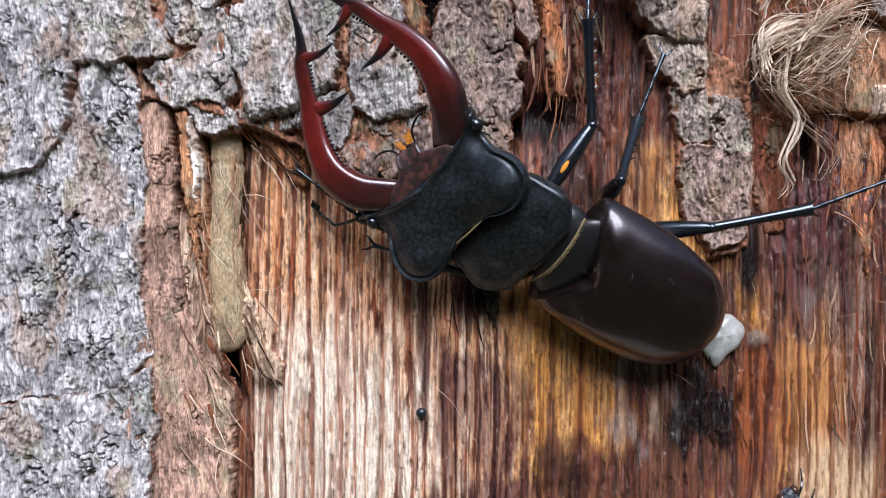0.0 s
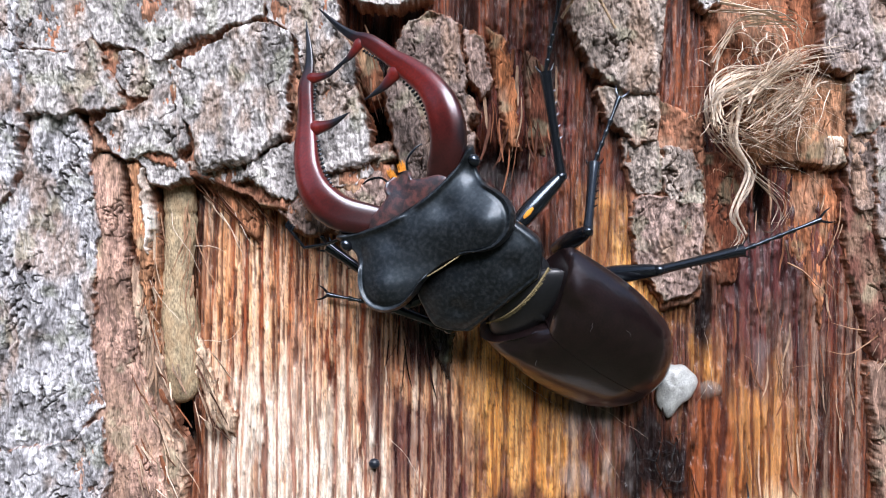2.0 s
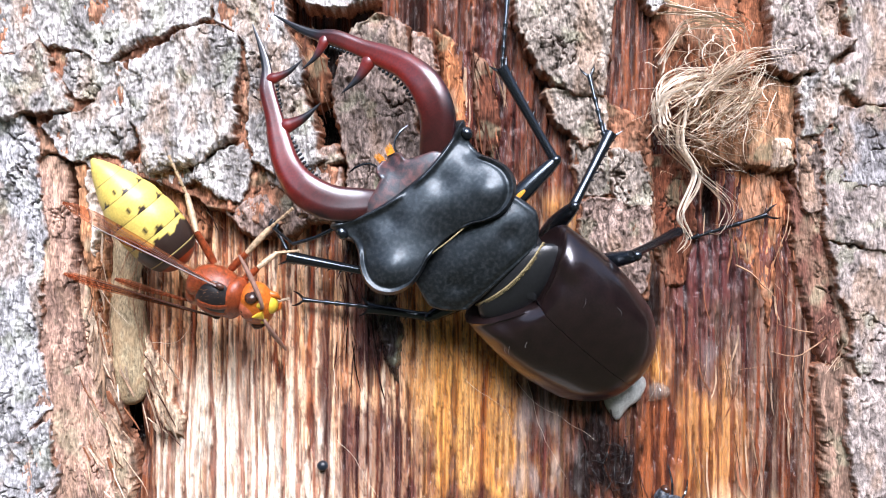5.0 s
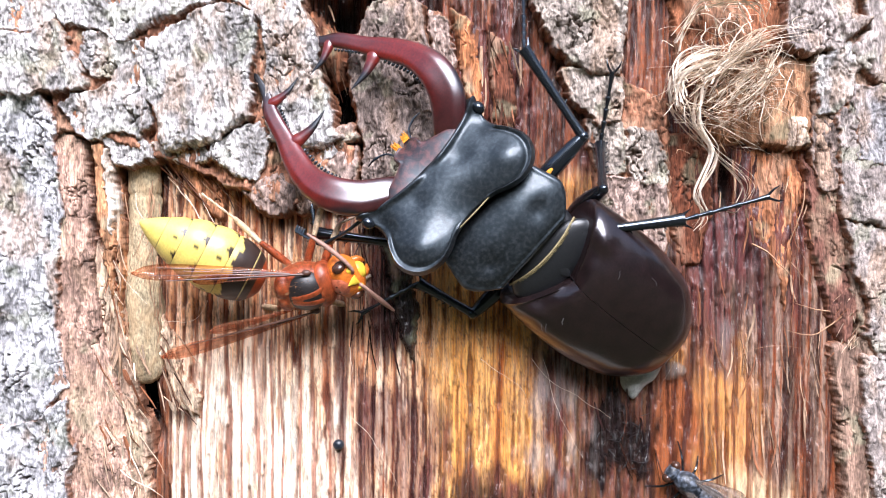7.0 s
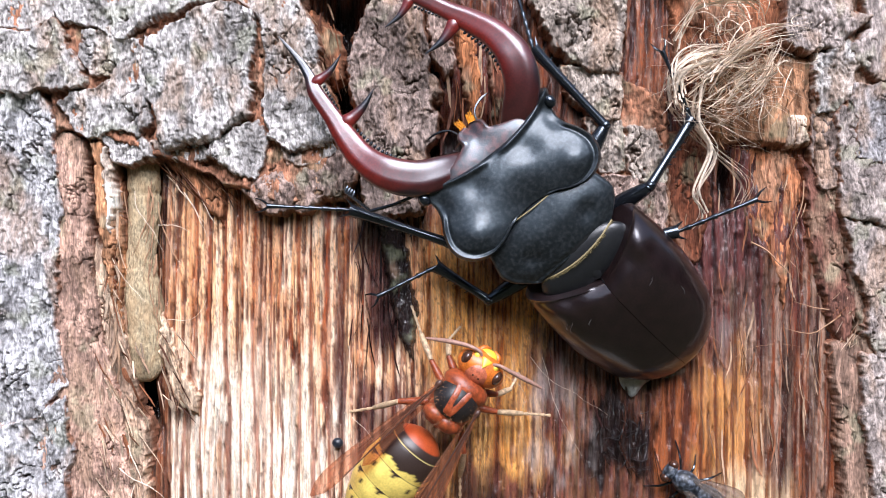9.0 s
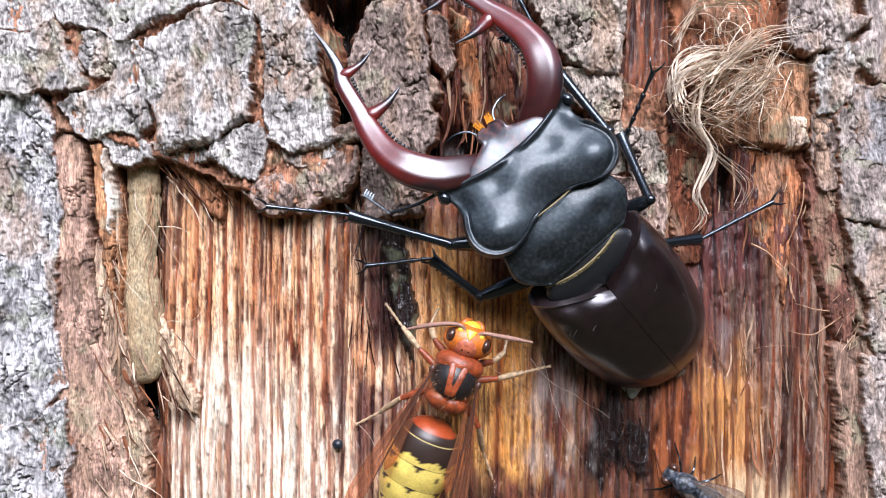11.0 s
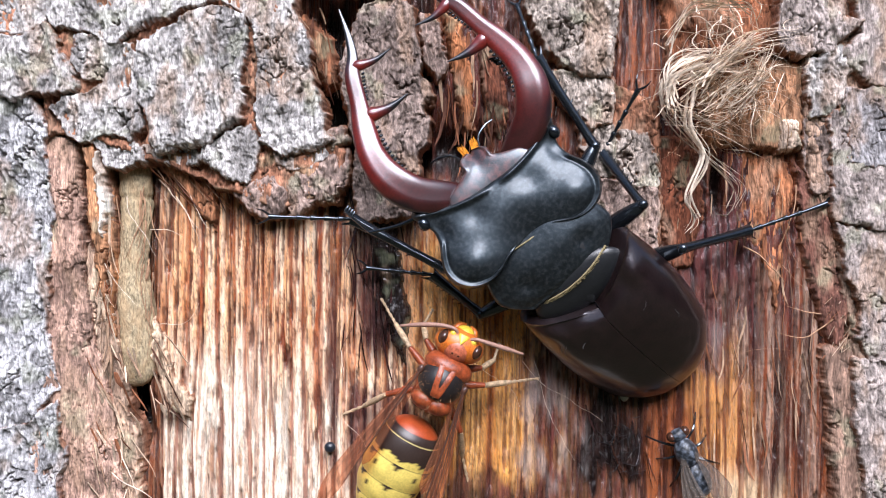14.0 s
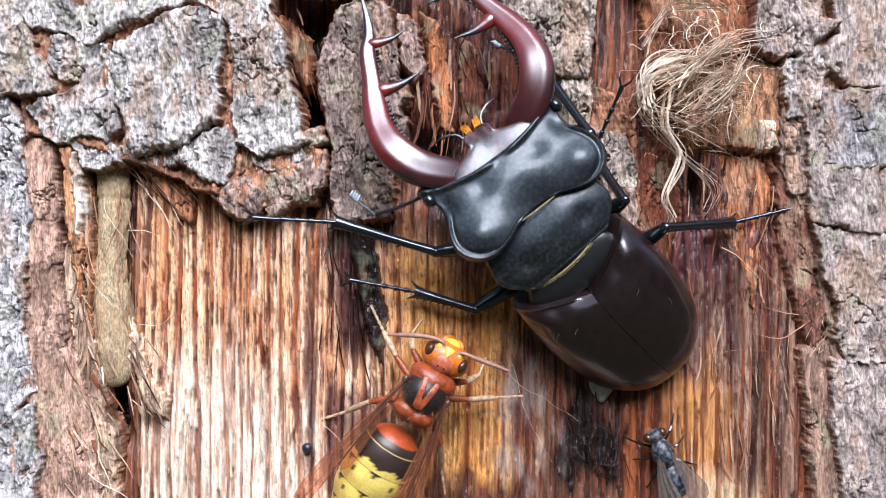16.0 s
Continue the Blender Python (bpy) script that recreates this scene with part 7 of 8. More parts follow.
    walk(beetle_parts["L1"][2], [
        (0, mm(-13.13, 23.13, -2.69, -26.7, 34.2, -4.7)), (0.5, mm(-12.89, 23.19, -3.17, -26.5, 33.7, -2.4)), (1, mm(-12.36, 23.44, -4.20, -28.3, 33.0, -0.8)),
        (1.5, mm(-13.79, 22.24, -7.11, -12.2, 33.8, 12.2)), (2, mm(-15.31, 20.15, -8.24, -34.3, 24.9, -20.4)), (2.5, mm(-16.76, 18.80, -10.08, -44.4, 8.5, -39.2)),
        (3, mm(-16.27, 22.10, -9.25, -70.7, 7.8, -32.8)), (3.5, mm(-17.86, 21.42, -8.73, -66.1, 3.2, -34.5)), (4, mm(-18.79, 20.53, -7.88, -58.4, 9.2, -19.0)),
        (6.5, mm(-18.30, 21.62, -5.28, -42.4, 9.7, -30.1)), (7, mm(-17.87, 22.14, -6.68, -47.3, 3.1, -38.8)), (7.5, mm(-16.37, 22.46, -8.09, -45.4, 37.2, 25.7)),
        (8, mm(-15.27, 22.83, -12.03, -7.7, 23.9, 52.6)), (8.5, mm(-16.73, 21.79, -10.66, -7.7, 23.6, 48.0)), (9, mm(-17.73, 21.48, -9.03, -6.7, 23.3, 42.1)),
        (11.5, mm(-18.51, 20.24, -12.05, -17.0, 19.8, 39.4)), (12, mm(-18.27, 20.97, -11.14, -15.4, 21.0, 35.0)), (12.5, mm(-17.79, 21.64, -9.76, -12.2, 21.0, 32.0)),
        (13, mm(-16.72, 22.05, -8.84, -6.8, 23.4, 37.5)), (13.5, mm(-15.81, 22.09, -9.16, -4.6, 26.0, 42.4)), (14, mm(-15.84, 22.02, -9.52, -5.5, 27.2, 42.2)),
        (14.5, mm(-15.78, 22.03, -9.84, -6.5, 26.5, 41.9)), (15, mm(-16.62, 21.76, -10.16, -8.6, 25.7, 41.2)), (15.5, mm(-14.56, 23.07, -11.56, -12.1, 24.6, 34.9)),
        (16, mm(-18.33, 21.06, -9.05, -7.4, 22.1, 42.4)),
    ])
    walk(beetle_parts["L2"][0], [
        (0, mm(-5.00, -1.00, -7.50, 33.5, 23.1, 65.6)), (0.5, mm(-5.00, -1.00, -7.50, 33.2, 22.4, 67.0)), (1, mm(-5.00, -1.00, -7.50, 32.1, 22.9, 67.4)),
        (1.5, mm(-5.00, -1.00, -7.50, 31.3, 23.4, 70.9)), (2, mm(-5.00, -1.00, -7.50, 31.6, 25.6, 77.6)), (2.5, mm(-5.00, -1.00, -7.50, 24.0, 33.0, 73.1)),
        (3, mm(-5.00, -1.00, -7.50, 19.4, 34.6, 75.0)), (3.5, mm(-5.00, -1.00, -7.50, 15.3, 32.7, 74.1)), (4, mm(-5.00, -1.00, -7.50, 11.5, 26.6, 73.5)),
        (6.5, mm(-5.00, -1.00, -7.50, 17.3, 18.7, 72.5)), (7, mm(-5.00, -1.00, -7.50, 17.7, 16.5, 85.9)), (7.5, mm(-5.00, -1.00, -7.50, 9.8, 21.5, 82.7)),
        (8, mm(-5.00, -1.00, -7.50, 4.8, 24.6, 82.5)), (8.5, mm(-5.00, -1.00, -7.50, 7.6, 23.6, 84.8)), (9, mm(-5.00, -1.00, -7.50, 10.1, 22.7, 80.0)),
        (11.5, mm(-5.00, -1.00, -7.50, -5.9, 25.2, 67.8)), (12, mm(-5.00, -1.00, -7.50, -2.3, 25.7, 67.2)), (12.5, mm(-5.00, -1.00, -7.50, 4.8, 23.8, 73.3)),
        (13, mm(-5.00, -1.00, -7.50, 10.8, 22.8, 75.9)), (13.5, mm(-5.00, -1.00, -7.50, 11.3, 24.9, 73.5)), (14, mm(-5.00, -1.00, -7.50, 11.1, 26.3, 73.8)),
        (14.5, mm(-5.00, -1.00, -7.50, 9.2, 26.2, 72.7)), (15, mm(-5.00, -1.00, -7.50, 10.4, 25.5, 81.3)), (15.5, mm(-5.00, -1.00, -7.50, 5.2, 26.9, 71.6)),
        (16, mm(-5.00, -1.00, -7.50, 8.2, 22.2, 80.0)),
    ])
    walk(beetle_parts["L2"][1], [
        (0, mm(-10.70, 3.60, -3.18, 3.4, 35.3, 18.3)), (0.5, mm(-10.85, 3.41, -3.20, 3.6, 34.6, 19.6)), (1, mm(-10.98, 3.39, -3.34, 1.7, 34.1, 18.8)),
        (1.5, mm(-11.29, 3.04, -3.45, -2.6, 34.0, 16.1)), (2, mm(-11.66, 2.44, -3.49, -10.1, 35.2, 17.7)), (2.5, mm(-11.88, 3.06, -4.60, -14.0, 36.6, 22.9)),
        (3, mm(-12.33, 2.63, -5.18, -19.4, 33.3, 14.5)), (3.5, mm(-12.55, 2.42, -5.61, -15.7, 31.6, 22.7)), (4, mm(-12.77, 2.09, -5.98, -10.7, 26.1, 30.2)),
        (6.5, mm(-12.50, 2.21, -5.11, 0.0, 22.8, 36.0)), (7, mm(-13.02, 0.31, -5.02, -15.9, 18.4, 9.0)), (7.5, mm(-13.24, 0.60, -6.15, -23.8, 13.6, 5.0)),
        (8, mm(-13.36, 0.40, -6.85, -27.9, 10.8, 5.1)), (8.5, mm(-13.35, 0.21, -6.47, -25.3, 13.4, 8.0)), (9, mm(-13.14, 1.02, -6.13, -21.9, 16.8, 10.8)),
        (11.5, mm(-12.97, 1.85, -8.29, -28.6, 7.5, 7.1)), (12, mm(-12.89, 2.16, -7.81, -23.7, 10.4, 5.0)), (12.5, mm(-13.03, 1.71, -6.84, -20.2, 13.4, 5.3)),
        (13, mm(-12.94, 1.64, -6.03, -22.2, 15.6, 2.5)), (13.5, mm(-12.79, 2.04, -5.99, -22.9, 18.1, 4.0)), (14, mm(-12.81, 2.03, -6.03, -24.6, 18.2, 3.0)),
        (14.5, mm(-12.83, 2.07, -6.27, -25.3, 16.7, 2.1)), (15, mm(-13.17, 0.91, -6.12, -10.7, 24.9, 36.3)), (15.5, mm(-12.92, 2.01, -6.81, -26.6, 15.0, 3.3)),
        (16, mm(-13.21, 0.91, -6.38, -16.2, 19.8, 28.4)),
    ])
    walk(beetle_parts["L2"][2], [
        (0, mm(-12.94, 11.27, -2.79, -0.2, 35.2, 19.8)), (0.5, mm(-13.27, 11.03, -2.79, 3.6, 34.6, 19.7)), (1, mm(-13.43, 11.00, -3.15, 1.5, 34.1, 18.6)),
        (1.5, mm(-13.70, 10.66, -3.76, -6.1, 33.9, 27.7)), (2, mm(-14.82, 9.69, -4.63, -7.2, 35.7, 30.5)), (2.5, mm(-15.96, 9.76, -6.15, -5.6, 37.5, 30.5)),
        (3, mm(-15.63, 9.57, -7.40, -12.7, 36.1, 26.1)), (3.5, mm(-16.57, 9.08, -7.45, -14.1, 32.3, 25.7)), (4, mm(-17.29, 8.56, -7.32, -10.5, 26.2, 30.6)),
        (6.5, mm(-17.20, 8.68, -5.10, -6.7, 21.9, 53.0)), (7, mm(-14.90, 7.80, -7.10, 1.8, 19.7, 70.4)), (7.5, mm(-14.63, 7.82, -9.29, 2.7, 19.3, 95.1)),
        (8, mm(-14.69, 7.38, -10.53, -0.3, 25.1, 70.4)), (8.5, mm(-15.15, 7.26, -9.80, 2.9, 24.6, 73.6)), (9, mm(-15.38, 8.14, -8.99, 6.4, 23.4, 74.5)),
        (11.5, mm(-14.33, 8.75, -12.09, -14.1, 21.9, 47.5)), (12, mm(-14.10, 9.40, -10.98, -12.6, 22.7, 42.4)), (12.5, mm(-14.37, 9.12, -9.53, -11.3, 21.4, 34.5)),
        (13, mm(-14.07, 9.01, -8.94, -7.3, 23.3, 36.3)), (13.5, mm(-14.27, 9.33, -8.94, -6.9, 25.5, 37.0)), (14, mm(-14.22, 9.24, -9.19, -7.6, 26.7, 37.5)),
        (14.5, mm(-14.08, 9.26, -9.55, -8.3, 26.0, 37.8)), (15, mm(-18.32, 6.88, -7.47, -17.5, 20.9, 19.0)), (15.5, mm(-14.25, 9.10, -10.27, -12.0, 24.7, 35.0)),
        (16, mm(-17.53, 7.31, -8.48, -10.2, 21.0, 34.8)),
    ])
    walk(beetle_parts["L3"][0], [
        (0, mm(-4.50, -7.00, -7.50, 3.6, -31.7, 162.6)), (0.5, mm(-4.50, -7.00, -7.50, 3.6, -30.8, 162.6)), (1, mm(-4.50, -7.00, -7.50, 3.5, -29.6, 162.7)),
        (1.5, mm(-4.50, -7.00, -7.50, 3.5, -28.1, 162.8)), (2, mm(-4.50, -7.00, -7.50, 3.4, -26.4, 163.0)), (2.5, mm(-4.50, -7.00, -7.50, 3.3, -23.2, 163.2)),
        (3, mm(-4.50, -7.00, -7.50, 3.2, -19.1, 163.4)), (3.5, mm(-4.50, -7.00, -7.50, 3.2, -15.2, 163.6)), (4, mm(-4.50, -7.00, -7.50, 3.1, -10.6, 163.9)),
        (6.5, mm(-4.50, -7.00, -7.50, 3.2, -14.5, 163.7)), (7, mm(-4.50, -7.00, -7.50, 3.1, -11.5, 163.9)), (7.5, mm(-4.50, -7.00, -7.50, 3.1, -5.8, 164.2)),
        (8, mm(-4.50, -7.00, -7.50, 3.1, -1.6, 164.4)), (8.5, mm(-4.50, -7.00, -7.50, 3.1, -3.5, 164.3)), (9, mm(-4.50, -7.00, -7.50, 3.1, -6.8, 164.1)),
        (11.5, mm(-4.50, -7.00, -7.50, 3.1, 3.3, 164.7)), (12, mm(-4.50, -7.00, -7.50, 3.1, -0.9, 164.4)), (12.5, mm(-4.50, -7.00, -7.50, 3.1, -4.9, 164.2)),
        (13, mm(-4.50, -7.00, -7.50, 3.1, -8.7, 164.0)), (13.5, mm(-4.50, -7.00, -7.50, 3.1, -10.1, 163.9)), (14, mm(-4.50, -7.00, -7.50, 3.1, -10.1, 163.9)),
        (14.5, mm(-4.50, -7.00, -7.50, 3.1, -8.9, 164.0)), (15, mm(-4.50, -7.00, -7.50, 3.1, -6.9, 164.1)), (15.5, mm(-4.50, -7.00, -7.50, 3.1, -6.2, 164.1)),
        (16, mm(-4.50, -7.00, -7.50, 3.1, -5.4, 164.2)),
    ])
    walk(beetle_parts["L3"][1], [
        (0, mm(-6.91, -15.66, -7.02, -6.8, 29.6, -24.6)), (0.5, mm(-6.91, -15.66, -7.02, -6.7, 28.7, -24.5)), (1, mm(-6.91, -15.66, -7.02, -6.7, 27.4, -24.3)),
        (1.5, mm(-6.91, -15.66, -7.02, -6.6, 25.6, -24.1)), (2, mm(-6.91, -15.66, -7.02, -6.4, 23.4, -23.8)), (2.5, mm(-6.91, -15.66, -7.02, -6.3, 19.4, -23.3)),
        (3, mm(-6.91, -15.66, -7.02, -6.1, 15.0, -22.8)), (3.5, mm(-6.91, -15.66, -7.02, -6.0, 11.4, -22.4)), (4, mm(-6.91, -15.66, -7.02, -6.0, 7.6, -22.0)),
        (6.5, mm(-6.91, -15.66, -7.02, -6.1, 12.4, -22.6)), (7, mm(-6.91, -15.66, -7.02, -6.0, 9.4, -22.2)), (7.5, mm(-6.91, -15.66, -7.02, -5.9, 3.4, -21.6)),
        (8, mm(-6.91, -15.66, -7.02, -5.9, -1.0, -21.1)), (8.5, mm(-6.91, -15.66, -7.02, -5.9, 0.9, -21.3)), (9, mm(-6.91, -15.66, -7.02, -5.9, 4.3, -21.7)),
        (11.5, mm(-6.91, -15.66, -7.02, -5.9, -5.8, -20.6)), (12, mm(-6.91, -15.66, -7.02, -5.9, -1.8, -21.1)), (12.5, mm(-6.91, -15.66, -7.02, -5.9, 2.4, -21.5)),
        (13, mm(-6.91, -15.66, -7.02, -5.9, 6.2, -21.9)), (13.5, mm(-6.91, -15.66, -7.02, -6.0, 7.4, -22.0)), (14, mm(-6.91, -15.66, -7.02, -6.0, 7.2, -22.0)),
        (14.5, mm(-6.91, -15.66, -7.02, -5.9, 6.0, -21.9)), (15, mm(-6.91, -15.66, -7.02, -5.9, 4.0, -21.7)), (15.5, mm(-6.91, -15.66, -7.02, -5.9, 3.3, -21.6)),
        (16, mm(-6.91, -15.66, -7.02, -5.9, 3.0, -21.6)),
    ])
    walk(beetle_parts["L3"][2], [
        (0, mm(-3.66, -7.32, -7.95, -7.3, -35.4, -169.7)), (0.5, mm(-3.66, -7.32, -7.95, -7.3, -34.7, -169.8)), (1, mm(-3.66, -7.32, -7.95, -7.2, -34.0, -169.9)),
        (1.5, mm(-3.66, -7.32, -7.95, -7.2, -33.6, -170.0)), (2, mm(-3.66, -7.32, -7.95, -7.2, -34.2, -169.9)), (2.5, mm(-3.66, -7.32, -7.95, -7.2, -34.0, -169.9)),
        (3, mm(-3.66, -7.32, -7.95, -7.0, -31.8, -170.3)), (3.5, mm(-3.66, -7.32, -7.95, -6.7, -27.6, -170.9)), (4, mm(-3.66, -7.32, -7.95, -6.4, -20.6, -171.7)),
        (6.5, mm(-3.66, -7.32, -7.95, -6.4, -20.4, -171.8)), (7, mm(-3.66, -7.32, -7.95, -6.3, -18.2, -172.0)), (7.5, mm(-3.66, -7.32, -7.95, -6.2, -14.5, -172.4)),
        (8, mm(-3.66, -7.32, -7.95, -6.1, -11.7, -172.8)), (8.5, mm(-3.66, -7.32, -7.95, -6.1, -13.2, -172.6)), (9, mm(-3.66, -7.32, -7.95, -6.2, -15.8, -172.3)),
        (11.5, mm(-3.66, -7.32, -7.95, -6.0, -7.3, -173.2)), (12, mm(-3.66, -7.32, -7.95, -6.1, -11.4, -172.8)), (12.5, mm(-3.66, -7.32, -7.95, -6.2, -14.2, -172.5)),
        (13, mm(-3.66, -7.32, -7.95, -6.3, -17.3, -172.1)), (13.5, mm(-3.66, -7.32, -7.95, -6.3, -19.4, -171.9)), (14, mm(-3.66, -7.32, -7.95, -6.4, -20.1, -171.8)),
        (14.5, mm(-3.66, -7.32, -7.95, -6.3, -18.9, -171.9)), (15, mm(-3.66, -7.32, -7.95, -6.3, -17.2, -172.1)), (15.5, mm(-3.66, -7.32, -7.95, -6.2, -16.8, -172.2)),
        (16, mm(-3.66, -7.32, -7.95, -6.2, -14.2, -172.5)),
    ])
    walk(wasp, [
        (0, mm(13.37, -8.00, 35.21, -84.0, -16.5, -180.0)), (0.3, mm(13.85, -8.00, 30.97, -84.0, -18.6, -180.0)), (0.5, mm(14.28, -8.00, 29.9, -84.0, -20.1, -180.0)),
        (0.8, mm(14.79, -8.00, 28.8, -84.0, -29.4, -180.0)), (1, mm(14.35, -8.00, 29.3, -84.0, -37.1, -180.0)), (1.2, mm(11.13, -8.00, 31.04, -84.0, -43.4, -180.0)),
        (1.5, mm(11.39, -8.00, 33.16, -84.0, -34.4, -180.0)), (1.8, mm(10.61, -10.00, 37.08, -84.0, -31.5, -180.0)), (2.1, mm(7.52, -14.00, 40.46, -84.0, -21.7, -180.0)),
        (2.5, mm(-8.19, -20.00, 40.90, -84.0, -2.2, -180.0)), (2.8, mm(-22.23, -22.00, 36.98, -84.0, 7.1, -180.0)), (3, mm(-30.81, -22.00, 37.20, -84.0, 14.2, -180.0)),
        (3.2, mm(-38.36, -18.00, 31.51, -84.0, 16.0, -180.0)), (3.4, mm(-38.37, -15.00, 24.93, -84.0, 23.9, -180.0)), (3.6, mm(-36.74, -14.00, 19.94, -86.8, 29.5, 174.3)),
        (3.8, mm(-34.41, -13.00, 12.9, -93.5, 38.5, 164.7)), (4, mm(-32.39, -12.00, 5.2, -98.7, 38.8, 156.8)), (4.2, mm(-29.22, -11.00, 1.7, -118.2, 50.9, 138.2)),
        (5.2, mm(-25.26, -9.00, -2.78, -147.1, 37.9, 105.0)), (6.3, mm(-22.7, -8.00, -2.6, -162.7, 28.5, 92.3)), (6.6, mm(-23.6, -8.00, -3.0, -163.6, 30.5, 92.3)),
        (6.8, mm(-21.35, -8.00, -4.82, -170.2, 40.4, 90.4)), (7, mm(-17.0, -8.00, -4.9, 171.2, 53.1, 76.9)), (7.2, mm(-16.6, -8.00, -5.0, 166.6, 60.6, 72.3)),
        (7.5, mm(-15.4, -8.00, -5.7, 158.4, 67.7, 63.8)), (7.6, mm(-14.53, -8.00, -12.12, 157.1, 71.9, 62.1)), (7.8, mm(-11.91, -8.00, -14.74, 145.8, 77.1, 50.4)),
        (8, mm(-5.60, -8.00, -19.03, 117.1, 68.7, 22.4)), (8.2, mm(-3.51, -8.00, -17.8, 101.9, 55.8, 7.1)), (8.5, mm(0.53, -8.00, -23.23, 96.0, 49.0, -0.0)),
        (8.8, mm(0.88, -8.00, -21.15, 96.0, 41.2, -0.0)), (9, mm(1.44, -8.00, -19.54, 96.0, 38.3, -0.0)), (9.2, mm(1.44, -8.00, -19.25, 96.0, 37.5, -0.0)),
        (10.3, mm(2.06, -8.00, -17.55, 96.0, 26.0, -0.0)), (11.5, mm(0.86, -8.00, -16.76, 96.0, 19.7, -0.0)), (12, mm(1.71, -8.00, -18.36, 96.0, 32.2, -0.0)),
        (12.5, mm(1.49, -8.00, -18.76, 96.0, 30.9, -0.0)), (13, mm(1.40, -8.00, -19.09, 96.0, 32.9, -0.0)), (13.5, mm(1.21, -8.00, -19.30, 96.0, 33.1, -0.0)),
        (14, mm(0.70, -8.00, -16.74, 96.0, 26.9, -0.0)), (14.5, mm(1.17, -8.00, -15.36, 96.0, 26.6, -0.0)), (15, mm(1.33, -8.00, -15.04, 96.0, 25.2, -0.0)),
        (15.5, mm(0.62, -8.00, -20.48, 96.0, 23.9, -0.0)), (16, mm(1.59, -8.00, -18.02, 96.0, 30.8, -0.0)),
    ])
    walk(wasp_parts["head"], [
        (0, mm(0, 3.3, -0.3, 0, 0, 0.5)), (0.3, mm(0, 3.3, -0.3, 0, 0, -1.0)), (0.5, mm(0, 3.3, -0.3, 0, 0, -0.8)),
        (0.8, mm(0, 3.3, -0.3, 0, 0, -3.9)), (1, mm(0, 3.3, -0.3, 0, 0, -6.1)), (1.2, mm(0, 3.3, -0.3, 0, 0, -2.9)),
        (1.5, mm(0, 3.3, -0.3, 0, 0, -4.6)), (1.8, mm(0, 3.3, -0.3, 0, 0, -4.9)), (2.1, mm(0, 3.3, -0.3, 0, 0, -1.3)),
        (2.5, mm(0, 3.3, -0.3, 0, 0, 1.9)), (2.8, mm(0, 3.3, -0.3, 0, 0, 0.5)), (3, mm(0, 3.3, -0.3, 0, 0, 1.6)),
        (3.2, mm(0, 3.3, -0.3, 0, 0, 3.3)), (3.4, mm(0, 3.3, -0.3, 0, 0, 6.4)), (3.6, mm(0, 3.3, -0.3, 0, 0, 9.5)),
        (3.8, mm(0, 3.3, -0.3, 0, 0, 10.0)), (4, mm(0, 3.3, -0.3, 0, 0, 10.3)), (4.2, mm(0, 3.3, -0.3, 0, 0, 18.4)),
        (5.2, mm(0, 3.3, -0.3, 0, 0, 17.5)), (6.3, mm(0, 3.3, -0.3, 0, 0, 13.7)), (6.6, mm(0, 3.3, -0.3, 0, 0, 13.8)),
        (6.8, mm(0, 3.3, -0.3, 0, 0, 16.1)), (7, mm(0, 3.3, -0.3, 0, 0, 19.8)), (7.2, mm(0, 3.3, -0.3, 0, 0, 13.9)),
        (7.5, mm(0, 3.3, -0.3, 0, 0, 12.4)), (7.6, mm(0, 3.3, -0.3, 0, 0, 15.0)), (7.8, mm(0, 3.3, -0.3, 0, 0, 10.4)),
        (8, mm(0, 3.3, -0.3, 0, 0, 13.9)), (8.2, mm(0, 3.3, -0.3, 0, 0, 7.3)), (8.5, mm(0, 3.3, -0.3, 0, 0, 9.3)),
        (8.8, mm(0, 3.3, -0.3, 0, 0, 4.5)), (9, mm(0, 3.3, -0.3, 0, 0, 1.4)), (9.2, mm(0, 3.3, -0.3, 0, 0, 1.1)),
        (10.3, mm(0, 3.3, -0.3, 0, 0, 0.1)), (11.5, mm(0, 3.3, -0.3, 0, 0, 1.8)), (12, mm(0, 3.3, -0.3, 0, 0, -1.3)),
        (12.5, mm(0, 3.3, -0.3, 0, 0, -1.0)), (13, mm(0, 3.3, -0.3, 0, 0, -1.6)), (13.5, mm(0, 3.3, -0.3, 0, 0, -1.7)),
        (14, mm(0, 3.3, -0.3, 0, 0, 0.3)), (14.5, mm(0, 3.3, -0.3, 0, 0, -0.5)), (15, mm(0, 3.3, -0.3, 0, 0, 0.8)),
        (15.5, mm(0, 3.3, -0.3, 0, 0, 4.8)), (16, mm(0, 3.3, -0.3, 0, 0, 0.6)),
    ])
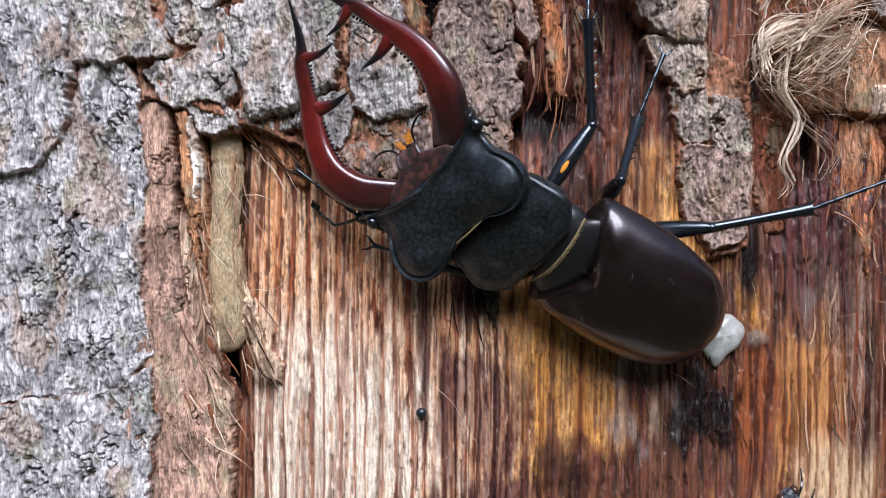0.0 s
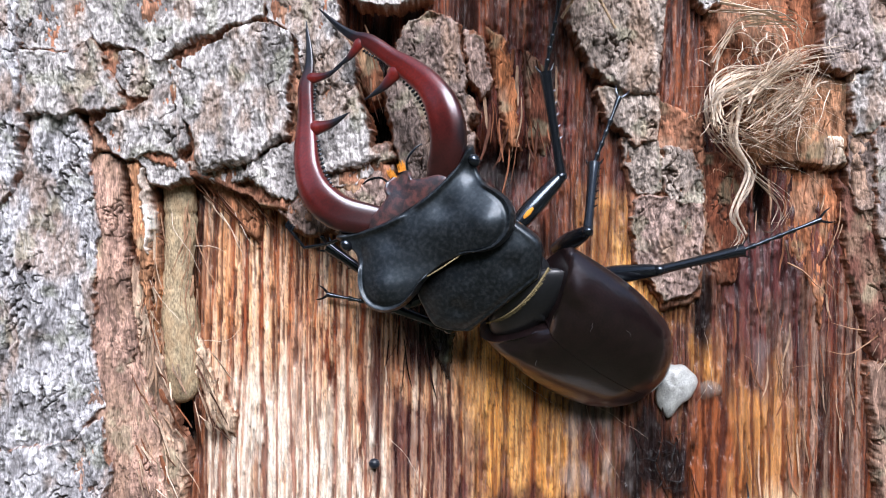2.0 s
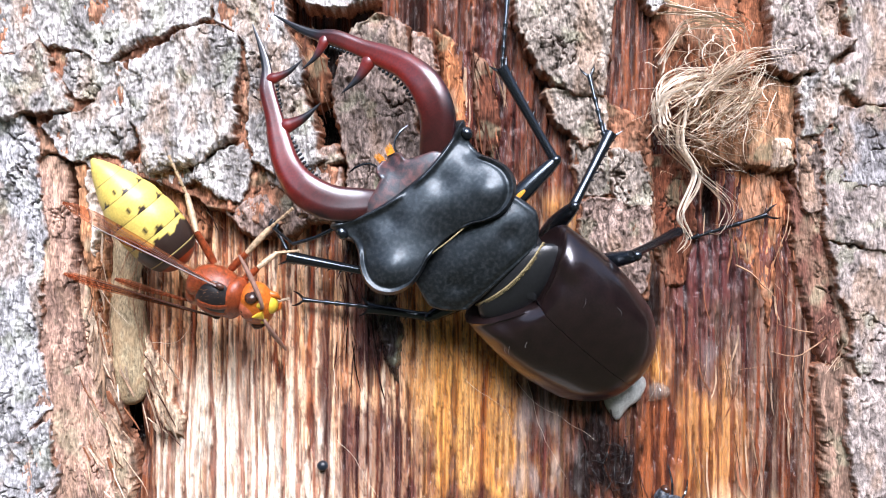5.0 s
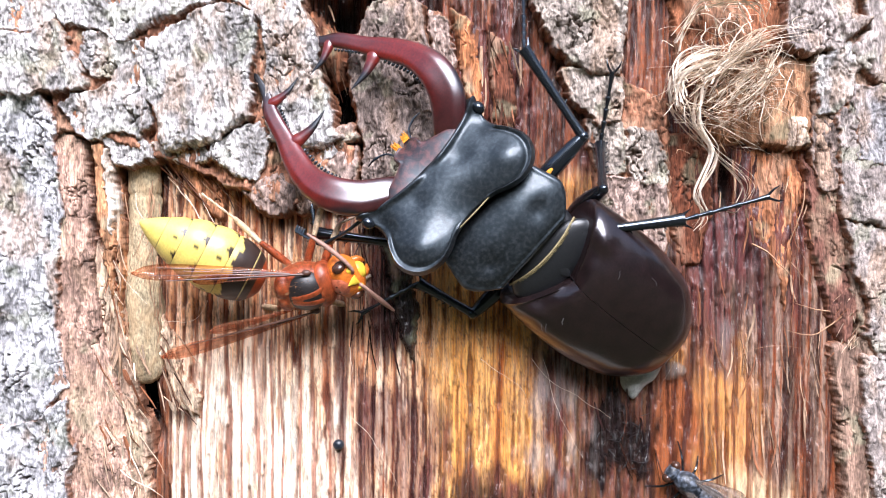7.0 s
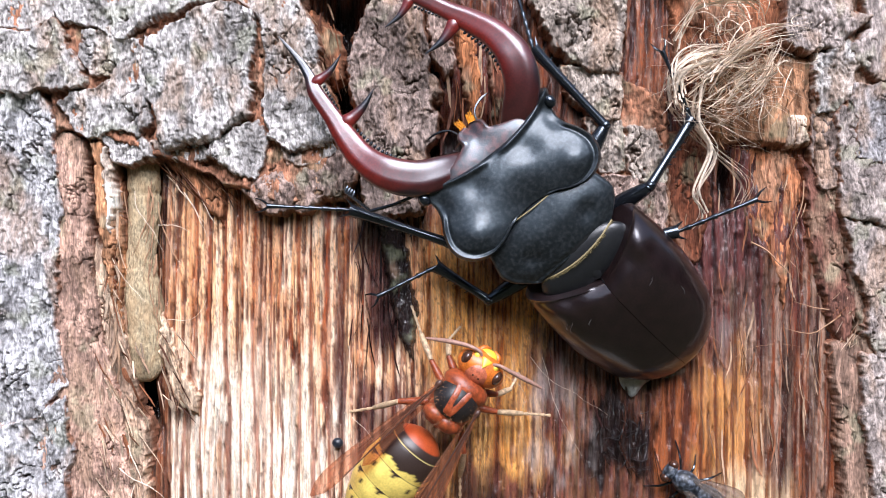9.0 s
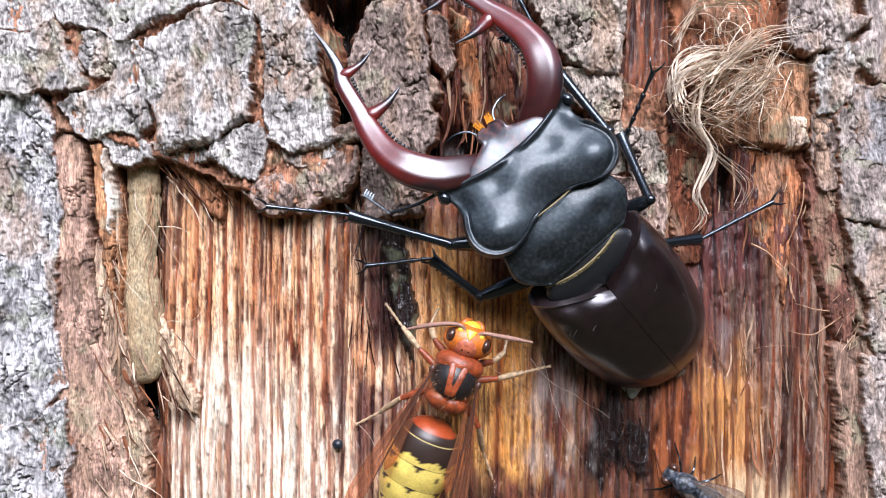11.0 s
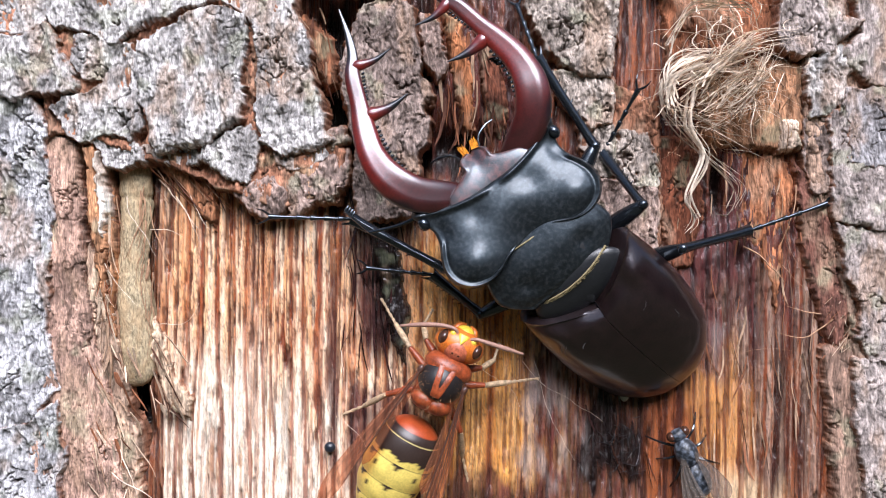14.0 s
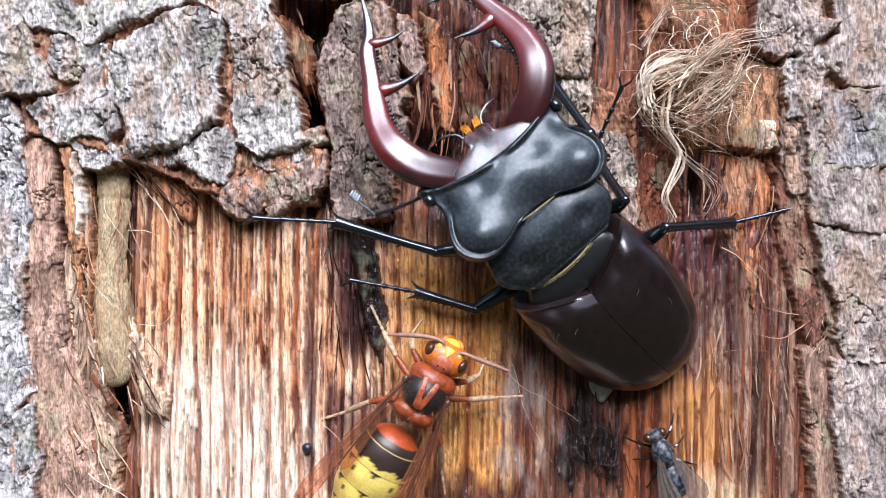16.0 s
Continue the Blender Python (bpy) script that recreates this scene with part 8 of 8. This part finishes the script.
    walk(wasp_parts["gaster"], [
        (0, mm(0, -4.6, -0.9, 6, 0, -1.0)), (0.3, mm(0, -4.6, -0.9, 6, 0, 1.7)), (0.5, mm(0, -4.6, -0.9, 6, 0, 1.5)),
        (0.8, mm(0, -4.6, -0.9, 6, 0, 6.9)), (1, mm(0, -4.6, -0.9, 6, 0, 10.8)), (1.2, mm(0, -4.6, -0.9, 6, 0, 5.1)),
        (1.5, mm(0, -4.6, -0.9, 6, 0, 8.2)), (1.8, mm(0, -4.6, -0.9, 6, 0, 8.6)), (2.1, mm(0, -4.6, -0.9, 6, 0, 2.4)),
        (2.5, mm(0, -4.6, -0.9, 6, 0, -3.4)), (2.8, mm(0, -4.6, -0.9, 6, 0, -0.9)), (3, mm(0, -4.6, -0.9, 6, 0, -2.8)),
        (3.2, mm(0, -4.6, -0.9, 6, 0, -5.9)), (3.4, mm(0, -4.6, -0.9, 6, 0, -11.2)), (3.6, mm(0, -4.6, -0.9, 6, 0, -16.8)),
        (3.8, mm(0, -4.6, -0.9, 6, 0, -17.7)), (4, mm(0, -4.6, -0.9, 6, 0, -18.2)), (4.2, mm(0, -4.6, -0.9, 6, 0, -32.4)),
        (5.2, mm(0, -4.6, -0.9, 6, 0, -30.9)), (6.3, mm(0, -4.6, -0.9, 6, 0, -44.2)), (6.6, mm(0, -4.6, -0.9, 6, 0, -43.6)),
        (6.8, mm(0, -4.6, -0.9, 6, 0, -39.1)), (7, mm(0, -4.6, -0.9, 6, 0, -35.7)), (7.2, mm(0, -4.6, -0.9, 6, 0, -24.5)),
        (7.5, mm(0, -4.6, -0.9, 6, 0, -21.8)), (7.6, mm(0, -4.6, -0.9, 6, 0, -26.5)), (7.8, mm(0, -4.6, -0.9, 6, 0, -18.4)),
        (8, mm(0, -4.6, -0.9, 6, 0, -24.6)), (8.2, mm(0, -4.6, -0.9, 6, 0, -13.0)), (8.5, mm(0, -4.6, -0.9, 6, 0, -16.4)),
        (8.8, mm(0, -4.6, -0.9, 6, 0, -7.9)), (9, mm(0, -4.6, -0.9, 6, 0, -2.5)), (9.2, mm(0, -4.6, -0.9, 6, 0, -1.9)),
        (10.3, mm(0, -4.6, -0.9, 6, 0, -0.2)), (11.5, mm(0, -4.6, -0.9, 6, 0, -3.1)), (12, mm(0, -4.6, -0.9, 6, 0, 2.4)),
        (12.5, mm(0, -4.6, -0.9, 6, 0, 1.8)), (13, mm(0, -4.6, -0.9, 6, 0, 2.8)), (13.5, mm(0, -4.6, -0.9, 6, 0, 3.0)),
        (14, mm(0, -4.6, -0.9, 6, 0, -0.5)), (14.5, mm(0, -4.6, -0.9, 6, 0, 0.9)), (15, mm(0, -4.6, -0.9, 6, 0, -1.4)),
        (15.5, mm(0, -4.6, -0.9, 6, 0, -8.5)), (16, mm(0, -4.6, -0.9, 6, 0, -1.1)),
    ])
    walk(fly, [
        (0, mm(34.75, -2.60, -38.02, 90.0, -33.9, -0.0)), (1, mm(34.17, -2.60, -34.64, 90.0, -34.2, -0.0)), (1.5, mm(34.32, -2.60, -33.49, 90.0, -36.2, -0.0)),
        (2.5, mm(34.34, -2.60, -33.36, 90.0, -43.2, -0.0)), (4, mm(32.86, -2.60, -31.68, 90.0, -49.8, -0.0)), (6.5, mm(31.36, -2.60, -30.44, 90.0, -53.7, -0.0)),
        (9, mm(31.17, -2.60, -30.53, 90.0, -55.0, -0.0)), (11.5, mm(31.23, -2.60, -30.67, 90.0, -57.1, -0.0)), (12, mm(31.34, -2.60, -30.46, 90.0, -53.0, -0.0)),
        (12.5, mm(32.25, -2.60, -30.27, 90.0, -17.6, -0.0)), (13, mm(33.28, -2.60, -27.65, 90.0, -21.2, -0.0)), (13.5, mm(32.38, -2.60, -25.99, 90.0, -24.1, -0.0)),
        (14, mm(32.20, -2.60, -26.12, 90.0, -25.2, -0.0)), (16, mm(32.18, -2.60, -26.13, 90.0, -24.7, -0.0)),
    ])


motions()
